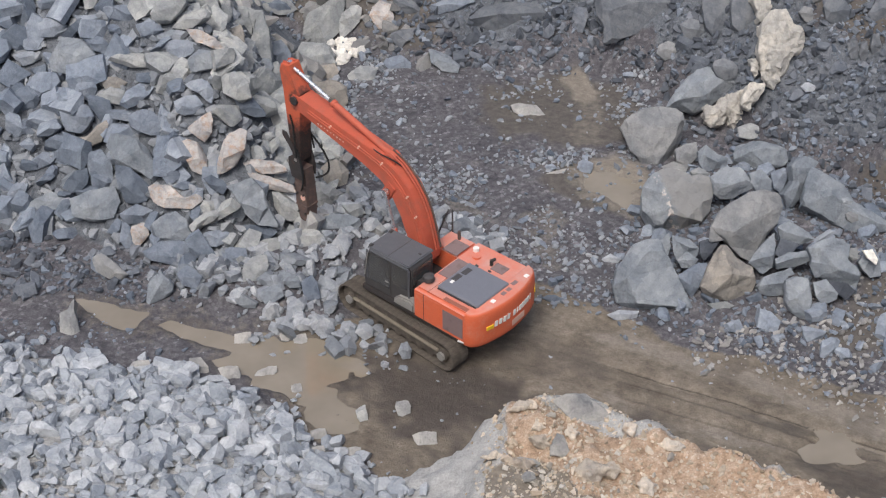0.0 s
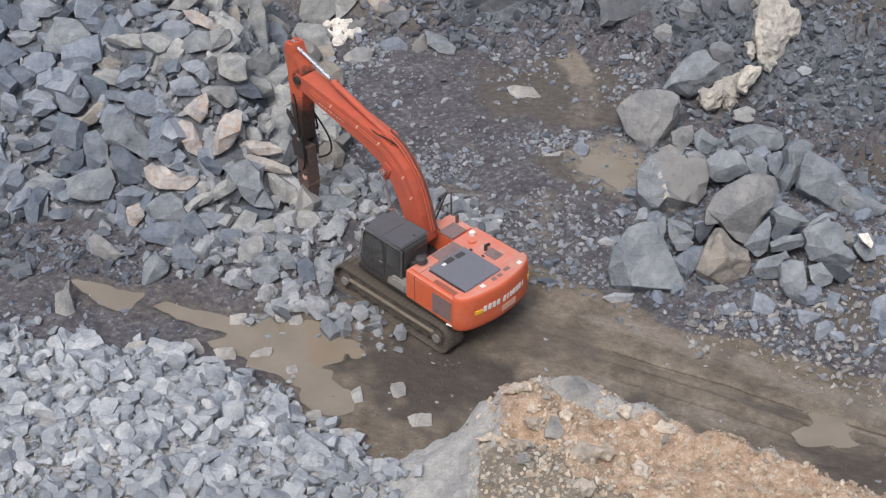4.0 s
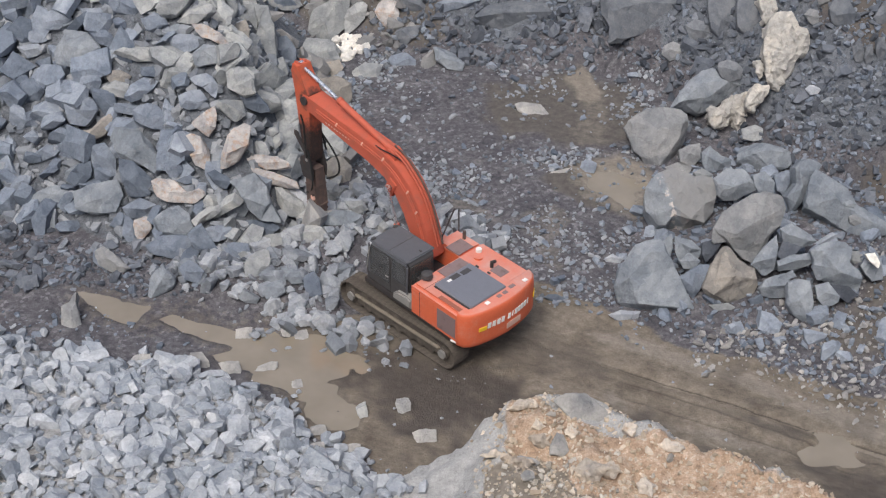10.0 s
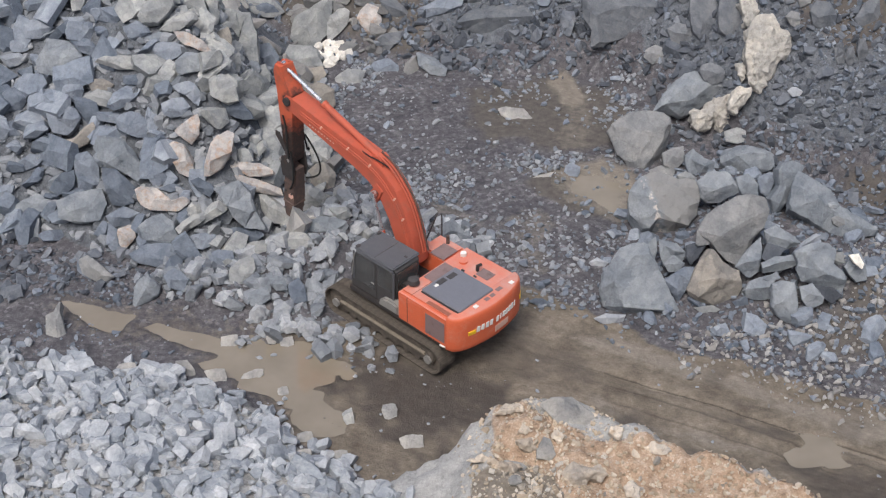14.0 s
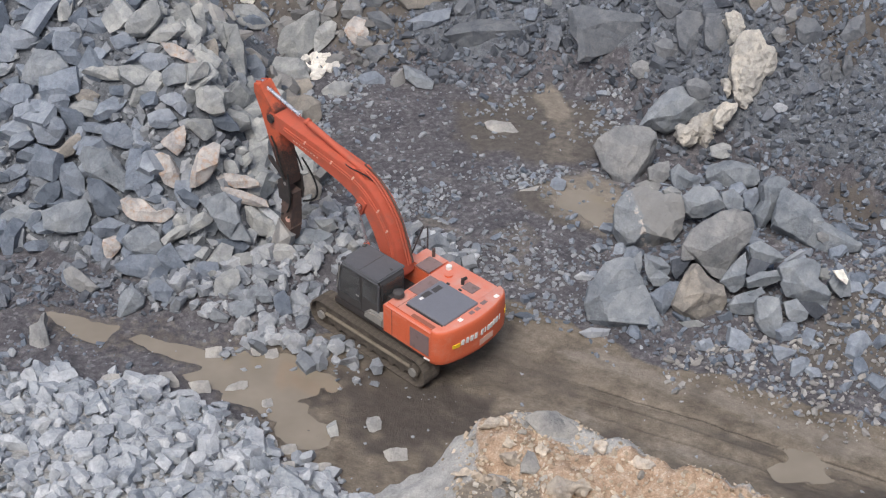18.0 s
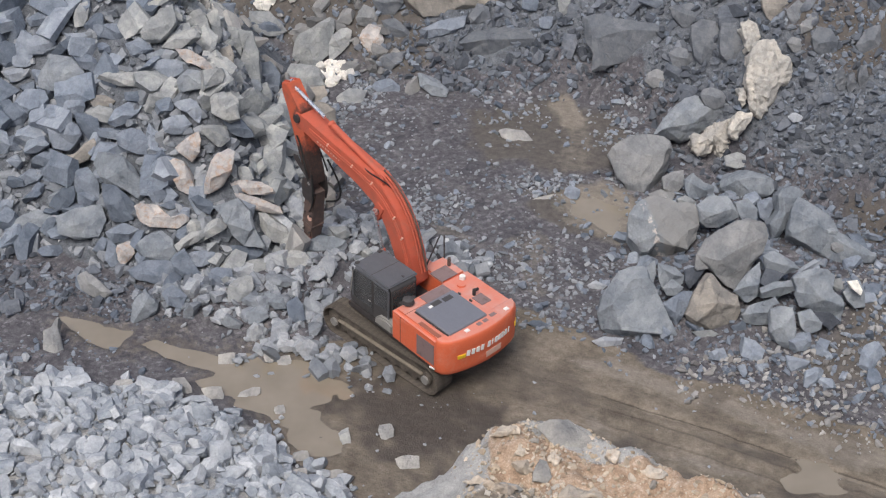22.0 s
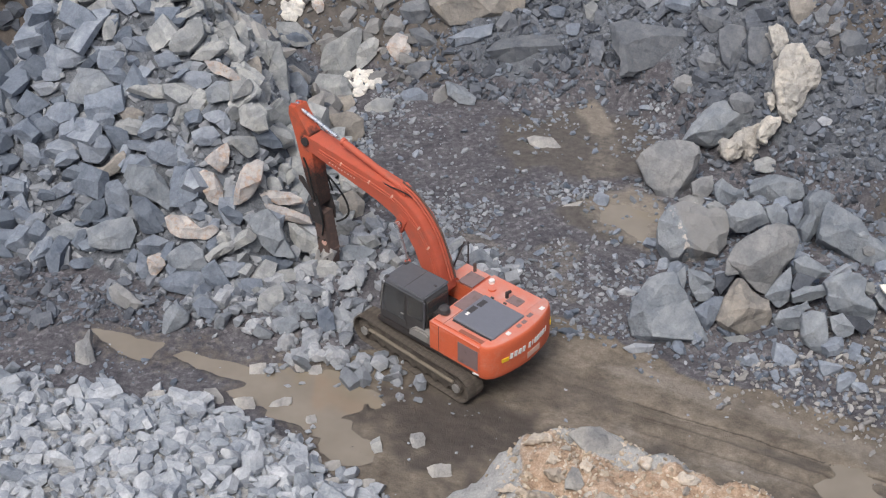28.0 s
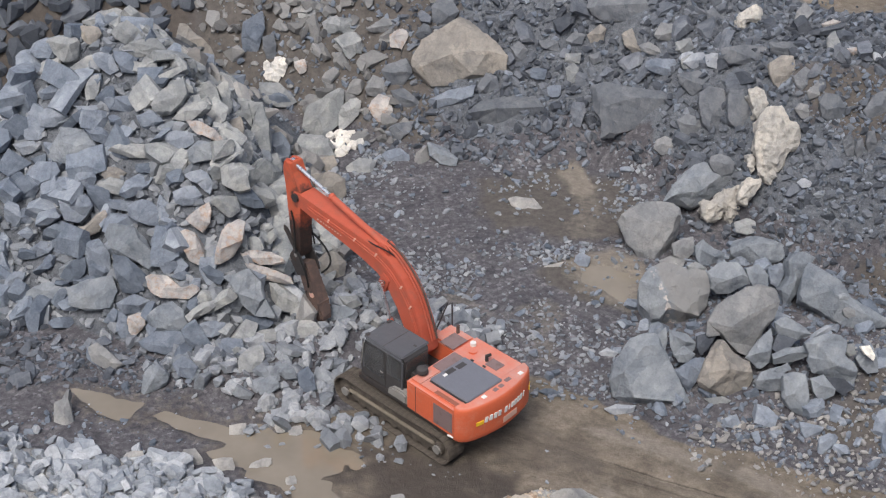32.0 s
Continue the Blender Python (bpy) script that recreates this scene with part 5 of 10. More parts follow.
boulder("pale", (12.12, 8.47, 2.05), 40, ((-0.25, 0.03), (0.03, 0.17), (0.29, -0.02), (-0.08, -0.18)), 0.21, "small pale grey angular stone on the dark rock bank", 143, "rocks on the bank", name="stone")
boulder("ash", (3.24, 10.28, 0.12), 30, ((-0.55, 0.21), (-0.32, 0.34), (0.32, 0.21), (0.59, -0.14), (0.40, -0.31), (0.02, -0.23), (-0.46, -0.07)), 0.40, "smooth ash-grey angular block lying on the quarry floor", 149, "stones on the floor", name="boulder", ridge=False)
boulder("blue", (4.91, 6.91, 0.09), 35, ((-0.27, -0.01), (-0.08, 0.28), (0.28, 0.13), (0.17, -0.20), (-0.10, -0.20)), 0.30, "small blue-grey angular stone lying on the quarry floor", 150, "stones on the floor", name="stone")
boulder("ash", (4.06, 6.70, 0.09), 30, ((-0.43, -0.10), (0.02, 0.06), (0.30, 0.12), (0.11, -0.08)), 0.18, "smooth ash-grey angular slab lying on the quarry floor", 151, "stones on the floor", name="rock", ridge=False)
boulder("white", (-3.66, 14.89, 0.13), 55, ((0.19, 0.08), (0.05, -0.17), (-0.05, -0.19), (-0.18, -0.04), (-0.10, 0.12), (0.09, 0.20)), 0.37, "small bright white quartz angular stone at the foot of the bank", 174, "white quartz lumps", name="quartz_lump")
boulder("white", (-3.33, 15.00, 0.14), 55, ((0.24, -0.00), (0.08, -0.23), (-0.11, -0.19), (-0.25, -0.00), (-0.05, 0.20), (0.10, 0.22)), 0.45, "small bright white quartz angular stone at the foot of the bank", 175, "white quartz lumps", name="quartz_lump")
boulder("white", (-3.09, 14.93, 0.16), 55, ((0.20, -0.03), (0.09, -0.14), (-0.15, -0.16), (-0.19, 0.13), (0.05, 0.19)), 0.35, "small bright white quartz angular stone at the foot of the bank", 176, "white quartz lumps", name="quartz_lump")
boulder("white", (-2.87, 14.82, 0.23), 55, ((0.19, -0.04), (0.02, -0.20), (-0.18, -0.10), (-0.16, 0.15), (0.13, 0.19)), 0.37, "small bright white quartz angular stone at the foot of the bank", 177, "white quartz lumps", name="quartz_lump")
boulder("white", (-3.61, 14.37, 0.12), 55, ((0.15, 0.06), (0.15, -0.18), (-0.05, -0.22), (-0.18, 0.06), (-0.12, 0.12), (0.05, 0.16)), 0.32, "small bright white quartz angular stone at the foot of the bank", 178, "white quartz lumps", name="quartz_lump")
boulder("white", (-3.23, 14.59, 0.12), 55, ((0.14, -0.03), (0.10, -0.15), (-0.06, -0.19), (-0.19, 0.01), (-0.11, 0.19), (0.12, 0.17)), 0.32, "small bright white quartz angular stone at the foot of the bank", 179, "white quartz lumps", name="quartz_lump")
boulder("white", (-3.08, 14.65, 0.12), 55, ((0.21, -0.02), (0.07, -0.20), (-0.14, -0.12), (-0.16, -0.04), (-0.12, 0.15), (0.13, 0.23)), 0.37, "small bright white quartz angular stone at the foot of the bank", 180, "white quartz lumps", name="quartz_lump")
boulder("white", (-2.92, 14.50, 0.12), 55, ((0.27, -0.01), (0.07, -0.15), (-0.14, -0.17), (-0.20, -0.03), (-0.14, 0.20), (0.13, 0.16)), 0.37, "small bright white quartz angular stone at the foot of the bank", 181, "white quartz lumps", name="quartz_lump")
boulder("white", (-2.55, 14.33, 0.14), 55, ((0.21, -0.02), (0.03, -0.22), (-0.18, -0.06), (-0.20, 0.09), (0.13, 0.21)), 0.40, "small bright white quartz angular stone at the foot of the bank", 182, "white quartz lumps", name="quartz_lump")
boulder("white", (-3.25, 14.14, 0.15), 55, ((0.22, -0.07), (-0.00, -0.19), (-0.18, -0.07), (-0.20, 0.13), (0.16, 0.20)), 0.38, "small bright white quartz angular stone at the foot of the bank", 183, "white quartz lumps", name="quartz_lump")
boulder("white", (-3.02, 13.89, 0.14), 55, ((0.16, 0.04), (0.05, -0.16), (-0.05, -0.18), (-0.23, -0.02), (-0.11, 0.17), (0.18, 0.15)), 0.34, "small bright white quartz angular stone at the foot of the bank", 184, "white quartz lumps", name="quartz_lump")
boulder("white", (-2.75, 14.20, 0.13), 55, ((0.17, 0.01), (0.07, -0.19), (-0.05, -0.25), (-0.24, 0.03), (-0.05, 0.21), (0.11, 0.19)), 0.40, "small bright white quartz angular stone at the foot of the bank", 185, "white quartz lumps", name="quartz_lump")
boulder("white", (-3.24, 13.71, 0.11), 55, ((0.26, -0.05), (0.07, -0.13), (-0.13, -0.15), (-0.19, -0.05), (-0.07, 0.18), (0.05, 0.20)), 0.34, "small bright white quartz angular stone at the foot of the bank", 186, "white quartz lumps", name="quartz_lump")
boulder("white", (-5.60, 17.33, 1.93), 55, ((0.21, -0.06), (0.16, -0.12), (-0.15, -0.14), (-0.19, -0.03), (-0.15, 0.18), (0.12, 0.17)), 0.31, "small bright white quartz angular stone at the foot of the bank", 187, "white quartz lumps", name="quartz_lump")
boulder("white", (-5.42, 17.23, 1.94), 55, ((0.20, -0.02), (0.08, -0.15), (-0.11, -0.15), (-0.18, 0.10), (0.01, 0.21)), 0.35, "small bright white quartz angular stone at the foot of the bank", 188, "white quartz lumps", name="quartz_lump")
boulder("white", (-6.04, 17.26, 1.77), 55, ((0.20, -0.07), (0.08, -0.18), (-0.13, -0.13), (-0.13, 0.14), (-0.01, 0.24)), 0.33, "small bright white quartz angular stone at the foot of the bank", 189, "white quartz lumps", name="quartz_lump")
boulder("white", (-5.79, 17.25, 1.81), 55, ((0.22, 0.07), (0.03, -0.25), (-0.15, -0.10), (-0.13, 0.09), (0.03, 0.19)), 0.37, "small bright white quartz angular stone at the foot of the bank", 190, "white quartz lumps", name="quartz_lump")
boulder("white", (-5.44, 17.16, 1.89), 55, ((0.22, 0.05), (0.08, -0.22), (-0.18, -0.11), (-0.20, 0.05), (0.08, 0.22)), 0.41, "small bright white quartz angular stone at the foot of the bank", 191, "white quartz lumps", name="quartz_lump")
boulder("white", (-5.93, 17.07, 1.60), 55, ((0.22, 0.02), (0.10, -0.19), (-0.18, -0.09), (-0.18, 0.06), (0.03, 0.21)), 0.39, "small bright white quartz angular stone at the foot of the bank", 192, "white quartz lumps", name="quartz_lump")
boulder("white", (-5.62, 17.14, 1.73), 55, ((0.19, 0.02), (0.06, -0.23), (-0.02, -0.21), (-0.19, -0.05), (-0.08, 0.23), (0.04, 0.25)), 0.37, "small bright white quartz angular stone at the foot of the bank", 193, "white quartz lumps", name="quartz_lump")
boulder("white", (-5.53, 17.06, 1.70), 55, ((0.21, 0.06), (0.08, -0.25), (-0.08, -0.15), (-0.17, -0.04), (-0.13, 0.19), (0.08, 0.19)), 0.37, "small bright white quartz angular stone at the foot of the bank", 194, "white quartz lumps", name="quartz_lump")
boulder("white", (-5.93, 17.01, 1.51), 55, ((0.23, 0.01), (0.16, -0.20), (-0.13, -0.16), (-0.25, 0.03), (-0.11, 0.18), (0.10, 0.14)), 0.37, "small bright white quartz angular stone at the foot of the bank", 195, "white quartz lumps", name="quartz_lump")
boulder("white", (-5.74, 16.97, 1.50), 55, ((0.22, -0.03), (0.12, -0.22), (-0.15, -0.14), (-0.22, 0.07), (-0.11, 0.18), (0.14, 0.14)), 0.40, "small bright white quartz angular stone at the foot of the bank", 196, "white quartz lumps", name="quartz_lump")
boulder("grey", (-3.45, 5.33, 0.30), 40, ((-0.63, 0.09), (-0.41, 0.51), (0.07, 0.33), (0.61, -0.00), (0.52, -0.37), (-0.18, -0.55)), 0.85, "grey angular block on the blasted rock pile", 197, "rocks on the pile", name="boulder")
boulder("pale", (-2.38, 4.01, 0.61), 35, ((-0.39, 0.26), (0.21, 0.17), (0.30, -0.19), (-0.12, -0.23)), 0.40, "pale grey angular stone on the blasted rock pile", 198, "rocks on the pile", name="rock")
boulder("tan", (-3.03, 6.41, 0.25), 45, ((-0.50, 0.22), (0.03, 0.49), (0.39, 0.13), (0.31, -0.42), (-0.23, -0.42)), 0.72, "tan-brown weathered angular stone on the blasted rock pile", 199, "rocks on the pile", name="rock")
boulder("steel", (-2.95, 3.38, 0.61), 40, ((-0.72, 0.15), (-0.04, 0.26), (0.81, 0.08), (0.48, -0.25), (-0.54, -0.25)), 0.41, "large even blue-grey angular slab on the blasted rock pile", 200, "rocks on the pile", name="boulder")
boulder("grey", (-3.18, 7.93, 0.21), 45, ((-0.35, 0.22), (0.11, 0.51), (0.39, 0.04), (0.11, -0.43), (-0.25, -0.34)), 0.59, "grey angular stone on the blasted rock pile", 201, "rocks on the pile", name="rock")
boulder("ash", (-0.18, -5.40, 0.12), 35, ((-0.33, 0.08), (-0.15, 0.15), (0.29, 0.15), (0.33, -0.14), (-0.14, -0.24)), 0.25, "smooth ash-grey angular stone lying on the quarry floor", 202, "stones on the floor", name="rock", ridge=False)
boulder("ash", (-0.75, -4.26, 0.10), 35, ((-0.19, 0.19), (0.14, 0.19), (0.19, -0.19), (-0.14, -0.19)), 0.23, "small smooth ash-grey angular stone lying on the quarry floor", 203, "stones on the floor", name="stone", ridge=False)
boulder("grey", (-1.83, -4.47, 0.09), 35, ((-0.17, 0.11), (0.08, 0.26), (0.16, -0.19), (-0.06, -0.19)), 0.20, "small grey angular stone lying on the quarry floor", 204, "stones on the floor", name="stone")
boulder("ash", (-4.52, -2.68, -0.02), 30, ((-0.33, -0.12), (-0.23, 0.04), (0.30, 0.20), (0.31, 0.04), (-0.06, -0.17)), 0.23, "smooth ash-grey angular stone lying on the quarry floor", 205, "stones on the floor", name="rock", ridge=False)
boulder("ash", (-3.62, -3.36, -0.03), 35, ((-0.15, 0.12), (0.08, 0.19), (0.16, -0.12), (-0.09, -0.19)), 0.19, "small smooth ash-grey angular stone lying on the quarry floor", 206, "stones on the floor", name="stone", ridge=False)
boulder("ash", (-7.93, -2.65, 0.17), 40, ((-0.32, -0.06), (-0.18, 0.18), (0.24, 0.22), (0.34, -0.13), (-0.08, -0.21)), 0.27, "smooth ash-grey angular stone lying on the quarry floor", 208, "stones on the floor", name="rock", ridge=False)
boulder("blue", (-9.64, 1.84, 0.15), 35, ((-0.43, 0.04), (-0.37, 0.39), (0.05, 0.31), (0.66, -0.22), (0.34, -0.39), (-0.25, -0.13)), 0.49, "blue-grey angular block lying on the quarry floor", 209, "stones on the floor", name="rock")
boulder("ash", (-6.40, -2.57, 0.14), 40, ((-0.26, -0.08), (-0.19, 0.23), (0.11, 0.26), (0.36, -0.15), (-0.02, -0.26)), 0.33, "smooth ash-grey angular stone lying on the quarry floor", 210, "stones on the floor", name="rock", ridge=False)
boulder("ash", (2.15, -9.06, 2.89), 30, ((-0.28, 0.10), (-0.09, 0.13), (0.36, -0.03), (0.23, -0.13), (-0.22, -0.07)), 0.18, "smooth ash-grey angular slab on the tan earth mound", 211, "stones on the mound", name="rock")
boulder("ash", (2.19, -9.72, 3.11), 30, ((-0.14, 0.04), (0.02, 0.13), (0.15, 0.04), (0.08, -0.09), (-0.11, -0.11)), 0.18, "small smooth ash-grey angular stone on the tan earth mound", 212, "stones on the mound", name="stone")
boulder("ash", (3.72, -7.86, 3.22), 45, ((-0.90, 0.35), (-0.57, 0.48), (-0.11, 0.49), (0.21, 0.24), (1.01, -0.33), (0.73, -0.57), (0.07, -0.54), (-0.45, -0.11)), 0.66, "large smooth ash-grey angular block on the tan earth mound", 213, "stones on the mound", name="boulder", ridge=False)
boulder("ash", (-5.28, -1.28, 0.02), 35, ((-0.23, 0.13), (0.24, 0.18), (0.21, -0.16), (-0.22, -0.15)), 0.21, "small smooth ash-grey angular stone lying on the quarry floor", 214, "stones on the floor", name="stone", ridge=False)
boulder("ash", (-4.09, -1.27, 0.06), 35, ((-0.14, 0.13), (0.14, 0.09), (0.10, -0.11), (-0.10, -0.11)), 0.18, "small smooth ash-grey angular stone lying on the quarry floor", 215, "stones on the floor", name="stone", ridge=False)
boulder("ash", (-3.68, -1.32, 0.02), 35, ((-0.21, 0.06), (0.16, 0.16), (0.21, -0.09), (-0.16, -0.13)), 0.18, "small smooth ash-grey angular stone lying on the quarry floor", 216, "stones on the floor", name="stone", ridge=False)
boulder("ash", (-3.34, -4.95, 0.06), 35, ((-0.10, 0.17), (0.08, 0.10), (0.09, -0.12), (-0.07, -0.15)), 0.18, "small smooth ash-grey angular stone lying on the quarry floor", 217, "stones on the floor", name="stone", ridge=False)
boulder("ash", (-2.93, -5.18, 0.05), 35, ((-0.22, 0.12), (0.17, 0.17), (0.22, -0.10), (-0.17, -0.19)), 0.22, "small smooth ash-grey angular stone lying on the quarry floor", 218, "stones on the floor", name="stone", ridge=False)
boulder("ash", (-2.87, -5.98, 0.27), 35, ((-0.17, 0.09), (0.13, 0.13), (0.17, -0.09), (-0.13, -0.13)), 0.18, "small smooth ash-grey angular stone lying on the quarry floor", 219, "stones on the floor", name="stone", ridge=False)
boulder("ash", (-2.02, -5.90, 0.12), 35, ((-0.26, 0.10), (0.21, 0.14), (0.26, -0.08), (-0.21, -0.16)), 0.19, "small smooth ash-grey angular stone lying on the quarry floor", 220, "stones on the floor", name="stone", ridge=False)
boulder("ash", (-5.46, -2.79, 0.07), 35, ((-0.34, 0.15), (0.21, 0.20), (0.27, -0.13), (-0.14, -0.22)), 0.26, "smooth ash-grey angular stone lying on the quarry floor", 221, "stones on the floor", name="rock", ridge=False)
boulder("blue", (3.51, 0.26, 0.08), 35, ((-0.36, 0.03), (0.05, 0.13), (0.26, -0.01), (0.05, -0.14)), 0.18, "blue-grey angular slab lying on the quarry floor", 222, "stones on the floor", name="rock")
boulder("slate", (13.50, 8.90, 3.12), 70, ((-0.21, 0.23), (0.10, 0.32), (0.18, -0.27), (-0.07, -0.27)), 0.24, "small slate-grey angular stone on the dark rock bank", 226, "rocks on the bank", name="rock")
boulder("pale", (9.02, 14.26, 3.54), 50, ((-0.23, 0.23), (0.15, 0.29), (0.29, -0.21), (-0.20, -0.31)), 0.32, "small pale grey angular stone on the dark rock bank", 231, "rocks on the bank", name="rock")
boulder("pale", (9.72, 13.74, 3.77), 50, ((-0.22, 0.20), (0.19, 0.26), (0.17, -0.28), (-0.14, -0.18)), 0.26, "small pale grey angular stone on the dark rock bank", 232, "rocks on the bank", name="stone")
boulder("pale", (14.16, 12.03, 5.02), 40, ((-0.25, 0.14), (0.31, 0.08), (0.18, -0.14), (-0.23, -0.08)), 0.18, "small pale grey angular slab on the dark rock bank", 235, "rocks on the bank", name="rock")
boulder("pale", (14.81, 11.50, 5.05), 40, ((-0.22, 0.15), (0.25, 0.18), (0.16, -0.20), (-0.19, -0.13)), 0.24, "small pale grey angular stone on the dark rock bank", 236, "rocks on the bank", name="stone")
boulder("grey", (10.38, 8.27, 0.50), 45, ((-0.39, 0.16), (0.02, 0.29), (0.51, -0.06), (0.21, -0.21), (-0.35, -0.18)), 0.31, "grey angular stone on the dark rock bank", 248, "rocks on the bank", name="rock")
boulder("grey", (-4.59, 18.53, 3.31), 55, ((-0.35, 0.11), (0.31, 0.21), (0.34, -0.17), (-0.30, -0.16)), 0.23, "grey angular stone on the dark rock bank", 249, "rocks on the bank", name="rock")
boulder("grey", (-3.61, 18.16, 3.02), 55, ((-0.42, 0.09), (0.17, 0.36), (0.40, -0.12), (-0.15, -0.33)), 0.43, "grey angular stone on the dark rock bank", 250, "rocks on the bank", name="rock")
boulder("grey", (-3.02, 17.41, 2.61), 55, ((-0.51, 0.17), (0.24, 0.43), (0.51, 0.16), (0.07, -0.59), (-0.30, -0.17)), 0.63, "grey angular block on the dark rock bank", 251, "rocks on the bank", name="rock")
boulder("blue", (-6.58, 17.95, 2.68), 70, ((-0.36, 0.51), (0.40, 0.94), (0.48, 0.29), (-0.10, -0.87), (-0.42, -0.87)), 0.56, "large blue-grey angular slab on the dark rock bank", 255, "rocks on the bank", name="boulder")
boulder("slate", (-5.95, 17.72, 2.33), 70, ((-0.25, 0.40), (0.17, 0.50), (0.20, -0.46), (-0.13, -0.45)), 0.28, "slate-grey angular slab on the dark rock bank", 256, "rocks on the bank", name="rock")
boulder("blue", (-5.66, 16.32, 1.02), 45, ((-0.79, -0.01), (-0.53, 0.59), (0.64, 0.09), (0.68, -0.30), (0.00, -0.36)), 0.59, "large blue-grey angular block on the dark rock bank", 257, "rocks on the bank", name="boulder")
boulder("blue", (3.90, 15.66, 2.29), 50, ((-0.29, 0.19), (0.34, 0.15), (0.24, -0.22), (-0.29, -0.12)), 0.26, "blue-grey angular stone on the dark rock bank", 262, "rocks on the bank", name="rock")
boulder("blue", (4.46, 15.20, 1.81), 50, ((-0.24, 0.16), (0.27, 0.22), (0.16, -0.22), (-0.20, -0.15)), 0.27, "small blue-grey angular stone on the dark rock bank", 263, "rocks on the bank", name="stone")
boulder("grey", (-4.16, 13.58, 0.41), 40, ((-0.61, 0.09), (-0.44, 0.54), (0.46, 0.48), (0.77, 0.15), (0.48, -0.36), (-0.12, -0.55), (-0.54, -0.35)), 1.21, "large grey angular block on the blasted rock pile", 265, "rocks on the pile", name="boulder")
boulder("tan", (-3.36, 10.98, 0.43), 45, ((-0.76, 0.40), (-0.18, 0.52), (0.46, 0.28), (0.52, -0.26), (0.24, -0.67), (-0.29, -0.26)), 1.33, "tan-brown weathered angular block on the blasted rock pile", 266, "rocks on the pile", name="boulder")
boulder("blue", (-5.13, 11.91, 1.47), 55, ((-0.33, 0.41), (0.02, 0.47), (0.37, -0.00), (0.25, -0.47), (-0.04, -0.41), (-0.27, 0.00)), 0.78, "blue-grey angular stone on the blasted rock pile", 267, "rocks on the pile", name="rock")
boulder("grey", (-5.88, 6.11, 3.70), 45, ((-0.44, 0.27), (-0.03, 0.48), (0.39, 0.11), (0.47, -0.31), (-0.01, -0.38), (-0.39, -0.16)), 0.97, "grey angular stone on the blasted rock pile", 268, "rocks on the pile", name="rock")
boulder("grey", (-5.25, 6.63, 2.72), 45, ((-0.68, 0.21), (-0.14, 0.37), (0.44, 0.10), (0.55, -0.22), (0.19, -0.35), (-0.36, -0.11)), 0.80, "grey angular block on the blasted rock pile", 269, "rocks on the pile", name="boulder")
boulder("grey", (-5.74, 11.05, 2.42), 50, ((-0.40, 0.87), (0.12, 0.99), (0.36, 0.41), (0.43, -0.62), (0.03, -1.08), (-0.20, -0.62), (-0.34, 0.07)), 0.93, "large grey angular slab on the blasted rock pile", 270, "rocks on the pile", name="boulder")
crag("drab", (7.11, 7.65, 0.74), 50, ((-1.05, 0.34), (-0.91, 0.56), (-0.76, 0.67), (-0.35, 0.89), (-0.06, 0.97), (0.20, 0.98), (0.78, 0.89), (1.00, 0.74), (1.07, 0.52), (1.10, 0.17, -0.45), (0.82, -0.46, -0.60), (0.47, -0.92, -0.55), (0.04, -0.95, -0.10), (-0.37, -0.85), (-0.52, -0.61), (-0.70, -0.46), (-0.87, -0.06)), (((0.90, 0.51, 0.12), (0.63, -0.09, 0.20), (0.33, -0.54, 0.20), (0.13, -0.89, 0.05)), ((-0.59, 0.47, 0.14), (-0.21, 0.28, 0.22), (0.16, 0.35, 0.20)), ((-0.30, -0.18, 0.20), (-0.03, -0.54, 0.16)),), 1.50, "large drab grey rounded block beside the puddle", 300, "boulders by the road", name="boulder")
crag("veined", (7.39, 3.55, 1.09), 50, ((-1.05, 0.46), (-0.89, 0.71), (-0.67, 0.88), (-0.41, 1.00), (-0.24, 1.02), (0.18, 0.93), (0.44, 0.78), (0.69, 0.85), (0.91, 0.78), (1.11, 0.54), (1.05, 0.12, -0.05), (1.00, -0.26, -0.20), (0.89, -0.61, -0.60), (0.62, -0.84, -0.75), (0.37, -0.98, -0.80), (-0.02, -0.95, -0.75), (-0.35, -0.85, -0.60), (-0.86, -0.71, -0.35), (-1.05, -0.33, -0.15), (-1.09, 0.21, -0.10)), (((-0.41, 0.73, 0.20), (-0.33, 0.18, 0.32), (-0.24, -0.30, 0.34), (0.24, -0.50, 0.30), (0.67, -0.59, 0.10)), ((0.41, 0.53, 0.18), (0.70, -0.02, 0.20)), ((-0.24, -0.30, 0.34), (-0.47, -0.65, 0.05)),), 1.50, "large white-veined blue-grey block among the boulders", 301, "boulders by the road", name="boulder")
crag("steel", (9.03, 3.81, 1.58), 50, ((-0.68, 0.19), (-0.28, 0.50), (0.23, 0.46), (0.51, 0.22), (0.70, -0.09, -0.10), (0.35, -0.28, -0.25), (0.05, -0.43, -0.30), (-0.33, -0.46, -0.30), (-0.60, -0.28, -0.10)), (((-0.60, -0.05, 0.10), (-0.15, -0.09, 0.16), (0.37, 0.08, 0.10)),), 0.90, "blue-grey angular block in the boulder field", 302, "boulders by the road", name="boulder")
crag("drab", (8.20, 7.20, 0.35), 50, ((-0.38, 0.18), (-0.01, 0.35), (0.32, 0.40), (0.37, -0.04), (0.09, -0.39, -0.10), (-0.33, -0.22)), (((-0.03, 0.05, 0.10),),), 0.60, "flat-faced drab grey stone in the boulder field", 303, "boulders by the road", name="rock")
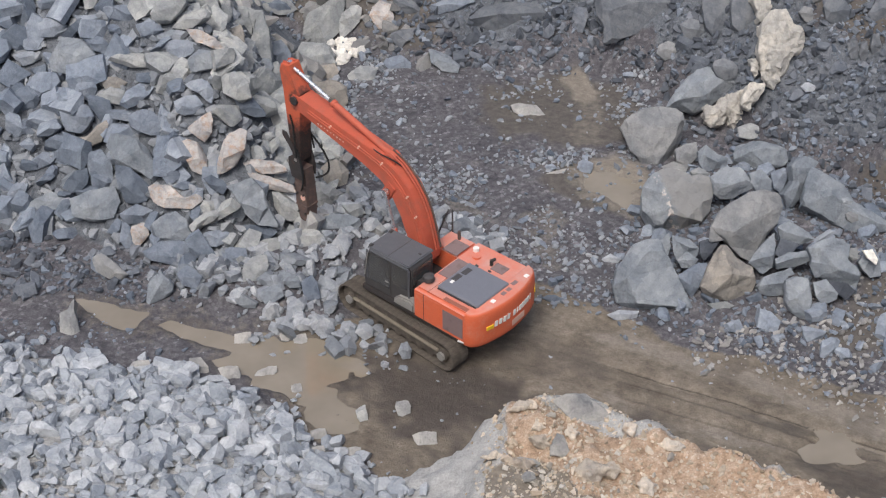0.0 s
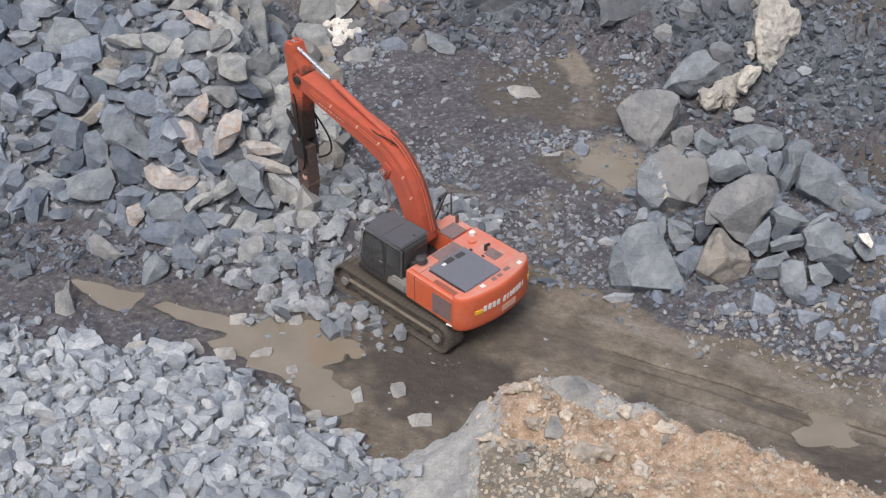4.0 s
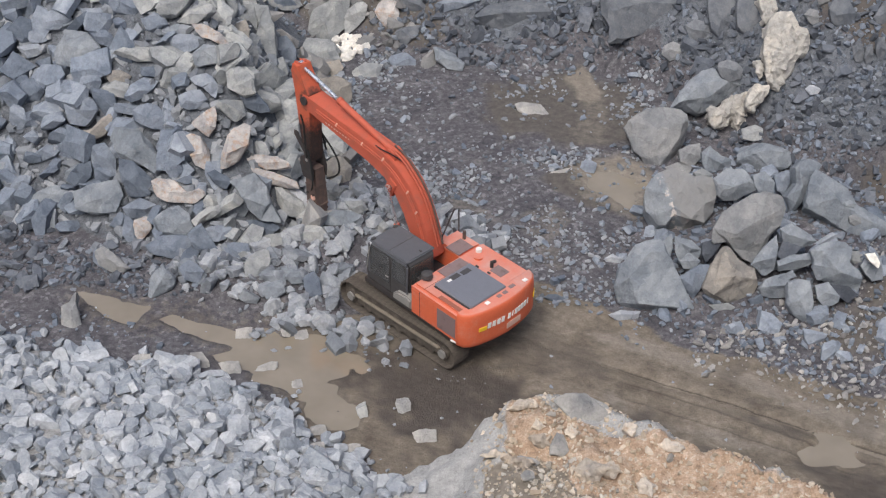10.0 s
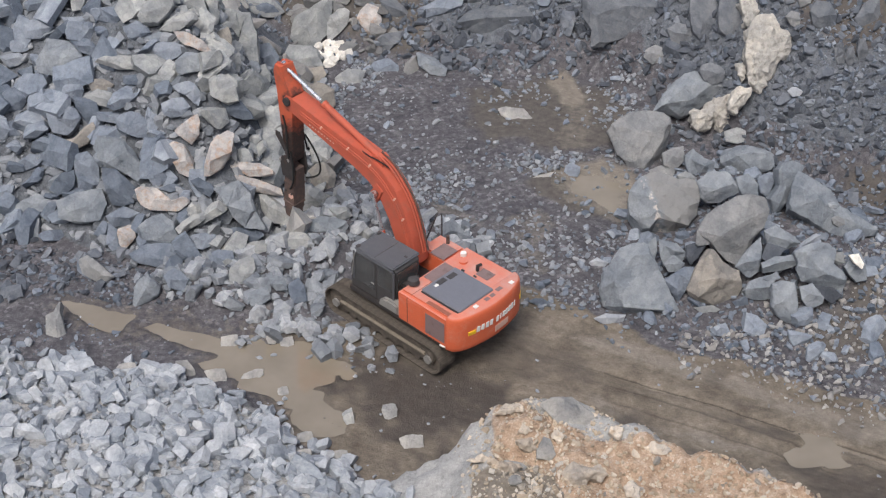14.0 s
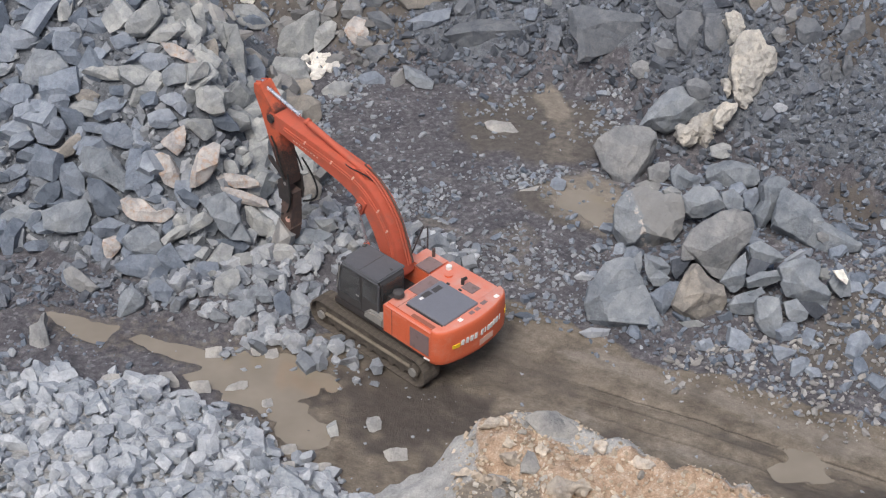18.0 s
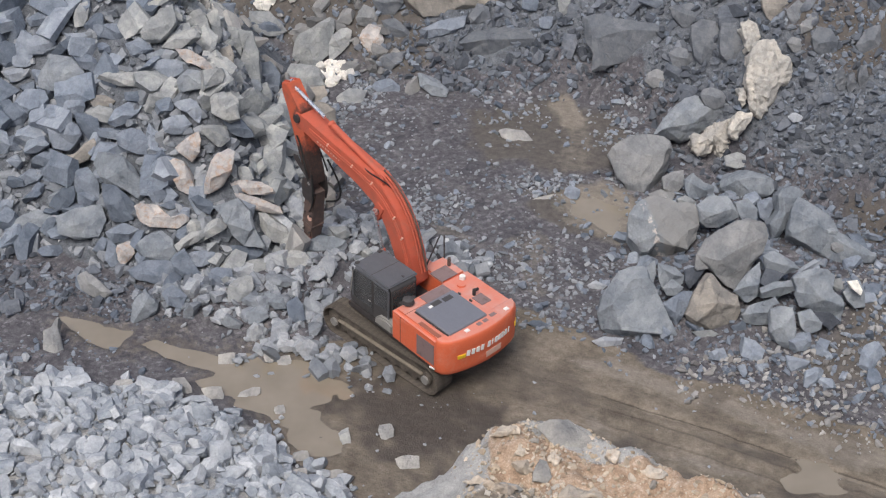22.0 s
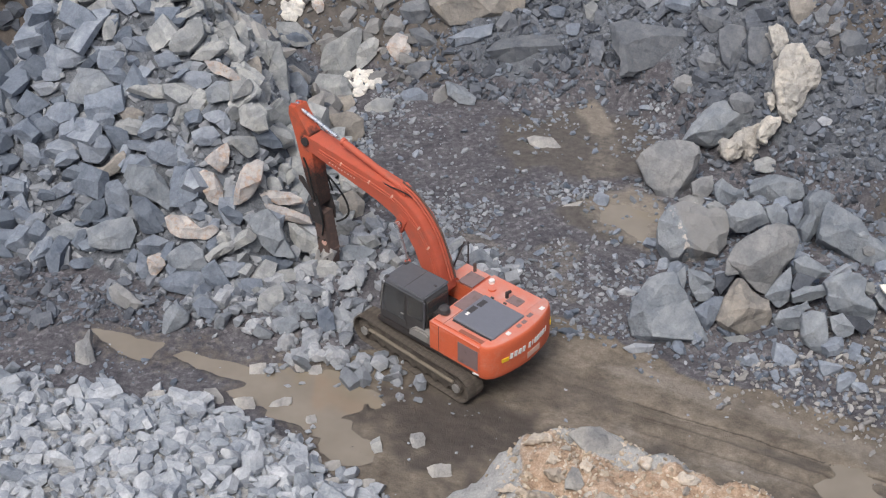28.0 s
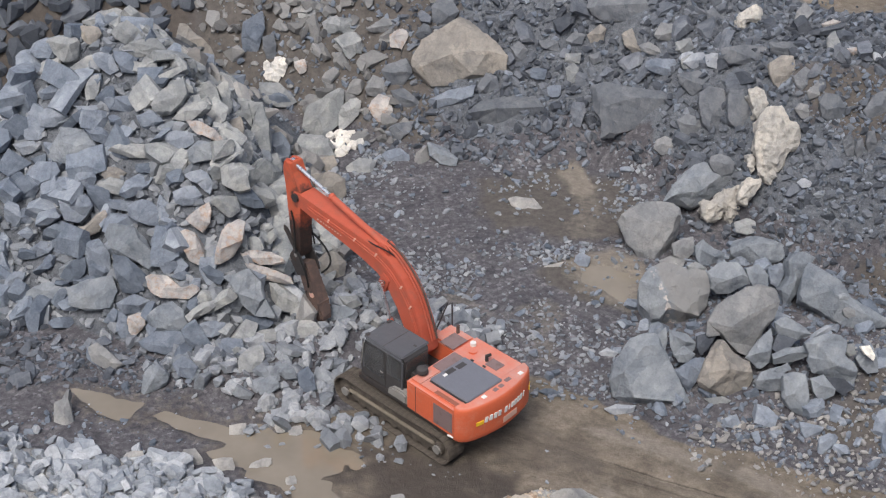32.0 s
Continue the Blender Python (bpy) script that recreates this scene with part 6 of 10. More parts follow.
crag("steel", (8.90, 6.49, 0.70), 50, ((-0.48, 0.21), (-0.20, 0.41), (0.15, 0.12), (0.47, -0.02), (0.43, -0.28, -0.10), (0.01, -0.40, -0.15), (-0.34, -0.40), (-0.46, -0.11)), (((-0.28, 0.06, 0.10), (0.13, -0.16, 0.10)),), 0.60, "blue-grey angular stone in the boulder field", 304, "boulders by the road", name="rock")
crag("drab", (7.75, 6.54, 0.30), 50, ((-0.44, 0.03), (-0.04, 0.20), (0.45, 0.05), (0.37, -0.12, -0.10), (-0.17, -0.19, -0.10)), (), 0.40, "drab grey slab wedged between boulders", 305, "boulders by the road", name="rock")
crag("grey", (8.34, 5.41, 0.81), 50, ((-0.32, 0.09), (-0.04, 0.23), (0.31, 0.02), (0.20, -0.22, -0.10), (-0.15, -0.18, -0.10)), (((-0.03, 0.01, 0.06),),), 0.50, "grey angular stone wedged between boulders", 306, "boulders by the road", name="rock")
crag("steel", (10.53, 6.91, 0.50), 50, ((-0.91, 0.07), (-0.76, 0.36), (-0.21, 0.49), (0.42, 0.36), (0.80, 0.18), (0.90, -0.19), (0.70, -0.39, -0.10), (0.19, -0.47, -0.25), (-0.44, -0.41, -0.30), (-0.87, -0.25, -0.20)), (((-0.89, -0.14, 0.08), (-0.34, 0.09, 0.16), (0.08, 0.20, 0.14), (0.16, -0.37, 0.05)), ((0.08, 0.20, 0.14), (0.71, 0.13, 0.08)),), 0.80, "long grey block with a dark underside in the boulder field", 307, "boulders by the road", name="boulder")
crag("blue", (10.37, 8.34, 0.41), 50, ((-0.45, -0.08), (-0.13, 0.22), (0.27, 0.24), (0.45, -0.10), (0.13, -0.23, -0.10), (-0.28, -0.20, -0.10)), (((-0.20, 0.01, 0.06), (0.23, 0.01, 0.06)),), 0.40, "blue-grey stone at the foot of the vein", 308, "boulders by the road", name="rock")
crag("steel", (9.84, 3.80, 1.59), 50, ((-0.34, 0.29), (0.04, 0.41), (0.34, 0.07), (0.30, -0.35, -0.10), (-0.02, -0.40, -0.10), (-0.22, -0.12)), (((-0.02, 0.11, 0.10),),), 0.50, "blue-grey angular stone in the boulder field", 309, "boulders by the road", name="rock")
crag("blue", (10.62, 4.40, 1.25), 50, ((-0.32, 0.23), (0.06, 0.40), (0.33, 0.33), (0.08, -0.17), (0.00, -0.39, -0.10), (-0.23, -0.26)), (((-0.03, 0.12, 0.08),),), 0.50, "broken blue-grey stone beside the great slab", 310, "boulders by the road", name="rock")
crag("drab", (8.97, 1.27, 1.90), 50, ((-1.01, -0.04), (-0.72, 0.46), (-0.31, 0.70), (0.10, 0.93), (0.46, 1.02), (0.99, 0.89), (1.05, 0.53), (0.92, 0.06, -0.10), (0.64, -0.34, -0.20), (0.33, -0.74, -0.30), (0.13, -1.00, -0.30), (-0.12, -0.90, -0.25), (-0.45, -0.60, -0.10), (-0.62, -0.42, -0.15), (-1.04, -0.49, -0.10)), (((0.53, 0.96, 0.12), (0.27, 0.19, 0.30), (-0.41, -0.22, 0.22), (-0.60, -0.40, 0.02)), ((0.27, 0.19, 0.30), (0.53, -0.27)),), 1.50, "large drab grey block with a pointed foot in the boulder field", 311, "boulders by the road", name="boulder")
crag("steel", (12.26, 2.80, 1.67), 42, ((-1.26, 0.56), (-1.16, 0.82), (-1.02, 1.01), (-0.58, 0.76), (-0.10, 0.42), (0.03, 0.18), (0.18, -0.08), (0.41, -0.24), (0.83, -0.50), (1.34, -0.83), (1.15, -0.96, -0.10), (0.67, -0.98, -0.12), (0.16, -0.98, -0.15), (-0.15, -0.87, -0.20), (-0.76, -0.47, -0.15), (-1.39, -0.11, -0.05)), (((-1.03, 0.45, 0.14), (-0.50, 0.06, 0.22), (0.16, -0.43, 0.16), (0.83, -0.78, 0.06)), ((-0.99, 0.55, 0.12), (-0.56, 0.51, 0.16), (-0.17, 0.37, 0.04)),), 1.50, "large slab-like blue-grey boulder strewn with stone chips", 560, "boulders by the road", name="boulder")
crag("steel", (11.04, 3.61, 1.67), 55, ((-0.55, -0.32), (-0.25, 0.08), (-0.30, 0.55), (-0.12, 0.79), (0.11, 0.83), (0.54, 0.64), (0.34, 0.44, 0.05), (0.12, 0.10, 0.02), (0.08, -0.24, -0.10), (0.08, -0.63, -0.20), (-0.15, -0.75, -0.25), (-0.40, -0.83, -0.25)), (((-0.18, 0.47, 0.14), (-0.12, -0.03, 0.20), (-0.29, -0.51, 0.06)),), 1.50, "blue-grey broken boulder leaning on a larger slab", 561, "boulders by the road", name="boulder")
crag("drab", (11.94, 1.22, 2.17), 45, ((-0.18, 0.10), (-0.03, 0.17), (0.16, 0.07), (0.18, -0.10), (0.00, -0.16, -0.04), (-0.15, -0.07)), (((-0.02, 0.00, 0.05),),), 0.25, "drab grey stone chip lying on the slab", 563, "boulders by the road", name="stone")
crag("steel", (11.94, 1.95, 2.22), 45, ((-0.17, 0.05), (0.01, 0.11), (0.17, -0.01), (0.11, -0.10, -0.03), (-0.13, -0.06)), (((-0.02, 0.00, 0.04),),), 0.20, "blue-grey stone chip lying on the slab", 564, "boulders by the road", name="stone")
crag("drab", (-10.14, -0.78, 0.23), 55, ((-0.30, 0.27), (-0.08, 0.40), (0.05, 0.67), (0.14, 0.66), (0.11, 0.37), (0.21, -0.01), (0.30, -0.45), (0.01, -0.68, -0.10), (-0.32, -0.61, -0.10)), (((0.00, 0.12, 0.08), (0.03, -0.38, 0.06)),), 0.40, "tall drab grey slab standing at the pool's edge", 565, "stones on the floor", name="rock")
crag("steel", (-7.81, 0.61, 0.34), 50, ((-0.35, 0.29), (-0.06, 0.42), (0.02, 0.60), (0.10, 0.39), (0.41, 0.18), (0.35, -0.19, -0.10), (0.00, -0.36, -0.10), (-0.43, -0.60, -0.10), (-0.36, -0.13)), (((0.13, 0.26, 0.12), (-0.03, -0.02, 0.14), (-0.30, -0.46, 0.02)),), 0.60, "pale-edged blue-grey pointed block before the pile", 566, "rocks on the pile", name="rock")
crag("drab", (-9.42, 1.59, 0.35), 50, ((-0.55, 0.29), (-0.24, 0.42), (0.06, 0.23), (0.32, -0.02), (0.56, -0.23), (0.28, -0.43, -0.10), (-0.05, -0.33, -0.10), (-0.40, -0.17, -0.08)), (((-0.25, 0.15, 0.10), (0.25, -0.14, 0.12)),), 0.60, "drab grey angular block before the pile", 567, "rocks on the pile", name="rock")
crag("steel", (-6.94, 0.97, 0.48), 50, ((-0.42, 0.25), (-0.26, 0.38), (-0.06, 0.34), (0.17, 0.13), (0.42, -0.13), (0.16, -0.38, -0.10), (-0.13, -0.23, -0.10), (-0.35, -0.07)), (((-0.13, 0.15, 0.12), (0.13, -0.14, 0.10)),), 0.60, "blue-grey angular block before the pile", 568, "rocks on the pile", name="rock")
crag("steel", (6.28, 0.31, 0.88), 50, ((-1.17, -0.34), (-1.04, 0.17), (-0.76, 0.57), (-0.55, 0.87), (-0.27, 1.00), (0.26, 1.06), (0.38, 0.65), (0.59, 0.24), (0.77, -0.16), (0.98, -0.57), (1.18, -1.01, -0.10), (0.87, -1.05, -0.30), (0.38, -1.02, -0.45), (-0.27, -1.06, -0.45), (-0.69, -0.97, -0.30), (-1.02, -0.79, -0.25)), (((-0.56, 0.84, 0.05), (-0.75, -0.08, 0.24), (-0.48, -0.81, 0.20)), ((-0.48, -0.81, 0.20), (0.28, -0.88, 0.25), (0.98, -0.94, 0.06)), ((-0.56, 0.84, 0.05), (-0.18, 0.64, 0.20), (0.28, 0.69, 0.12)),), 1.50, "large smooth blue-grey block at the edge of the road", 313, "boulders by the road", name="boulder")
crag("tan", (8.42, 0.10, 1.10), 50, ((-0.84, -0.39), (-0.66, 0.12), (-0.44, 0.56), (-0.25, 0.82), (-0.06, 0.77), (0.15, 0.51), (0.38, 0.27), (0.68, 0.15), (0.84, -0.12, -0.10), (0.66, -0.52, -0.25), (0.36, -0.72, -0.35), (-0.05, -0.80, -0.35), (-0.51, -0.69, -0.30), (-0.76, -0.55, -0.20)), (((-0.26, 0.72, 0.15), (-0.49, -0.13, 0.22), (-0.54, -0.58, 0.08)), ((-0.26, 0.72, 0.15), (0.04, -0.05, 0.26), (0.54, -0.13, 0.12)),), 1.20, "large tan weathered block at the edge of the road", 314, "boulders by the road", name="boulder")
crag("steel", (6.79, 1.75, 0.84), 50, ((-0.16, 0.11), (0.14, 0.36), (0.17, -0.03), (0.08, -0.36), (-0.03, -0.13)), (), 0.40, "narrow blue-grey stone wedged between boulders", 315, "boulders by the road", name="rock")
crag("steel", (7.32, 1.21, 1.10), 50, ((-0.39, 0.41), (0.11, 0.28), (0.40, 0.00), (0.26, -0.34, -0.10), (0.00, -0.12, -0.05), (-0.24, -0.40, -0.10), (-0.37, -0.08)), (((-0.24, 0.21, 0.06), (0.07, 0.05, 0.10)),), 0.60, "blue-grey angular stone in the boulder field", 316, "boulders by the road", name="rock")
crag("steel", (7.33, 0.83, 1.00), 50, ((-0.30, -0.01), (-0.02, 0.25), (0.30, 0.01), (0.12, -0.25, -0.10), (-0.17, -0.22, -0.10)), (((-0.04, -0.01, 0.06),),), 0.35, "small blue-grey stone in the boulder field", 317, "boulders by the road", name="rock")
crag("blue", (7.43, 0.22, 0.72), 50, ((-0.47, 0.15), (0.15, 0.50), (0.47, 0.50), (0.35, 0.02), (0.19, -0.17, -0.10), (-0.02, -0.50, -0.25), (-0.28, -0.23, -0.20)), (((-0.02, 0.31, 0.06), (-0.09, -0.14, 0.05)),), 0.60, "blue-grey pointed stone beside the tan boulder", 318, "boulders by the road", name="rock")
crag("dark", (7.96, 1.01, 1.21), 50, ((-0.28, 0.25), (0.00, 0.33), (0.29, 0.25), (0.06, -0.08), (-0.15, -0.33, -0.10), (-0.28, -0.09)), (((-0.09, 0.11, 0.05),),), 0.50, "dark slate-grey stone in the boulder field", 319, "boulders by the road", name="rock")
crag("steel", (9.37, 0.50, 1.45), 50, ((-0.41, -0.25), (-0.06, 0.23), (0.33, 0.60), (0.40, 0.07), (0.30, -0.40, -0.15), (-0.04, -0.59, -0.20), (-0.21, -0.40, -0.10)), (((-0.13, -0.13, 0.14), (0.24, -0.06, 0.12)),), 0.70, "pointed blue-grey block in the boulder field", 320, "boulders by the road", name="boulder")
crag("steel", (10.37, 0.99, 1.78), 50, ((-0.54, 0.20), (-0.21, 0.36), (0.35, 0.02), (0.54, -0.16), (0.28, -0.26, -0.10), (0.00, -0.36, -0.15), (-0.44, -0.15, -0.10)), (((-0.37, 0.05, 0.10), (0.27, -0.13, 0.10)),), 0.60, "blue-grey angular block in the boulder field", 321, "boulders by the road", name="rock")
crag("dark", (10.07, 0.70, 1.49), 50, ((-0.35, -0.16), (-0.17, 0.27), (0.36, 0.11), (0.19, -0.12), (-0.18, -0.28)), (), 0.50, "dark slate-grey stone in the boulder field", 322, "boulders by the road", name="rock")
crag("steel", (10.21, 0.31, 1.37), 50, ((-0.54, 0.03), (-0.13, 0.20), (0.39, 0.26), (0.54, -0.01), (0.09, -0.19, -0.15), (-0.44, -0.25, -0.20)), (((-0.50, -0.11, 0.10), (0.00, 0.05, 0.12), (0.47, 0.08, 0.06)),), 0.60, "blue-grey slab in the boulder field", 323, "boulders by the road", name="rock")
crag("pale", (11.05, 0.68, 1.91), 50, ((-0.33, -0.12), (0.18, 0.21), (0.34, 0.07), (-0.12, -0.21, -0.10)), (((-0.25, -0.17, 0.04), (0.27, 0.13, 0.04)),), 0.25, "pale-edged grey slab in the boulder field", 324, "boulders by the road", name="rock")
crag("steel", (11.22, -0.23, 1.55), 50, ((-0.75, 0.56), (-0.22, 0.80), (0.26, 0.76), (0.47, 0.59), (0.37, 0.19), (0.63, -0.04), (0.80, -0.30), (0.68, -0.79, -0.35), (0.55, -0.54, -0.30), (0.07, -0.48, -0.30), (-0.34, -0.32, -0.25), (-0.77, -0.27, -0.25), (-0.60, 0.20, -0.10)), (((-0.64, -0.07, 0.05), (-0.04, -0.05, 0.16), (0.65, -0.28, 0.06)), ((-0.36, 0.55, 0.10), (-0.04, -0.05, 0.16)),), 1.00, "broad blue-grey block in the boulder field", 325, "boulders by the road", name="boulder")
crag("grey", (11.79, 0.12, 1.69), 50, ((-0.15, 0.15), (0.12, 0.20), (0.15, -0.13), (0.00, -0.19, -0.10), (-0.15, -0.05)), (), 0.30, "small grey stone in the boulder field", 326, "boulders by the road", name="stone")
crag("steel", (12.28, 0.02, 1.42), 50, ((-0.32, 0.06), (-0.09, 0.35), (0.17, 0.38), (0.29, 0.09), (0.36, -0.33, -0.15), (0.05, -0.38, -0.15), (-0.19, -0.19)), (((-0.05, 0.06, 0.08),),), 0.60, "blue-grey stone in the boulder field", 327, "boulders by the road", name="rock")
crag("white", (12.19, -0.18, 1.83), 50, ((-0.21, 0.18), (0.06, 0.21), (0.21, -0.08), (0.17, -0.22, -0.06), (-0.08, -0.04)), (), 0.30, "small white stone on the boulders", 328, "boulders by the road", name="stone")
crag("steel", (9.60, -0.16, 0.90), 50, ((-0.44, -0.08), (-0.26, 0.19), (0.30, 0.37), (0.44, 0.18), (0.42, -0.33, -0.15), (-0.07, -0.36, -0.20), (-0.36, -0.27, -0.15)), (((-0.39, -0.05, 0.08), (0.31, 0.01, 0.10)),), 0.70, "blue-grey block at the edge of the road", 329, "boulders by the road", name="boulder")
crag("steel", (10.22, -0.86, 0.90), 50, ((-0.38, 0.53), (-0.12, 0.63), (0.40, 0.58), (0.36, 0.08), (0.29, -0.47, -0.10), (0.15, -0.63, -0.20), (-0.26, -0.33, -0.15), (-0.39, -0.08)), (((-0.30, 0.45, 0.06), (-0.01, 0.07, 0.14), (0.20, -0.43, 0.04)),), 0.80, "tall flat-faced blue-grey block at the edge of the road", 330, "boulders by the road", name="boulder")
crag("steel", (10.93, -0.76, 1.06), 50, ((-0.34, 0.26), (0.03, 0.37), (0.35, -0.04), (0.33, -0.21, -0.10), (-0.03, -0.38, -0.15), (-0.27, -0.11)), (((-0.08, 0.07, 0.08),),), 0.50, "blue-grey angular stone at the edge of the road", 331, "boulders by the road", name="rock")
crag("dark", (11.38, -0.69, 1.07), 50, ((-0.41, 0.27), (0.14, 0.19), (0.42, -0.04), (0.16, -0.28, -0.10), (-0.09, -0.12)), (), 0.40, "dark slate-grey stone at the edge of the road", 332, "boulders by the road", name="rock")
crag("steel", (9.95, -0.05, 1.19), 50, ((-0.26, -0.06), (0.12, 0.15), (0.26, -0.04), (-0.06, -0.15, -0.06)), (), 0.35, "small blue-grey slab in the boulder field", 333, "boulders by the road", name="rock")
crag("blue", (9.10, -0.31, 0.51), 50, ((-0.24, 0.00), (0.18, 0.19), (0.24, -0.09, -0.08), (-0.09, -0.19, -0.10)), (((-0.02, 0.03, 0.04),),), 0.30, "small blue-grey stone at the edge of the road", 334, "boulders by the road", name="stone")
crag("grey", (8.14, -0.39, 0.25), 50, ((-0.39, 0.10), (0.20, 0.16), (0.39, 0.03), (0.02, -0.16, -0.10)), (), 0.30, "small grey slab at the edge of the road", 335, "boulders by the road", name="stone")
crag("pale", (5.40, -0.60, 0.12), 50, ((-0.47, 0.05), (-0.11, 0.18), (0.46, 0.15), (0.39, -0.04, -0.08), (-0.11, -0.17, -0.08)), (((-0.28, 0.05, 0.03), (0.36, 0.07, 0.03)),), 0.30, "pale grey slab at the edge of the road", 336, "boulders by the road", name="rock")
crag("pale", (5.30, 2.03, 0.14), 50, ((-0.29, -0.01), (-0.02, 0.16), (0.30, -0.01), (0.17, -0.16, -0.06), (-0.18, -0.12, -0.06)), (((-0.03, 0.04, 0.04),),), 0.30, "pale grey stone on the pit floor", 337, "stones on the floor", name="rock")
crag("cream", (11.38, 9.57, 2.82), 50, ((-0.70, 0.79), (-0.57, 1.01), (-0.35, 1.23), (-0.09, 1.33), (0.15, 1.33), (0.27, 1.12), (0.40, 0.83), (0.65, 0.77), (0.76, 0.61), (0.74, 0.24), (0.63, -0.02), (0.39, -0.13), (0.23, -0.45, -0.05), (0.09, -0.74, -0.10), (-0.09, -0.89, -0.10), (-0.16, -1.14, -0.12), (-0.27, -1.30, -0.15), (-0.47, -1.21, -0.15), (-0.53, -1.00, -0.10), (-0.66, -0.64), (-0.73, -0.31), (-0.74, -0.06), (-0.76, 0.24), (-0.68, 0.50)), (((-0.23, 0.95, 0.14), (-0.44, 0.20, 0.20), (-0.46, -0.52, 0.12), (-0.37, -1.05)), ((0.31, 0.49, 0.12), (0.08, -0.07, 0.16), (-0.12, -0.60, 0.04)),), 1.20, "rough cream-coloured quartz vein in the bank", 500, "vein outcrop", name="boulder")
crag("cream", (10.91, 11.18, 3.53), 50, ((-0.30, 0.37), (-0.04, 0.52), (0.22, 0.41), (0.31, 0.15), (0.25, -0.15), (0.10, -0.45), (-0.05, -0.53), (-0.08, -0.26), (-0.19, 0.00)), (((0.01, 0.09, 0.10), (0.03, -0.31, 0.06)),), 0.90, "rough cream-coloured quartz vein in the bank", 501, "vein outcrop", name="boulder")
crag("cream", (9.61, 9.00, 0.87), 50, ((-0.64, 0.04), (-0.54, 0.17), (-0.36, 0.15), (-0.19, 0.25), (-0.08, 0.42), (0.13, 0.51), (0.31, 0.56), (0.50, 0.60), (0.65, 0.66), (0.63, 0.34), (0.59, 0.08), (0.62, -0.14), (0.60, -0.32, -0.10), (0.44, -0.50, -0.15), (0.34, -0.64, -0.18), (0.23, -0.47, -0.10), (0.13, -0.23, -0.06), (0.06, -0.39, -0.10), (-0.12, -0.52, -0.12), (-0.42, -0.54, -0.12), (-0.55, -0.35, -0.10), (-0.64, -0.14)), (((-0.35, -0.12, 0.12), (0.05, 0.13, 0.18), (0.40, 0.33, 0.10)), ((0.36, -0.12, 0.12), (0.32, -0.41, 0.02)),), 1.20, "rough cream-coloured quartz vein in the bank", 502, "vein outcrop", name="boulder")
crag("cream", (10.46, 8.72, 1.61), 50, ((-0.38, -0.11), (-0.27, 0.11), (-0.16, 0.30), (-0.01, 0.44), (0.14, 0.39), (0.36, 0.41), (0.37, 0.22), (0.24, 0.04), (0.12, -0.14), (-0.03, -0.25), (-0.10, -0.41, -0.10), (-0.27, -0.43, -0.10), (-0.38, -0.33)), (((-0.22, -0.12, 0.10), (0.03, 0.17, 0.14)),), 1.10, "rough cream-coloured quartz vein in the bank", 503, "vein outcrop", name="boulder")
crag("cream", (10.57, 9.54, 2.14), 50, ((-0.11, 0.30), (0.04, 0.33), (0.11, 0.11), (0.09, -0.18), (0.02, -0.32, -0.10), (-0.07, -0.07)), (((-0.01, 0.06, 0.06),),), 0.80, "rough cream-coloured quartz vein in the bank", 504, "vein outcrop", name="rock")
crag("steel", (9.27, 9.73, 1.21), 50, ((-1.53, -0.53), (-1.34, -0.23), (-1.08, 0.11), (-0.77, 0.45), (-0.47, 0.67), (-0.14, 0.79), (0.16, 0.71), (0.69, 0.62), (1.10, 0.75), (1.38, 0.67), (1.52, 0.34), (1.41, 0.24, -0.10), (1.12, 0.03, -0.12), (0.71, -0.06, -0.15), (0.42, -0.16, -0.20), (0.13, -0.41, -0.30), (-0.15, -0.62, -0.40), (-0.52, -0.73, -0.45), (-1.04, -0.62, -0.40)), (((-1.12, -0.36, 0.12), (-0.48, 0.22, 0.26), (0.45, 0.34, 0.24), (1.22, 0.47, 0.10)), ((-0.48, 0.22, 0.26), (-0.24, -0.21, 0.12)),), 1.80, "large smooth grey outcrop beside the cream vein", 505, "vein outcrop", name="boulder")
crag("slate", (9.66, 9.79, 1.95), 50, ((-0.42, 0.11), (-0.34, 0.30), (-0.06, 0.37), (0.25, 0.28), (0.42, 0.04), (0.38, -0.25, -0.10), (0.05, -0.35, -0.15), (-0.25, -0.21, -0.10)), (((-0.17, 0.09, 0.10), (0.15, -0.02, 0.12)),), 0.90, "rounded slate-grey lump on the outcrop by the vein", 506, "vein outcrop", name="rock")
crag("slate", (9.70, 12.31, 2.66), 50, ((-0.48, 0.61), (-0.10, 0.81), (0.44, 0.69), (0.49, 0.15), (0.45, -0.39), (0.29, -0.60, -0.08), (-0.13, -0.79, -0.12), (-0.37, -0.49, -0.05), (-0.49, -0.04)), (((-0.27, 0.32, 0.10), (-0.09, -0.16, 0.14), (-0.15, -0.62, 0.02)),), 1.10, "large slate-grey slab in the bank beside the vein", 507, "vein outcrop", name="boulder")
crag("slate", (10.49, 11.65, 2.93), 50, ((-0.41, 0.76), (0.27, 0.73), (0.36, 0.31), (0.45, -0.11), (0.39, -0.45), (0.32, -0.74, -0.10), (-0.02, -0.62, -0.10), (-0.40, -0.48, -0.08), (-0.45, 0.14)), (((-0.24, 0.40, 0.10), (0.01, -0.06, 0.13), (0.07, -0.53, 0.02)),), 1.10, "slate-grey slab of the bank beside the vein", 508, "vein outcrop", name="boulder")
crag("drab", (12.21, 10.35, 3.64), 60, ((-0.25, 0.08), (-0.07, 0.28), (0.17, 0.22), (0.25, -0.03), (0.19, -0.28, -0.10), (-0.04, -0.21, -0.06)), (((-0.05, 0.04, 0.08),),), 0.60, "drab grey stone in the dark bank", 509, "rocks on the bank", name="rock")
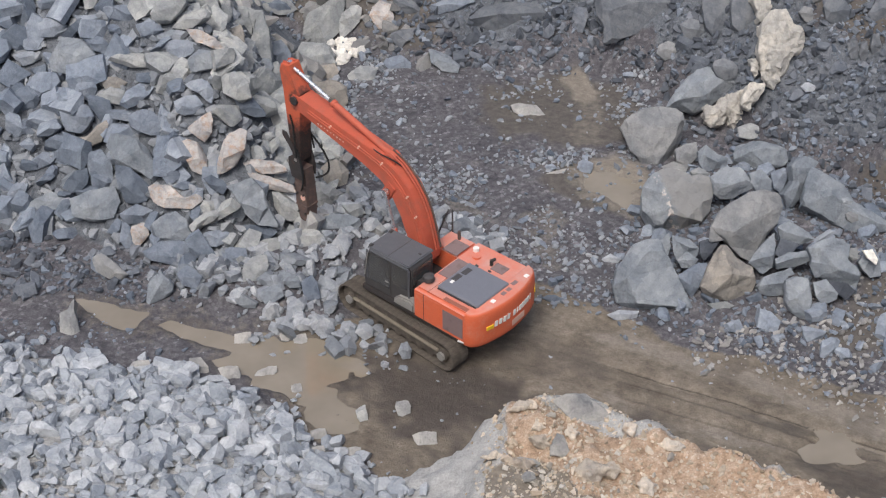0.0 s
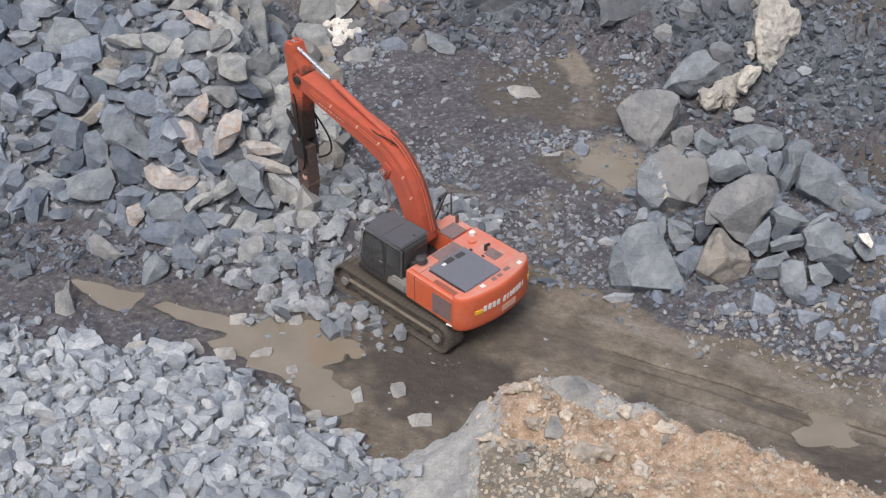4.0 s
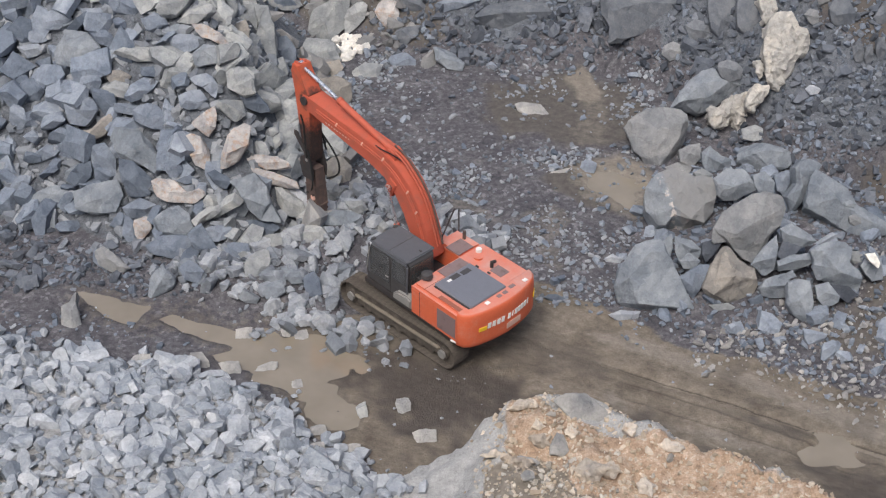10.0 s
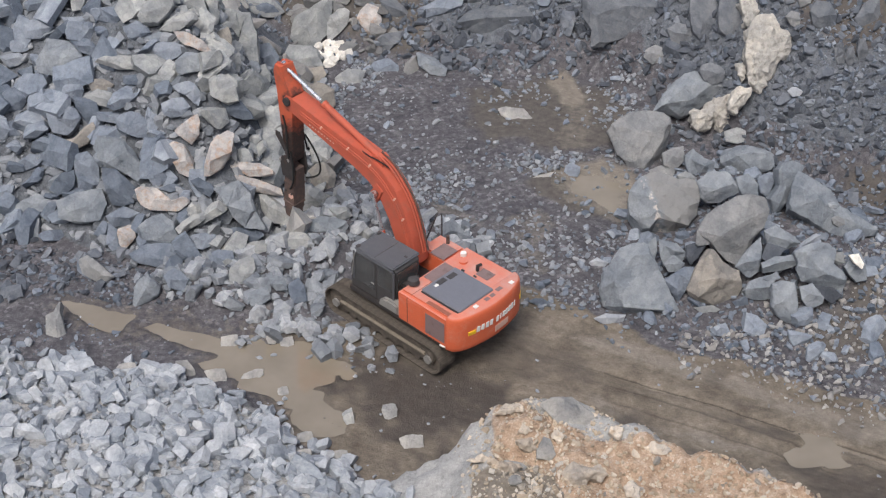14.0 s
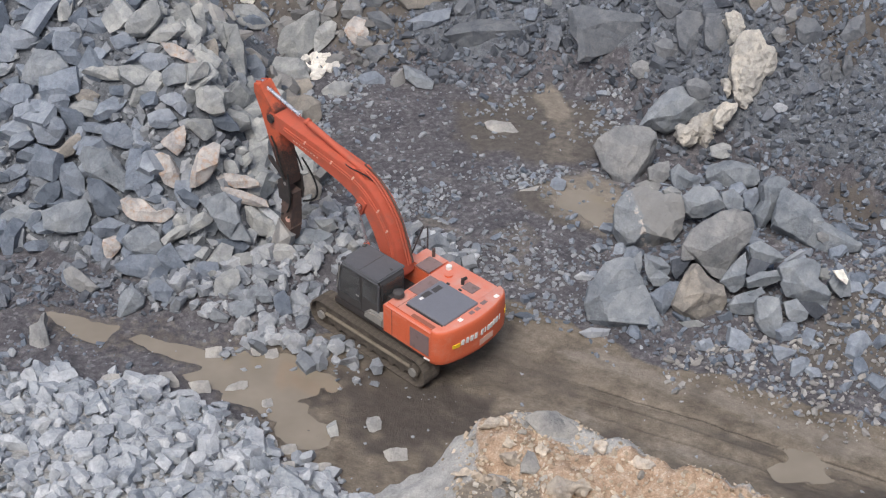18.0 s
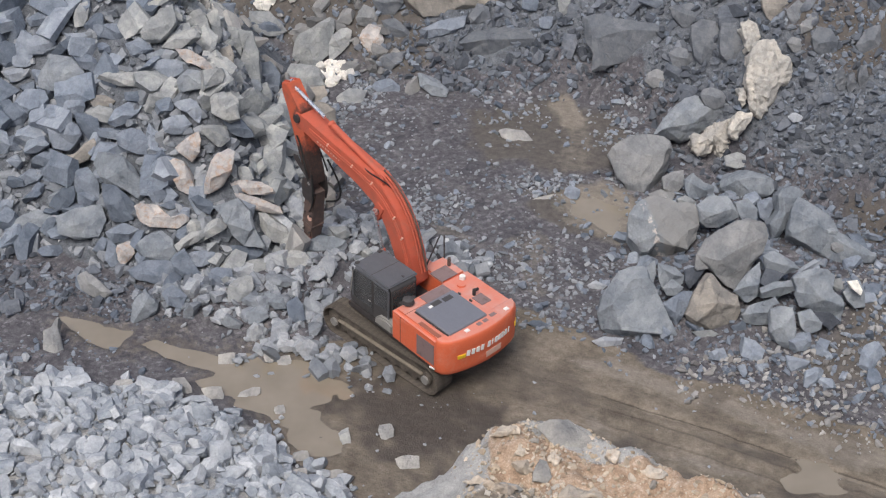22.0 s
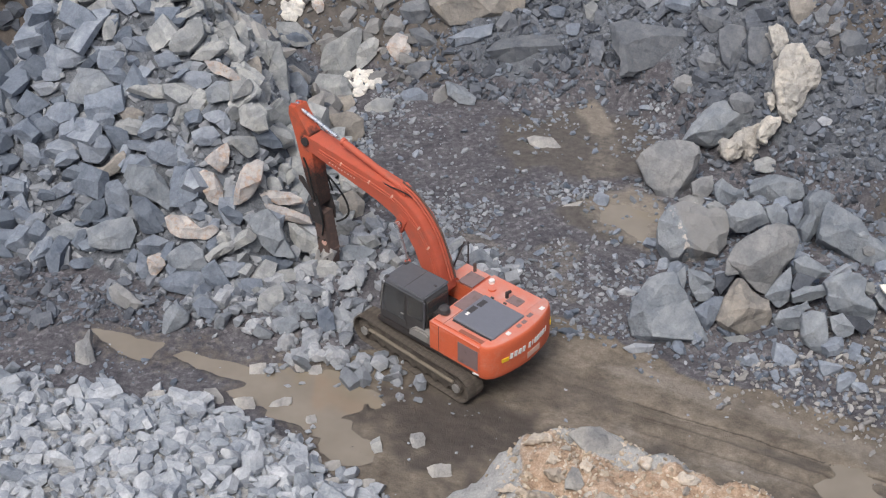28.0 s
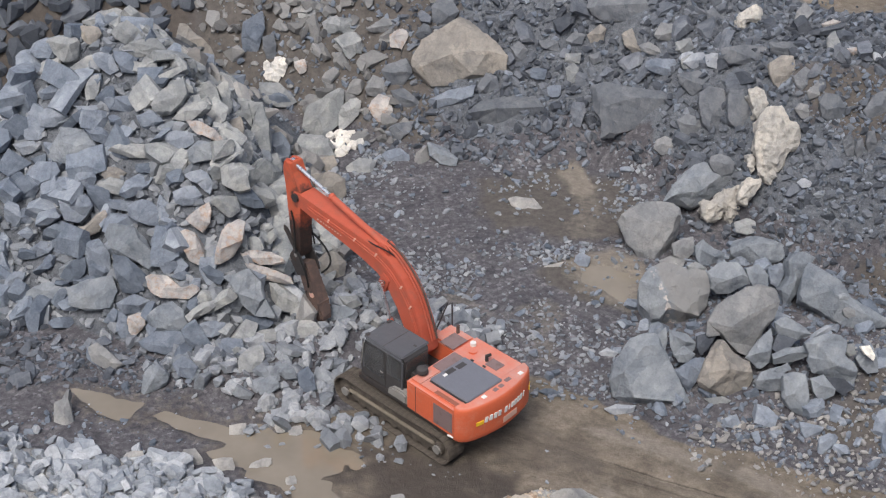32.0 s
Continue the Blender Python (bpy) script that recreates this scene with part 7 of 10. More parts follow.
crag("slate", (13.46, 8.88, 3.18), 70, ((-0.15, -0.09), (-0.07, 0.27), (0.05, 0.38), (0.14, 0.09), (0.18, -0.29, -0.10), (0.05, -0.40, -0.10)), (((-0.03, 0.06, 0.06),),), 0.50, "slate-grey stone standing in the dark bank", 510, "rocks on the bank", name="rock")
crag("slate", (13.80, 8.76, 3.14), 70, ((-0.15, -0.09), (-0.10, 0.26), (0.08, 0.36), (0.15, 0.00), (0.14, -0.38, -0.10), (-0.03, -0.34, -0.10)), (((-0.03, 0.09, 0.06),),), 0.50, "slate-grey stone standing in the dark bank", 511, "rocks on the bank", name="rock")
crag("slate", (14.14, 8.76, 3.37), 70, ((-0.17, -0.02), (-0.10, 0.38), (0.08, 0.41), (0.18, 0.02), (0.18, -0.43, -0.10), (-0.05, -0.36, -0.10)), (((-0.04, 0.06, 0.06),),), 0.50, "slate-grey stone standing in the dark bank", 512, "rocks on the bank", name="rock")
crag("steel", (12.52, 8.04, 1.87), 45, ((-0.19, 0.00), (-0.01, 0.12), (0.19, 0.14), (0.17, -0.04), (-0.04, -0.12, -0.05)), (((-0.02, 0.00, 0.05),),), 0.30, "blue-grey stone on the gravel slope", 513, "rocks on the bank", name="stone")
crag("drab", (8.10, 12.09, 1.35), 50, ((-0.40, -0.09), (-0.29, 0.19), (0.02, 0.34), (0.31, 0.22), (0.41, -0.01), (0.27, -0.23, -0.10), (-0.08, -0.32, -0.12)), (((-0.11, 0.05, 0.08), (0.16, -0.02, 0.08)),), 0.60, "drab grey stone at the foot of the bank", 514, "rocks on the bank", name="rock")
crag("mid", (-3.03, -1.09, 0.25), 45, ((-0.32, 0.01), (-0.19, 0.22), (0.06, 0.27), (0.28, 0.14), (0.32, -0.08), (0.16, -0.27, -0.05), (-0.13, -0.26, -0.06)), (((-0.03, 0.03, 0.09), (0.11, -0.02, 0.08)),), 0.40, "pale grey rounded stone in the mud beside the pool", 515, "stones on the floor", name="stone")
crag("mid", (-2.34, -1.26, 0.27), 45, ((-0.24, -0.02), (-0.15, 0.24), (0.07, 0.28), (0.23, 0.11), (0.20, -0.14), (0.01, -0.28, -0.06), (-0.18, -0.20, -0.05)), (((-0.06, 0.02, 0.09), (0.08, -0.03, 0.08)),), 0.40, "pale grey rounded stone in the mud beside the pool", 516, "stones on the floor", name="stone")
crag("mid", (-1.88, -1.32, 0.26), 45, ((-0.26, -0.03), (-0.16, 0.20), (0.09, 0.25), (0.26, 0.09), (0.24, -0.12, -0.04), (0.02, -0.25, -0.06)), (((-0.03, 0.05, 0.09), (0.12, 0.00, 0.08)),), 0.40, "pale grey rounded stone in the mud beside the pool", 517, "stones on the floor", name="stone")
crag("mid", (-3.58, -0.96, 0.25), 45, ((-0.28, -0.07), (-0.15, 0.14), (0.11, 0.18), (0.27, 0.03), (0.16, -0.16, -0.05), (-0.12, -0.19, -0.05)), (((-0.06, 0.01, 0.09), (0.09, -0.04, 0.08)),), 0.40, "pale grey rounded stone in the mud beside the pool", 518, "stones on the floor", name="stone")
crag("mid", (-1.40, -1.65, 0.27), 45, ((-0.18, -0.01), (-0.04, 0.19), (0.15, 0.14), (0.18, -0.08), (0.03, -0.20, -0.04)), (((-0.03, 0.03, 0.09), (0.11, -0.01, 0.08)),), 0.40, "pale grey rounded stone in the mud beside the pool", 519, "stones on the floor", name="stone")
crag("mid", (-0.73, -2.10, 0.23), 45, ((-0.20, -0.03), (-0.12, 0.20), (0.06, 0.25), (0.19, 0.03), (0.14, -0.21, -0.05), (-0.06, -0.24, -0.05)), (((-0.06, 0.02, 0.09), (0.08, -0.02, 0.08)),), 0.40, "pale grey rounded stone in the mud beside the pool", 520, "stones on the floor", name="stone")
crag("tan", (1.07, 16.35, 2.87), 52, ((-1.73, -0.22), (-1.39, 0.40), (-1.08, 0.61), (-0.47, 0.92), (0.05, 1.33), (0.39, 1.19), (0.97, 0.71), (1.48, 0.19), (1.74, -0.22), (1.68, -0.70, -0.20), (1.17, -0.89, -0.30), (0.56, -1.03, -0.30), (-0.06, -1.11, -0.30), (-0.47, -1.24, -0.30), (-0.98, -1.28, -0.30), (-1.49, -1.03, -0.30), (-1.74, -0.71, -0.10)), (((-1.39, -0.61, 0.10), (-0.27, -0.16, 0.22), (1.06, -0.05, 0.18)), ((-0.27, -0.16, 0.22), (0.45, -0.90, 0.10)),), 1.40, "huge tan weathered boulder on the rock bank", 344, "rocks on the bank", name="boulder")
crag("slate", (2.70, 14.78, 1.29), 52, ((-1.49, -0.15), (-0.88, 0.38), (0.13, 0.60), (1.39, 0.54), (1.50, 0.00, -0.10), (1.32, -0.40, -0.25), (0.55, -0.56, -0.30), (-0.47, -0.56, -0.30), (-1.08, -0.40, -0.25)), (((-1.29, -0.13, 0.08), (-0.28, 0.02, 0.16), (1.34, 0.07, 0.10)),), 0.80, "large blue-grey angular slab on the dark rock bank", 345, "rocks on the bank", name="boulder")
crag("slate", (7.43, 13.31, 2.09), 52, ((-1.78, 0.84), (-1.52, 1.02), (-0.53, 0.82), (0.65, 0.68), (1.34, 0.58), (1.78, 0.28), (1.61, -0.09, -0.15), (1.06, -0.26, -0.20), (0.27, -0.53, -0.25), (-0.72, -0.79, -0.25), (-1.02, -0.99, -0.25), (-1.48, -0.99, -0.20), (-1.45, -0.41), (-1.72, 0.09)), (((-1.69, 0.55, 0.10), (-0.37, 0.41, 0.20), (1.32, 0.35, 0.10)), ((-1.31, 0.06, 0.16), (-1.18, -0.83, 0.02)),), 1.00, "huge slate-grey slab across the rock bank", 346, "rocks on the bank", name="boulder")
crag("slate", (7.23, 17.07, 4.21), 52, ((-1.63, 0.12), (-1.42, 0.54), (1.64, 0.53), (1.37, 0.04), (0.73, -0.30, -0.15), (-0.08, -0.47, -0.20), (-0.90, -0.49, -0.20), (-1.32, -0.27, -0.10)), (((-1.23, -0.03, 0.12), (0.59, -0.08, 0.14)),), 0.90, "huge slate-grey slab across the rock bank", 347, "rocks on the bank", name="boulder")
crag("slate", (9.12, 13.24, 3.13), 52, ((-0.59, 0.33), (0.13, 0.47), (0.59, 0.27), (0.36, -0.29, -0.13), (-0.03, -0.44, -0.18), (-0.46, -0.02, -0.02)), (((-0.26, 0.15, 0.10), (0.20, -0.10, 0.13)),), 0.63, "blue-grey angular block on the dark rock bank", 348, "rocks on the bank", name="rock")
crag("pale", (9.24, 13.97, 3.67), 52, ((-0.47, -0.06, -0.03), (-0.14, 0.23), (0.26, 0.29), (0.47, 0.13), (0.32, -0.20, -0.09), (-0.12, -0.28, -0.12)), (((-0.15, -0.04, 0.06), (0.22, 0.03, 0.08)),), 0.39, "pale grey angular stone on the dark rock bank", 349, "rocks on the bank", name="rock")
crag("pale", (9.75, 13.78, 3.80), 52, ((-0.20, 0.01), (-0.04, 0.24), (0.21, 0.20), (0.14, -0.18, -0.07), (-0.07, -0.22, -0.08)), (((-0.09, -0.07, 0.04), (0.07, 0.06, 0.06)),), 0.30, "small pale grey angular stone on the dark rock bank", 350, "rocks on the bank", name="stone")
crag("blue", (8.19, 14.46, 3.08), 52, ((-0.65, 0.25), (-0.25, 0.39), (0.44, 0.35), (0.66, -0.05, -0.04), (0.45, -0.37, -0.15), (-0.15, -0.16, -0.08), (-0.61, 0.01, -0.02)), (((-0.30, 0.11, 0.08), (0.22, -0.04, 0.10)),), 0.51, "dark blue-grey angular stone on the dark rock bank", 351, "rocks on the bank", name="rock")
crag("slate", (0.58, 17.51, 3.83), 52, ((-0.51, 0.21), (-0.28, 0.50), (0.23, 0.50), (0.50, 0.04), (0.23, -0.38, -0.15), (-0.28, -0.46, -0.18), (-0.49, -0.25, -0.10)), (((-0.29, 0.12, 0.10), (0.12, -0.16, 0.13)),), 0.63, "blue-grey angular block on the dark rock bank", 352, "rocks on the bank", name="rock")
crag("slate", (-0.23, 17.08, 3.29), 52, ((-0.34, -0.13, -0.05), (0.01, 0.31), (0.22, 0.21), (0.34, -0.13, -0.05), (-0.09, -0.29, -0.12)), (((-0.11, -0.02, 0.06), (0.17, -0.04, 0.08)),), 0.39, "blue-grey angular stone on the dark rock bank", 353, "rocks on the bank", name="rock")
crag("slate", (-1.24, 16.26, 2.10), 52, ((-0.58, 0.01), (-0.21, 0.32), (0.53, 0.59), (0.59, -0.10, -0.02), (0.30, -0.50, -0.20), (-0.22, -0.54, -0.22)), (((-0.16, -0.11, 0.12), (0.31, -0.04, 0.15)),), 0.74, "blue-grey angular block on the dark rock bank", 354, "rocks on the bank", name="rock")
crag("peach", (-1.78, 15.30, 1.00), 52, ((-0.45, 0.06), (-0.33, 0.35), (-0.04, 0.64), (0.33, 0.47), (0.45, 0.00, -0.01), (0.35, -0.40, -0.11), (0.04, -0.62, -0.17), (-0.29, -0.22, -0.07)), (((-0.17, 0.05, 0.09), (0.19, -0.02, 0.12)),), 0.58, "pale iron-stained angular block on the dark rock bank", 355, "rocks on the bank", name="rock")
crag("drab", (-1.93, 16.04, 1.59), 52, ((-0.45, -0.07), (-0.15, 0.42), (0.22, 0.26), (0.45, -0.25, -0.08), (-0.05, -0.40, -0.16), (-0.36, -0.31, -0.11)), (((-0.23, -0.07, 0.09), (0.13, -0.10, 0.11)),), 0.54, "drab grey angular block on the dark rock bank", 356, "rocks on the bank", name="rock")
crag("slate", (-0.84, 15.54, 1.35), 52, ((-0.61, 0.29), (-0.10, 0.40), (0.31, 0.09), (0.60, -0.37, -0.15), (0.00, -0.36, -0.15), (-0.36, -0.11, -0.04)), (((-0.27, 0.06, 0.08), (0.22, -0.13, 0.10)),), 0.50, "blue-grey angular stone on the dark rock bank", 357, "rocks on the bank", name="rock")
crag("slate", (-1.00, 14.44, 0.60), 52, ((-0.50, 0.10), (-0.23, 0.38), (0.50, 0.38), (0.27, -0.06, -0.04), (-0.13, -0.36, -0.14), (-0.36, -0.14, -0.07)), (((-0.27, 0.18, 0.08), (0.13, -0.12, 0.10)),), 0.49, "blue-grey angular stone on the dark rock bank", 358, "rocks on the bank", name="rock")
crag("slate", (2.11, 15.64, 1.88), 52, ((-0.39, -0.07, -0.01), (-0.08, 0.41), (0.33, 0.28), (0.39, -0.12, -0.04), (-0.04, -0.33, -0.13), (-0.38, -0.37, -0.15)), (((-0.19, -0.24, 0.08), (0.12, 0.13, 0.10)),), 0.50, "blue-grey angular stone on the dark rock bank", 359, "rocks on the bank", name="rock")
crag("blue", (0.77, 15.26, 1.56), 52, ((-0.88, -0.13, -0.04), (-0.17, 0.24), (0.89, 0.44), (0.77, 0.03), (0.03, -0.38, -0.15), (-0.68, -0.41, -0.17)), (((-0.36, 0.00, 0.09), (0.34, -0.13, 0.11)),), 0.56, "large dark blue-grey angular block on the dark rock bank", 360, "rocks on the bank", name="boulder")
crag("tan", (6.04, 16.63, 3.40), 52, ((-0.35, -0.05, -0.01), (0.12, 0.36), (0.35, 0.20), (0.25, -0.24, -0.09), (-0.22, -0.33, -0.13)), (((-0.12, -0.04, 0.07), (0.15, -0.03, 0.09)),), 0.45, "tan weathered angular stone on the dark rock bank", 361, "rocks on the bank", name="rock")
crag("tan", (7.33, 16.02, 3.36), 52, ((-0.45, 0.30), (-0.04, 0.55), (0.12, -0.11, -0.02), (0.47, -0.41, -0.14), (0.17, -0.51, -0.17), (-0.35, -0.11, -0.02)), (((-0.21, 0.09, 0.09), (0.14, -0.26, 0.12)),), 0.59, "tan weathered angular block on the dark rock bank", 362, "rocks on the bank", name="rock")
crag("drab", (8.52, 15.69, 3.92), 52, ((-0.55, -0.10, -0.03), (-0.31, 0.34), (0.40, 0.25), (0.56, -0.16, -0.05), (0.11, -0.31, -0.13), (-0.40, -0.27, -0.11)), (((-0.27, -0.13, 0.07), (0.17, -0.01, 0.09)),), 0.43, "drab grey angular stone on the dark rock bank", 363, "rocks on the bank", name="rock")
crag("grey", (8.99, 15.04, 3.67), 52, ((-0.34, 0.15), (0.20, 0.31), (0.34, -0.05, -0.02), (-0.03, -0.29, -0.12), (-0.33, -0.14, -0.06)), (((-0.19, -0.15, 0.07), (0.09, 0.10, 0.08)),), 0.41, "grey angular stone on the dark rock bank", 364, "rocks on the bank", name="rock")
crag("drab", (7.99, 15.49, 3.33), 52, ((-0.56, 0.16), (-0.16, 0.28), (0.34, -0.05, -0.01), (0.58, -0.25, -0.10), (0.05, -0.21, -0.09), (-0.46, -0.05, -0.01)), (((-0.27, 0.05, 0.06), (0.18, -0.13, 0.07)),), 0.35, "drab grey angular stone on the dark rock bank", 365, "rocks on the bank", name="rock")
crag("slate", (4.42, 16.33, 3.04), 52, ((-0.49, 0.21), (0.06, 0.23), (0.49, 0.00), (0.31, -0.21, -0.08), (-0.14, -0.13, -0.05), (-0.39, -0.02, -0.01)), (((-0.23, -0.10, 0.05), (0.16, 0.10, 0.06)),), 0.30, "blue-grey angular slab on the dark rock bank", 366, "rocks on the bank", name="rock")
crag("slate", (5.25, 16.48, 3.28), 52, ((-0.36, -0.07, -0.02), (0.01, 0.29), (0.37, 0.13), (0.25, -0.21, -0.08), (-0.19, -0.26, -0.11)), (((-0.14, -0.17, 0.06), (0.15, 0.07, 0.07)),), 0.37, "blue-grey angular stone on the dark rock bank", 367, "rocks on the bank", name="rock")
crag("slate", (3.77, 15.73, 2.26), 52, ((-0.36, 0.08), (0.19, 0.27), (0.36, -0.17, -0.07), (-0.01, -0.25, -0.10)), (((-0.10, -0.09, 0.05), (0.18, 0.02, 0.07)),), 0.34, "blue-grey angular stone on the dark rock bank", 368, "rocks on the bank", name="rock")
crag("grey", (5.15, 15.61, 2.30), 52, ((-0.26, 0.22), (0.03, 0.41), (0.25, 0.22), (0.09, -0.30, -0.07), (-0.17, -0.40, -0.10)), (((-0.12, 0.07, 0.05), (0.08, -0.04, 0.07)),), 0.33, "grey angular stone on the dark rock bank", 369, "rocks on the bank", name="rock")
crag("grey", (5.15, 15.99, 2.73), 52, ((-0.31, 0.17), (0.32, 0.19), (0.26, -0.19, -0.07), (-0.27, -0.11, -0.04)), (((-0.13, -0.04, 0.04), (0.12, 0.05, 0.05)),), 0.30, "grey angular stone on the dark rock bank", 370, "rocks on the bank", name="rock")
crag("slate", (5.99, 16.06, 2.69), 52, ((-0.25, 0.11), (0.16, 0.26), (0.24, -0.09, -0.03), (-0.08, -0.24, -0.09)), (((-0.09, -0.04, 0.05), (0.11, 0.03, 0.06)),), 0.32, "small blue-grey angular stone on the dark rock bank", 371, "rocks on the bank", name="stone")
crag("slate", (10.79, 13.31, 4.20), 52, ((-0.84, 0.23), (-0.57, 0.36), (0.70, 0.36), (0.85, 0.00, -0.02), (0.22, -0.33, -0.14), (-0.56, -0.28, -0.12), (-0.80, -0.02, -0.02)), (((-0.50, 0.16, 0.08), (0.17, -0.12, 0.10)),), 0.49, "large blue-grey angular slab on the dark rock bank", 372, "rocks on the bank", name="boulder")
crag("slate", (12.02, 12.83, 4.69), 52, ((-0.58, 0.19), (0.17, 0.28), (0.58, -0.04, -0.02), (-0.01, -0.27, -0.12), (-0.50, -0.13, -0.05)), (((-0.32, -0.03, 0.06), (0.14, 0.00, 0.08)),), 0.39, "blue-grey angular stone on the dark rock bank", 373, "rocks on the bank", name="rock")
crag("tan", (11.78, 11.92, 4.27), 52, ((-0.45, 0.30), (0.01, 0.60), (0.40, 0.56), (0.45, 0.05), (0.20, -0.24, -0.08), (-0.07, -0.56, -0.18), (-0.26, -0.38, -0.13), (-0.43, -0.04, -0.02)), (((-0.23, -0.01, 0.10), (0.12, 0.03, 0.13)),), 0.63, "tan weathered angular block on the dark rock bank", 374, "rocks on the bank", name="rock")
crag("slate", (12.32, 11.36, 4.30), 52, ((-0.29, 0.08), (0.10, 0.44), (0.31, 0.28), (0.25, -0.18, -0.05), (-0.01, -0.41, -0.12), (-0.21, -0.19, -0.06)), (((-0.12, 0.19, 0.07), (0.11, -0.23, 0.08)),), 0.42, "blue-grey angular stone on the dark rock bank", 375, "rocks on the bank", name="rock")
crag("drab", (12.65, 10.78, 4.25), 52, ((-0.29, -0.09, -0.01), (0.22, 0.38), (0.29, 0.13), (0.07, -0.33, -0.11), (-0.19, -0.35, -0.12)), (((-0.12, 0.08, 0.07), (0.10, -0.23, 0.08)),), 0.41, "drab grey angular stone on the dark rock bank", 376, "rocks on the bank", name="rock")
crag("slate", (13.08, 9.98, 3.96), 52, ((-0.45, 0.18), (-0.24, 0.51), (0.21, 0.44), (0.46, 0.03), (0.33, -0.42, -0.17), (-0.03, -0.47, -0.19), (-0.32, -0.25, -0.10)), (((-0.23, -0.06, 0.11), (0.13, 0.01, 0.13)),), 0.66, "slate-grey angular block on the dark rock bank", 377, "rocks on the bank", name="rock")
crag("slate", (14.42, 9.81, 4.18), 52, ((-0.41, -0.18, -0.06), (-0.01, 0.38), (0.39, 0.51), (0.45, -0.36, -0.13), (-0.25, -0.48, -0.18)), (((-0.18, -0.07, 0.10), (0.15, -0.04, 0.12)),), 0.60, "blue-grey angular block on the dark rock bank", 378, "rocks on the bank", name="rock")
crag("cream", (11.14, 14.98, 4.80), 52, ((-0.55, -0.26, -0.11), (-0.33, 0.21), (0.17, 0.49), (0.52, 0.33), (0.58, -0.17, -0.06), (0.27, -0.21, -0.08), (-0.04, -0.08, -0.02), (-0.26, -0.44, -0.19)), (((-0.22, -0.08, 0.10), (0.23, -0.04, 0.13)),), 0.64, "cream-coloured angular block on the dark rock bank", 379, "rocks on the bank", name="rock")
crag("drab", (12.99, 14.91, 4.92), 52, ((-0.35, -0.34, -0.11), (-0.24, 0.15), (0.06, 0.47), (0.36, 0.15), (0.15, -0.16, -0.04), (-0.03, -0.44, -0.14)), (((-0.18, 0.02, 0.08), (0.10, -0.14, 0.10)),), 0.49, "drab grey angular stone on the dark rock bank", 380, "rocks on the bank", name="rock")
crag("peach", (13.77, 14.12, 5.00), 52, ((-0.34, -0.03), (0.07, 0.14), (0.34, 0.06), (0.08, -0.14, -0.06), (-0.25, -0.14, -0.06)), (((-0.17, -0.06, 0.03), (0.10, -0.01, 0.04)),), 0.30, "pale iron-stained angular slab on the dark rock bank", 381, "rocks on the bank", name="rock")
crag("peach", (14.14, 11.88, 5.07), 52, ((-0.34, 0.08), (0.24, 0.17), (0.35, 0.04), (-0.12, -0.15, -0.07)), (((-0.12, 0.00, 0.04), (0.15, 0.05, 0.05)),), 0.30, "pale iron-stained angular stone on the dark rock bank", 382, "rocks on the bank", name="rock")
crag("grey", (13.50, 12.37, 5.11), 52, ((-0.25, 0.20), (0.01, 0.43), (0.26, -0.16, -0.03), (-0.03, -0.41, -0.10), (-0.23, -0.17, -0.04)), (((-0.17, 0.08, 0.06), (0.02, -0.17, 0.07)),), 0.35, "grey angular stone on the dark rock bank", 383, "rocks on the bank", name="rock")
crag("slate", (8.91, 12.27, 2.04), 52, ((-0.42, 0.20), (-0.08, 0.40), (0.38, 0.28), (0.42, -0.05, -0.03), (0.12, -0.38, -0.16), (-0.27, -0.25, -0.11)), (((-0.16, 0.03, 0.09), (0.17, -0.01, 0.11)),), 0.54, "blue-grey angular block on the dark rock bank", 384, "rocks on the bank", name="rock")
crag("drab", (-3.05, 17.44, 2.51), 52, ((-0.55, 0.00, -0.01), (-0.20, 0.35), (0.32, 0.52), (0.55, 0.25), (0.32, -0.26, -0.11), (0.00, -0.48, -0.19), (-0.31, -0.18, -0.08)), (((-0.19, 0.06, 0.10), (0.25, -0.07, 0.13)),), 0.64, "drab grey angular block on the dark rock bank", 385, "rocks on the bank", name="rock")
crag("drab", (-1.76, 17.70, 3.23), 52, ((-0.63, -0.14, -0.05), (0.08, 0.31), (0.62, 0.14), (0.29, -0.22, -0.08), (-0.34, -0.28, -0.11)), (((-0.24, -0.10, 0.06), (0.26, -0.02, 0.08)),), 0.38, "drab grey angular stone on the dark rock bank", 386, "rocks on the bank", name="rock")
crag("peach", (-1.09, 16.90, 2.87), 52, ((-0.39, 0.37), (0.05, 0.60), (0.38, 0.37), (0.09, -0.15, -0.04), (-0.06, -0.57, -0.14), (-0.27, -0.47, -0.12), (-0.37, 0.03)), (((-0.23, 0.27, 0.08), (0.07, -0.28, 0.10)),), 0.49, "pale iron-stained angular stone on the dark rock bank", 387, "rocks on the bank", name="rock")
crag("grey", (-3.36, 18.20, 2.98), 52, ((-0.44, -0.13, -0.05), (-0.12, 0.34), (0.43, 0.22), (0.30, -0.21, -0.08), (-0.23, -0.31, -0.12)), (((-0.18, -0.01, 0.07), (0.17, -0.08, 0.08)),), 0.42, "grey angular stone on the dark rock bank", 388, "rocks on the bank", name="rock")
crag("slate", (10.02, 15.62, 4.58), 52, ((-0.28, 0.16), (-0.04, 0.32), (0.28, -0.04, -0.01), (0.02, -0.30, -0.11), (-0.23, -0.15, -0.05)), (((-0.18, 0.05, 0.06), (0.04, -0.10, 0.07)),), 0.37, "blue-grey angular stone on the dark rock bank", 389, "rocks on the bank", name="rock")
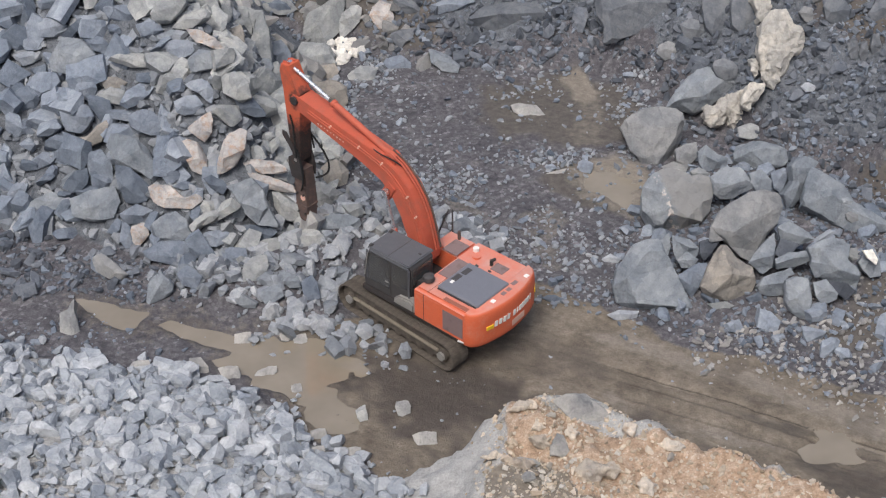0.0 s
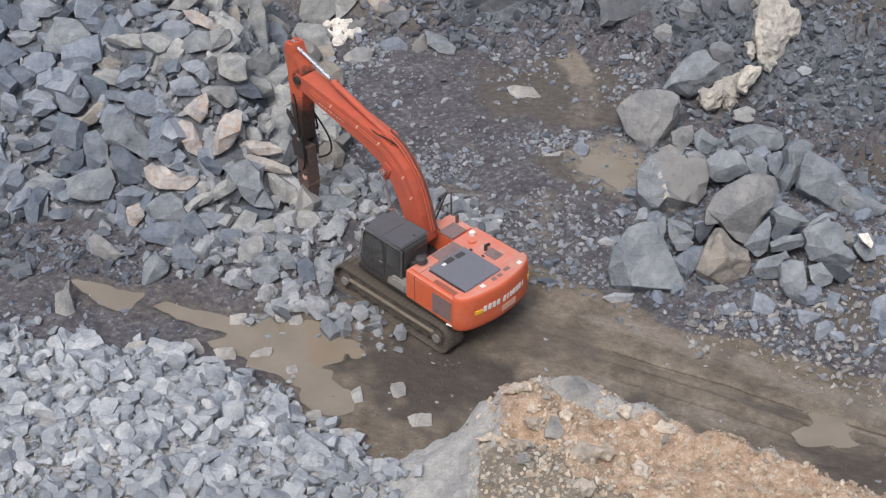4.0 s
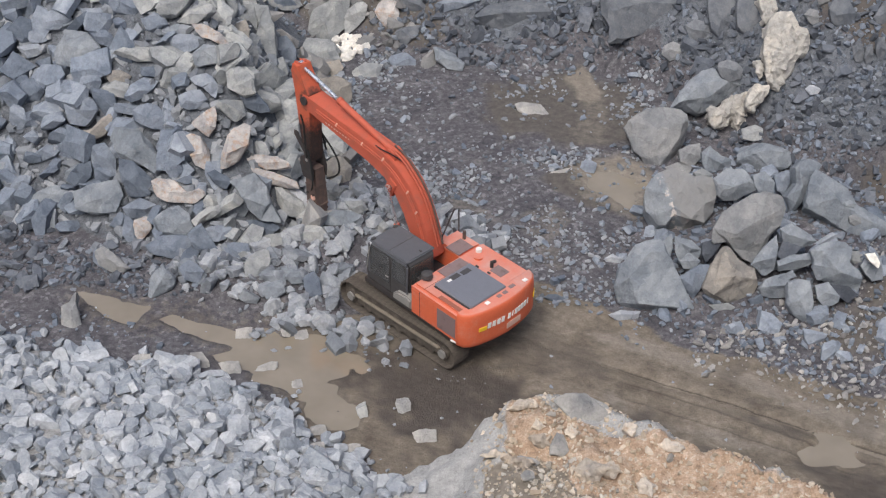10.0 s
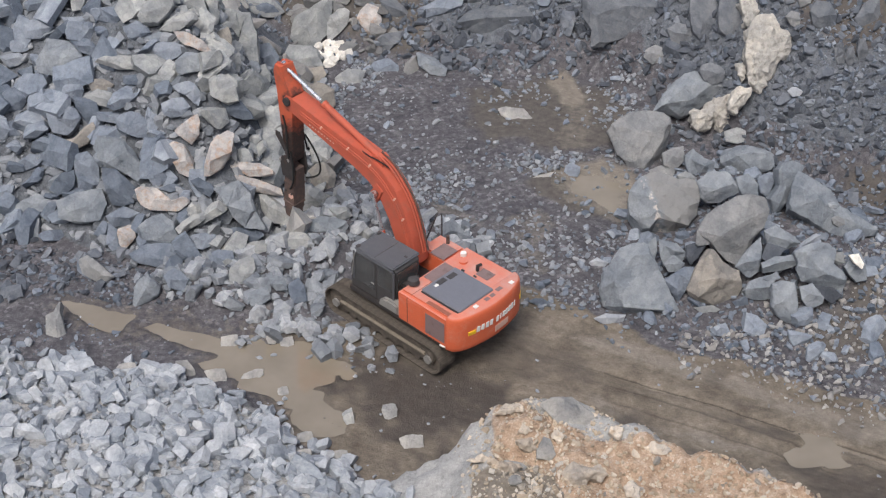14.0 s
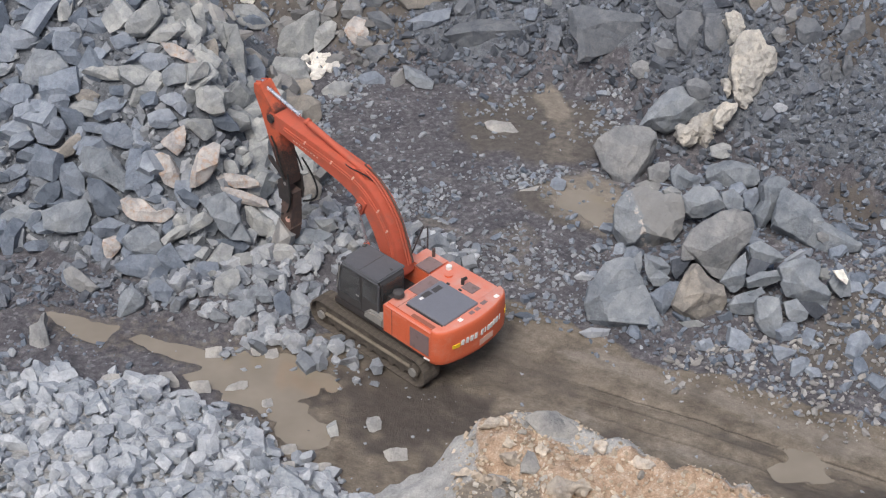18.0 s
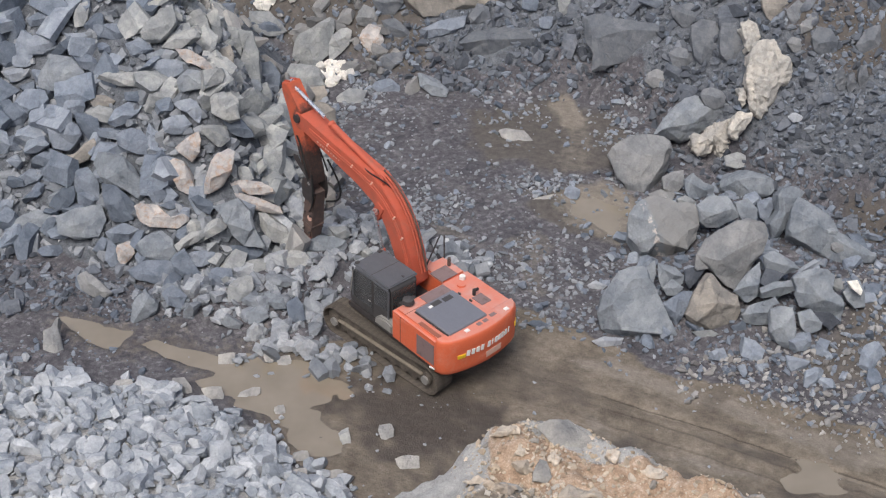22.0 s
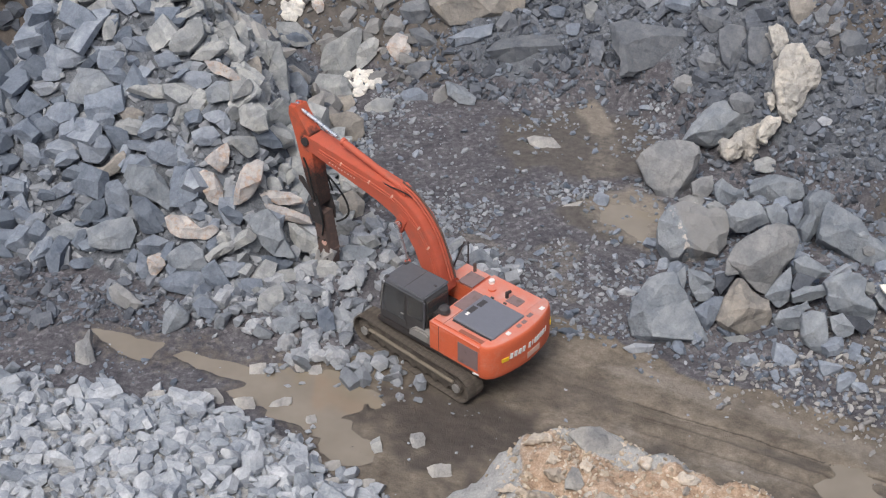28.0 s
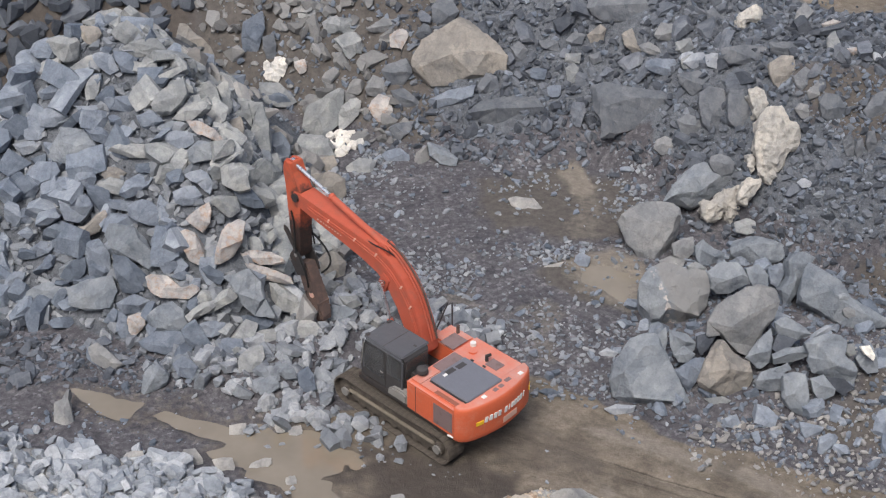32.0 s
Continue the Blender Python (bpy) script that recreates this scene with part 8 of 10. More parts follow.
crag("slate", (3.27, 16.45, 2.78), 52, ((-0.31, 0.13), (-0.04, 0.40), (0.31, 0.06), (0.17, -0.37, -0.12), (-0.16, -0.33, -0.10)), (((-0.14, -0.20, 0.06), (0.11, 0.10, 0.08)),), 0.39, "blue-grey angular stone on the dark rock bank", 390, "rocks on the bank", name="rock")
crag("grey", (-11.83, 11.01, 5.49), 52, ((-0.58, 0.45), (-0.07, 0.55), (0.35, 0.48), (0.55, -0.15, -0.09), (0.19, -0.51, -0.23), (-0.19, -0.09, -0.07), (-0.55, -0.11, -0.07)), (((-0.22, 0.13, 0.13), (0.24, -0.04, 0.16)),), 0.79, "grey angular block on the blasted rock pile", 391, "rocks on the pile", name="rock")
crag("grey", (-12.20, 10.69, 5.11), 52, ((-0.43, -0.20, -0.09), (-0.27, 0.15), (0.26, 0.35), (0.40, -0.04, -0.01), (0.04, -0.32, -0.15)), (((-0.13, -0.05, 0.08), (0.20, -0.03, 0.10)),), 0.50, "grey angular stone on the blasted rock pile", 392, "rocks on the pile", name="rock")
crag("grey", (-11.05, 10.54, 5.21), 52, ((-0.50, -0.02, -0.01), (0.06, 0.37), (0.49, 0.30), (0.32, -0.08, -0.03), (-0.16, -0.35, -0.16), (-0.42, -0.24, -0.11)), (((-0.20, 0.13, 0.09), (0.20, -0.20, 0.11)),), 0.54, "grey angular block on the blasted rock pile", 393, "rocks on the pile", name="rock")
crag("grey", (-10.33, 10.27, 5.37), 52, ((-0.54, 0.37), (-0.14, 0.35), (0.42, 0.00), (0.50, -0.27, -0.12), (0.19, -0.34, -0.15), (-0.15, -0.06, -0.03)), (((-0.14, -0.02, 0.08), (0.29, -0.02, 0.11)),), 0.53, "grey angular block on the blasted rock pile", 394, "rocks on the pile", name="rock")
crag("grey", (-9.24, 10.65, 5.77), 52, ((-0.60, 0.08), (0.28, 0.29), (0.59, 0.00), (0.09, -0.22, -0.10), (-0.37, -0.26, -0.12)), (((-0.22, 0.03, 0.07), (0.26, -0.12, 0.08)),), 0.42, "grey angular stone on the blasted rock pile", 395, "rocks on the pile", name="rock")
crag("grey", (-9.02, 9.95, 5.42), 52, ((-0.44, 0.28), (-0.05, 0.21), (0.33, 0.29), (0.43, -0.09, -0.06), (-0.07, -0.28, -0.13), (-0.43, -0.04, -0.04)), (((-0.19, -0.10, 0.07), (0.16, 0.18, 0.09)),), 0.43, "grey angular stone on the blasted rock pile", 396, "rocks on the pile", name="rock")
crag("blue", (-12.14, 10.00, 4.56), 52, ((-0.41, 0.02), (-0.01, 0.25), (0.40, 0.14), (0.15, -0.16, -0.07), (-0.31, -0.24, -0.11)), (((-0.17, -0.04, 0.06), (0.15, 0.01, 0.07)),), 0.37, "dark blue-grey angular stone on the blasted rock pile", 397, "rocks on the pile", name="rock")
crag("pale", (-11.82, 9.74, 4.38), 52, ((-0.26, -0.12, -0.03), (0.02, 0.26), (0.25, 0.09), (0.12, -0.22, -0.09), (-0.19, -0.25, -0.11)), (((-0.08, -0.17, 0.06), (0.12, 0.04, 0.07)),), 0.37, "pale grey angular stone on the blasted rock pile", 398, "rocks on the pile", name="rock")
crag("blue", (-9.73, 9.15, 4.60), 52, ((-0.64, 0.21), (-0.11, 0.26), (0.51, 0.35), (0.64, -0.05, -0.03), (0.22, -0.33, -0.15), (-0.39, -0.16, -0.08)), (((-0.19, 0.17, 0.08), (0.32, -0.12, 0.10)),), 0.51, "dark blue-grey angular stone on the blasted rock pile", 399, "rocks on the pile", name="boulder")
crag("blue", (-10.69, 9.27, 4.30), 52, ((-0.57, 0.15), (0.26, 0.18), (0.56, -0.02), (0.06, -0.18, -0.08), (-0.43, -0.13, -0.06)), (((-0.23, -0.10, 0.04), (0.22, 0.08, 0.06)),), 0.30, "dark blue-grey angular slab on the blasted rock pile", 400, "rocks on the pile", name="rock")
crag("pale", (-12.01, 9.24, 4.00), 52, ((-0.54, -0.01), (-0.25, 0.30), (0.38, 0.24), (0.54, -0.02), (0.17, -0.25, -0.11), (-0.37, -0.28, -0.13)), (((-0.20, 0.12, 0.07), (0.24, -0.16, 0.09)),), 0.43, "pale grey angular stone on the blasted rock pile", 401, "rocks on the pile", name="rock")
crag("blue", (-8.73, 8.48, 4.40), 52, ((-0.44, 0.06), (-0.05, 0.34), (0.32, 0.18), (0.43, -0.18, -0.08), (0.01, -0.31, -0.15), (-0.30, -0.25, -0.11)), (((-0.15, -0.07, 0.08), (0.20, -0.03, 0.10)),), 0.50, "dark blue-grey angular stone on the blasted rock pile", 402, "rocks on the pile", name="rock")
crag("grey", (-8.24, 9.04, 5.01), 52, ((-0.59, -0.24, -0.12), (-0.08, 0.03), (0.42, 0.43), (0.58, 0.54), (0.47, 0.17), (-0.04, -0.22, -0.11), (-0.51, -0.51, -0.23)), (((-0.16, 0.15, 0.13), (0.30, -0.16, 0.16)),), 0.80, "grey angular block on the blasted rock pile", 403, "rocks on the pile", name="rock")
crag("grey", (-8.00, 8.82, 4.80), 52, ((-0.49, -0.27, -0.12), (0.01, 0.10), (0.36, 0.48), (0.47, 0.28), (0.17, -0.17, -0.08), (-0.34, -0.44, -0.20)), (((-0.13, 0.06, 0.11), (0.25, -0.13, 0.14)),), 0.70, "grey angular block on the blasted rock pile", 404, "rocks on the pile", name="rock")
crag("blue", (-8.53, 9.42, 5.14), 52, ((-0.33, 0.02, -0.01), (-0.04, 0.25), (0.33, 0.23), (0.17, -0.05, -0.03), (-0.20, -0.23, -0.11)), (((-0.13, 0.03, 0.06), (0.14, 0.02, 0.07)),), 0.37, "dark blue-grey angular stone on the blasted rock pile", 405, "rocks on the pile", name="rock")
crag("steel", (-8.05, 8.22, 4.27), 52, ((-0.44, 0.03), (0.00, 0.21), (0.44, 0.15), (0.26, -0.09, -0.05), (-0.24, -0.19, -0.09)), (((-0.16, -0.08, 0.05), (0.19, 0.09, 0.06)),), 0.30, "blue-grey angular slab on the blasted rock pile", 406, "rocks on the pile", name="rock")
crag("steel", (-7.76, 7.77, 4.08), 52, ((-0.72, 0.09), (-0.34, 0.26), (0.19, 0.29), (0.72, 0.15), (0.39, -0.16, -0.08), (-0.09, -0.27, -0.13), (-0.49, -0.19, -0.09)), (((-0.32, 0.03, 0.07), (0.26, -0.01, 0.09)),), 0.43, "large blue-grey angular slab on the blasted rock pile", 407, "rocks on the pile", name="boulder")
crag("grey", (-7.22, 8.65, 4.64), 52, ((-0.43, 0.11), (0.12, 0.34), (0.42, 0.18), (0.02, -0.13, -0.07), (-0.43, -0.31, -0.15)), (((-0.21, 0.02, 0.08), (0.13, 0.00, 0.10)),), 0.50, "grey angular stone on the blasted rock pile", 408, "rocks on the pile", name="rock")
crag("grey", (-6.88, 10.29, 3.84), 52, ((-0.26, 0.58), (-0.09, 0.82), (0.13, 0.33), (0.07, -0.22, -0.03), (0.25, -0.60, -0.08), (0.00, -0.80, -0.11), (-0.23, -0.34, -0.04)), (((-0.11, 0.02, 0.06), (0.10, -0.12, 0.07)),), 0.37, "large grey angular slab on the blasted rock pile", 409, "rocks on the pile", name="boulder")
crag("grey", (-6.75, 13.57, 2.82), 52, ((-0.67, 0.24), (-0.50, 0.58), (-0.03, 0.40), (0.28, -0.04, -0.01), (0.66, -0.33, -0.14), (0.31, -0.54, -0.22), (-0.26, -0.24, -0.10)), (((-0.27, 0.22, 0.12), (0.27, -0.28, 0.15)),), 0.76, "grey angular block on the blasted rock pile", 410, "rocks on the pile", name="boulder")
crag("grey", (-7.80, 11.25, 4.69), 52, ((-0.25, -0.14, -0.04), (-0.13, 0.26), (0.13, 0.35), (0.24, -0.04, -0.01), (0.00, -0.34, -0.10)), (((-0.09, 0.15, 0.05), (0.11, -0.15, 0.07)),), 0.34, "grey angular stone on the blasted rock pile", 411, "rocks on the pile", name="rock")
crag("blue", (-12.55, 6.65, 2.02), 52, ((-0.35, 0.18), (0.09, 0.28), (0.33, -0.07, -0.02), (0.06, -0.27, -0.12), (-0.32, -0.24, -0.11)), (((-0.14, -0.10, 0.07), (0.14, 0.03, 0.08)),), 0.42, "dark blue-grey angular stone on the blasted rock pile", 412, "rocks on the pile", name="rock")
crag("blue", (-12.59, 7.37, 2.57), 52, ((-0.45, 0.29), (-0.03, 0.43), (0.45, 0.14), (0.15, -0.31, -0.14), (-0.46, -0.41, -0.18)), (((-0.20, -0.07, 0.10), (0.16, 0.08, 0.13)),), 0.63, "dark blue-grey angular block on the blasted rock pile", 413, "rocks on the pile", name="rock")
crag("steel", (-9.88, 7.06, 2.76), 52, ((-0.55, 0.09), (-0.10, 0.35), (0.36, 0.28), (0.54, -0.14, -0.05), (0.23, -0.34, -0.15), (-0.11, -0.17, -0.07), (-0.42, -0.25, -0.11)), (((-0.20, -0.19, 0.08), (0.25, 0.10, 0.11)),), 0.53, "blue-grey angular block on the blasted rock pile", 414, "rocks on the pile", name="rock")
crag("blue", (-8.90, 6.06, 2.40), 52, ((-0.38, -0.04, -0.01), (-0.09, 0.35), (0.38, 0.11), (0.20, -0.20, -0.09), (-0.20, -0.33, -0.15)), (((-0.14, 0.03, 0.08), (0.17, -0.10, 0.11)),), 0.53, "dark blue-grey angular block on the blasted rock pile", 415, "rocks on the pile", name="rock")
crag("steel", (-10.89, 4.99, 1.13), 52, ((-0.47, -0.02), (-0.15, 0.29), (0.48, 0.37), (0.43, -0.18, -0.07), (-0.09, -0.36, -0.17), (-0.44, -0.36, -0.17)), (((-0.19, 0.10, 0.09), (0.19, -0.22, 0.11)),), 0.56, "blue-grey angular block on the blasted rock pile", 416, "rocks on the pile", name="rock")
crag("blue", (-10.05, 4.86, 1.18), 52, ((-0.37, 0.19), (0.27, 0.31), (0.37, -0.07, -0.03), (-0.03, -0.30, -0.14), (-0.35, -0.17, -0.07)), (((-0.14, 0.05, 0.08), (0.16, -0.09, 0.09)),), 0.47, "dark blue-grey angular stone on the blasted rock pile", 417, "rocks on the pile", name="rock")
crag("blue", (-10.86, 5.54, 1.48), 52, ((-0.39, 0.00), (-0.23, 0.31), (0.22, 0.20), (0.35, -0.26, -0.12), (-0.17, -0.29, -0.13)), (((-0.17, -0.12, 0.07), (0.14, 0.09, 0.09)),), 0.46, "dark blue-grey angular stone on the blasted rock pile", 418, "rocks on the pile", name="rock")
crag("blue", (-8.89, 3.65, 0.74), 52, ((-0.53, 0.03), (0.01, 0.33), (0.53, 0.14), (0.19, -0.23, -0.11), (-0.36, -0.31, -0.15)), (((-0.22, 0.00, 0.08), (0.21, -0.03, 0.10)),), 0.50, "dark blue-grey angular stone on the blasted rock pile", 419, "rocks on the pile", name="rock")
crag("grey", (-3.18, 5.12, 0.37), 52, ((-0.52, 0.47), (0.05, 0.25), (0.53, 0.05), (0.23, -0.32, -0.15), (-0.40, -0.44, -0.20)), (((-0.22, 0.05, 0.11), (0.20, -0.07, 0.14)),), 0.68, "grey angular block on the blasted rock pile", 420, "rocks on the pile", name="rock")
crag("grey", (-2.36, 3.82, 0.66), 52, ((-0.37, 0.21), (0.19, 0.24), (0.37, -0.04, -0.03), (-0.09, -0.24, -0.11)), (((-0.12, -0.03, 0.06), (0.18, 0.11, 0.07)),), 0.37, "grey angular stone on the blasted rock pile", 421, "rocks on the pile", name="rock")
crag("grey", (-2.96, 6.35, 0.22), 52, ((-0.28, 0.17), (0.14, 0.29), (0.27, -0.19, -0.08), (-0.16, -0.29, -0.12)), (((-0.11, -0.10, 0.07), (0.11, 0.08, 0.08)),), 0.41, "grey angular stone on the blasted rock pile", 422, "rocks on the pile", name="rock")
crag("grey", (-3.13, 7.63, 0.23), 52, ((-0.36, 0.17), (0.15, 0.30), (0.35, -0.19, -0.08), (-0.06, -0.30, -0.13)), (((-0.11, 0.10, 0.07), (0.17, -0.12, 0.09)),), 0.43, "grey angular stone on the blasted rock pile", 423, "rocks on the pile", name="rock")
crag("drab", (-3.79, 8.73, 0.39), 52, ((-0.31, 0.16), (0.11, 0.40), (0.32, -0.01), (0.19, -0.39, -0.13), (-0.21, -0.39, -0.13)), (((-0.10, 0.04, 0.07), (0.16, -0.15, 0.09)),), 0.45, "drab grey angular stone on the blasted rock pile", 424, "rocks on the pile", name="rock")
crag("grey", (-2.39, 5.07, 0.59), 52, ((-0.25, 0.13), (0.06, 0.32), (0.27, -0.02), (-0.02, -0.30, -0.12), (-0.27, -0.13, -0.05)), (((-0.14, -0.01, 0.07), (0.07, -0.01, 0.08)),), 0.41, "grey angular stone on the blasted rock pile", 425, "rocks on the pile", name="rock")
crag("blue", (-11.96, 5.68, 1.39), 52, ((-0.48, -0.06, -0.03), (-0.04, 0.28), (0.48, 0.19), (0.24, -0.15, -0.07), (-0.24, -0.27, -0.12)), (((-0.17, 0.09, 0.07), (0.22, -0.11, 0.08)),), 0.42, "dark blue-grey angular stone on the blasted rock pile", 426, "rocks on the pile", name="rock")
crag("blue", (-5.23, 4.09, 1.34), 52, ((-0.09, 0.30), (0.34, 0.13), (0.24, -0.29, -0.13), (-0.10, -0.20, -0.10), (-0.34, 0.10)), (((-0.11, 0.00, 0.07), (0.16, 0.00, 0.09)),), 0.46, "dark blue-grey angular stone on the blasted rock pile", 427, "rocks on the pile", name="rock")
crag("steel", (-5.76, 3.30, 1.14), 52, ((-0.34, 0.08), (0.08, 0.41), (0.33, 0.08), (0.12, -0.34, -0.12), (-0.27, -0.42, -0.15)), (((-0.13, -0.14, 0.08), (0.14, 0.05, 0.11)),), 0.53, "blue-grey angular block on the blasted rock pile", 428, "rocks on the pile", name="rock")
crag("grey", (-1.63, 3.33, 0.34), 52, ((-0.30, 0.00), (0.04, 0.25), (0.30, -0.01), (0.04, -0.26, -0.12)), (((-0.09, 0.07, 0.06), (0.14, -0.08, 0.08)),), 0.39, "grey angular stone on the blasted rock pile", 429, "rocks on the pile", name="rock")
crag("lump", (2.05, -9.19, 3.00), 38, ((-0.36, 0.09), (-0.12, 0.11), (0.27, 0.05), (0.37, -0.04), (0.01, -0.11), (-0.26, -0.03)), (((-0.12, 0.01, 0.06), (0.17, -0.02, 0.05)),), 0.40, "long pale stone bedded in the earth mound", 540, "lumps on the earth mound", name="rock")
crag("ash", (2.18, -9.74, 3.12), 38, ((-0.16, 0.01), (-0.02, 0.11), (0.14, 0.09), (0.17, -0.05), (0.02, -0.11), (-0.12, -0.09)), (((0.00, 0.01, 0.06),),), 0.30, "whitish rounded stone on the earth mound", 541, "lumps on the earth mound", name="stone")
crag("lump", (3.75, -9.69, 3.19), 38, ((-0.52, 0.05), (-0.26, 0.26), (0.05, 0.15), (0.37, 0.23), (0.51, 0.03), (0.38, -0.12), (0.11, -0.05), (-0.10, -0.25), (-0.34, -0.20), (-0.46, -0.10)), (((-0.30, 0.04, 0.10), (0.00, 0.05, 0.07), (0.30, 0.07, 0.10)), ((-0.25, -0.13, 0.08),),), 0.60, "large pale crumbling lump on the earth mound", 542, "lumps on the earth mound", name="earth_lump")
crag("ash", (2.94, -8.90, 3.26), 38, ((-0.22, -0.01), (-0.06, 0.28), (0.09, 0.23), (0.22, -0.13), (0.08, -0.28), (-0.23, -0.22)), (((-0.05, 0.09, 0.10), (0.02, -0.16, 0.07)),), 0.50, "grey angular block bedded in the earth mound", 543, "lumps on the earth mound", name="rock")
crag("lump", (2.47, -8.39, 3.39), 38, ((-0.18, -0.04), (-0.01, 0.16), (0.18, -0.04), (0.01, -0.16)), (((-0.01, -0.01, 0.08),),), 0.40, "pale crumbling lump on the earth mound", 544, "lumps on the earth mound", name="earth_lump")
crag("lump", (2.50, -8.74, 3.18), 38, ((-0.23, 0.13), (0.08, 0.16), (0.23, -0.06), (0.05, -0.16), (-0.13, -0.06)), (((-0.01, 0.01, 0.08),),), 0.40, "pale crumbling lump on the earth mound", 545, "lumps on the earth mound", name="earth_lump")
crag("lump", (2.12, -7.62, 3.28), 38, ((-0.32, -0.10), (-0.15, 0.08), (0.27, 0.11), (0.32, -0.02), (0.01, -0.11)), (((-0.10, -0.02, 0.06), (0.14, 0.01, 0.05)),), 0.40, "pale crumbling lump on the earth mound", 546, "lumps on the earth mound", name="earth_lump")
crag("lump", (1.43, -8.95, 2.98), 38, ((-0.30, -0.01), (0.06, 0.08), (0.29, 0.02), (0.09, -0.08)), (((-0.01, -0.01, 0.05),),), 0.40, "pale crumbling lump on the earth mound", 547, "lumps on the earth mound", name="earth_lump")
crag("lump", (3.54, -10.65, 3.13), 38, ((-0.25, 0.07), (-0.02, 0.17), (0.24, 0.02), (0.04, -0.17), (-0.23, -0.12)), (((-0.01, 0.00, 0.08),),), 0.40, "pale crumbling lump on the earth mound", 548, "lumps on the earth mound", name="earth_lump")
crag("lump", (3.21, -8.57, 3.37), 38, ((-0.14, 0.06), (0.01, 0.13), (0.14, -0.03), (0.01, -0.13), (-0.12, -0.08)), (((-0.02, -0.01, 0.06),),), 0.40, "pale crumbling lump on the earth mound", 549, "lumps on the earth mound", name="earth_lump")
crag("lump", (4.58, -8.42, 3.31), 38, ((-0.17, 0.00), (0.00, 0.12), (0.18, 0.04), (0.10, -0.09), (-0.08, -0.12)), (((-0.01, -0.01, 0.06),),), 0.40, "pale crumbling lump on the earth mound", 550, "lumps on the earth mound", name="earth_lump")
crag("lump", (5.49, -8.83, 3.15), 38, ((-0.32, 0.05), (-0.07, 0.13), (0.18, 0.10), (0.32, -0.05), (0.05, -0.13), (-0.20, -0.08)), (((-0.08, 0.00, 0.08), (0.13, -0.01, 0.07)),), 0.50, "pale crumbling lump on the earth mound", 551, "lumps on the earth mound", name="earth_lump")
crag("lump", (4.81, -9.93, 2.99), 38, ((-0.20, 0.07), (0.00, 0.19), (0.20, 0.01), (0.09, -0.19), (-0.13, -0.13)), (((-0.01, 0.01, 0.08),),), 0.40, "pale crumbling lump on the earth mound", 552, "lumps on the earth mound", name="earth_lump")
crag("pale", (-4.27, 4.11, 0.67), 52, ((-0.56, 0.39), (-0.31, 0.49), (0.02, 0.49), (0.31, 0.29), (0.56, 0.00), (0.41, -0.48, -0.10), (0.00, -0.47, -0.12), (-0.41, -0.40, -0.10)), (((-0.36, 0.21, 0.08), (0.16, 0.08, 0.14), (0.39, -0.16, 0.05)), ((-0.22, -0.13, 0.08),),), 0.60, "pale grey streaked block beside the breaker", 580, "rocks on the pile", name="boulder")
crag("pale", (-3.85, 5.30, 0.57), 52, ((-0.35, 0.35), (-0.07, 0.42), (0.23, 0.23), (0.34, -0.35, -0.08), (0.07, -0.42, -0.10), (-0.20, -0.31, -0.06)), (((-0.09, 0.17, 0.08), (0.12, -0.18, 0.06)),), 0.50, "pale grey angular stone beside the breaker", 581, "rocks on the pile", name="rock")


# ---- strewn rock, region by region ----
def in_region(corners, soft=0.4, rag=0.5):
    return lambda x, y: ease(inside(corners, x, y) + rag * wave(x, y, 1.0, 2), -soft, soft)


def in_pile(x, y):
    return in_region(PILE)(x, y) * ease(np.interp(x, RIDGE_X, RIDGE_Y) + 1.4 - y + 0.4 * wave(x, y, 1.0), 0, 0.8)


def in_bank(x, y):
    d = inside(BANK, x, y)
    return ease(d + 0.5 * wave(x, y, 1.3, 1), -0.6, 0.4) * (1 - 0.55 * ease(d, 6, 12)) * (1 - 0.9 * ease(inside(UPPER_ROAD, x, y), -0.2, 0.6)) * (1 - 0.3 * ease(inside(EARTH_FACE, x, y), -0.2, 0.4)) * (1 - 0.5 * ease(inside(EARTH_FOOT, x, y), -0.2, 0.4))


def left_side(x, y):
    return 1 - ease(x + 0.35 * (y - 6) + 1.2 * wave(x, y, 1.6, 3), -8.4, -6.6)


NEAR_PILE = [(-13.5, 3.8), (-10.9, 3.4), (-8.7, 2.2), (-5.6, 1.7), (-3.2, 4.2), (-2.8, 10), (-6, 12.5), (-13.5, 12.5)]
pile = heap_thing("blasted_rock_pile", "tall pile of angular blue-grey blasted rock", "rock pile")
loose(pile, "rock", "blue", *strew(21, lambda x, y: in_pile(x, y) * left_side(x, y), (-24, 1, -2.4, 22), 0.52, (0.46, 1.25), 1.0, 1.5), 240, NEAR_PILE, 36, -0.02, "blue-grey blasted rocks filling the pile", 0.4)
loose(pile, "pale_rock", "grey", *strew(40, lambda x, y: in_pile(x, y) * (1 - left_side(x, y)), (-10, 1, -2.4, 16), 0.52, (0.46, 1.15), 1.0, 1.5), 160, NEAR_PILE, 36, -0.02, "paler grey blasted rocks of the pile", 0.4)
loose(pile, "stone", "mid", *strew(22, in_pile, (-20, 1, -2.4, 16), 0.23, (0.14, 0.46), 0.85, 1.9), 0, None, 32, 0.0, "small blue-grey stones between the rocks")

NEAR_HEAP = [(-11.5, -1.4), (-6.7, -2.5), (-4.3, -3.4), (-3.3, -5.0), (-1.2, -6.8), (-1.6, -8.6), (-11.5, -8.6)]
heap = heap_thing("crushed_stone_heap", "spread heap of pale grey crushed stone by the pool", "stone heap")
loose(heap, "stone", "pale", *strew(23, in_region(HEAP, 0.3, 0.5), (-26, -16, 0, 0), 0.31, (0.20, 0.66), 1.0, 1.7), 300, NEAR_HEAP, 30, 0.02, "pale grey crushed stones covering the heap", 0.8, 0.7)
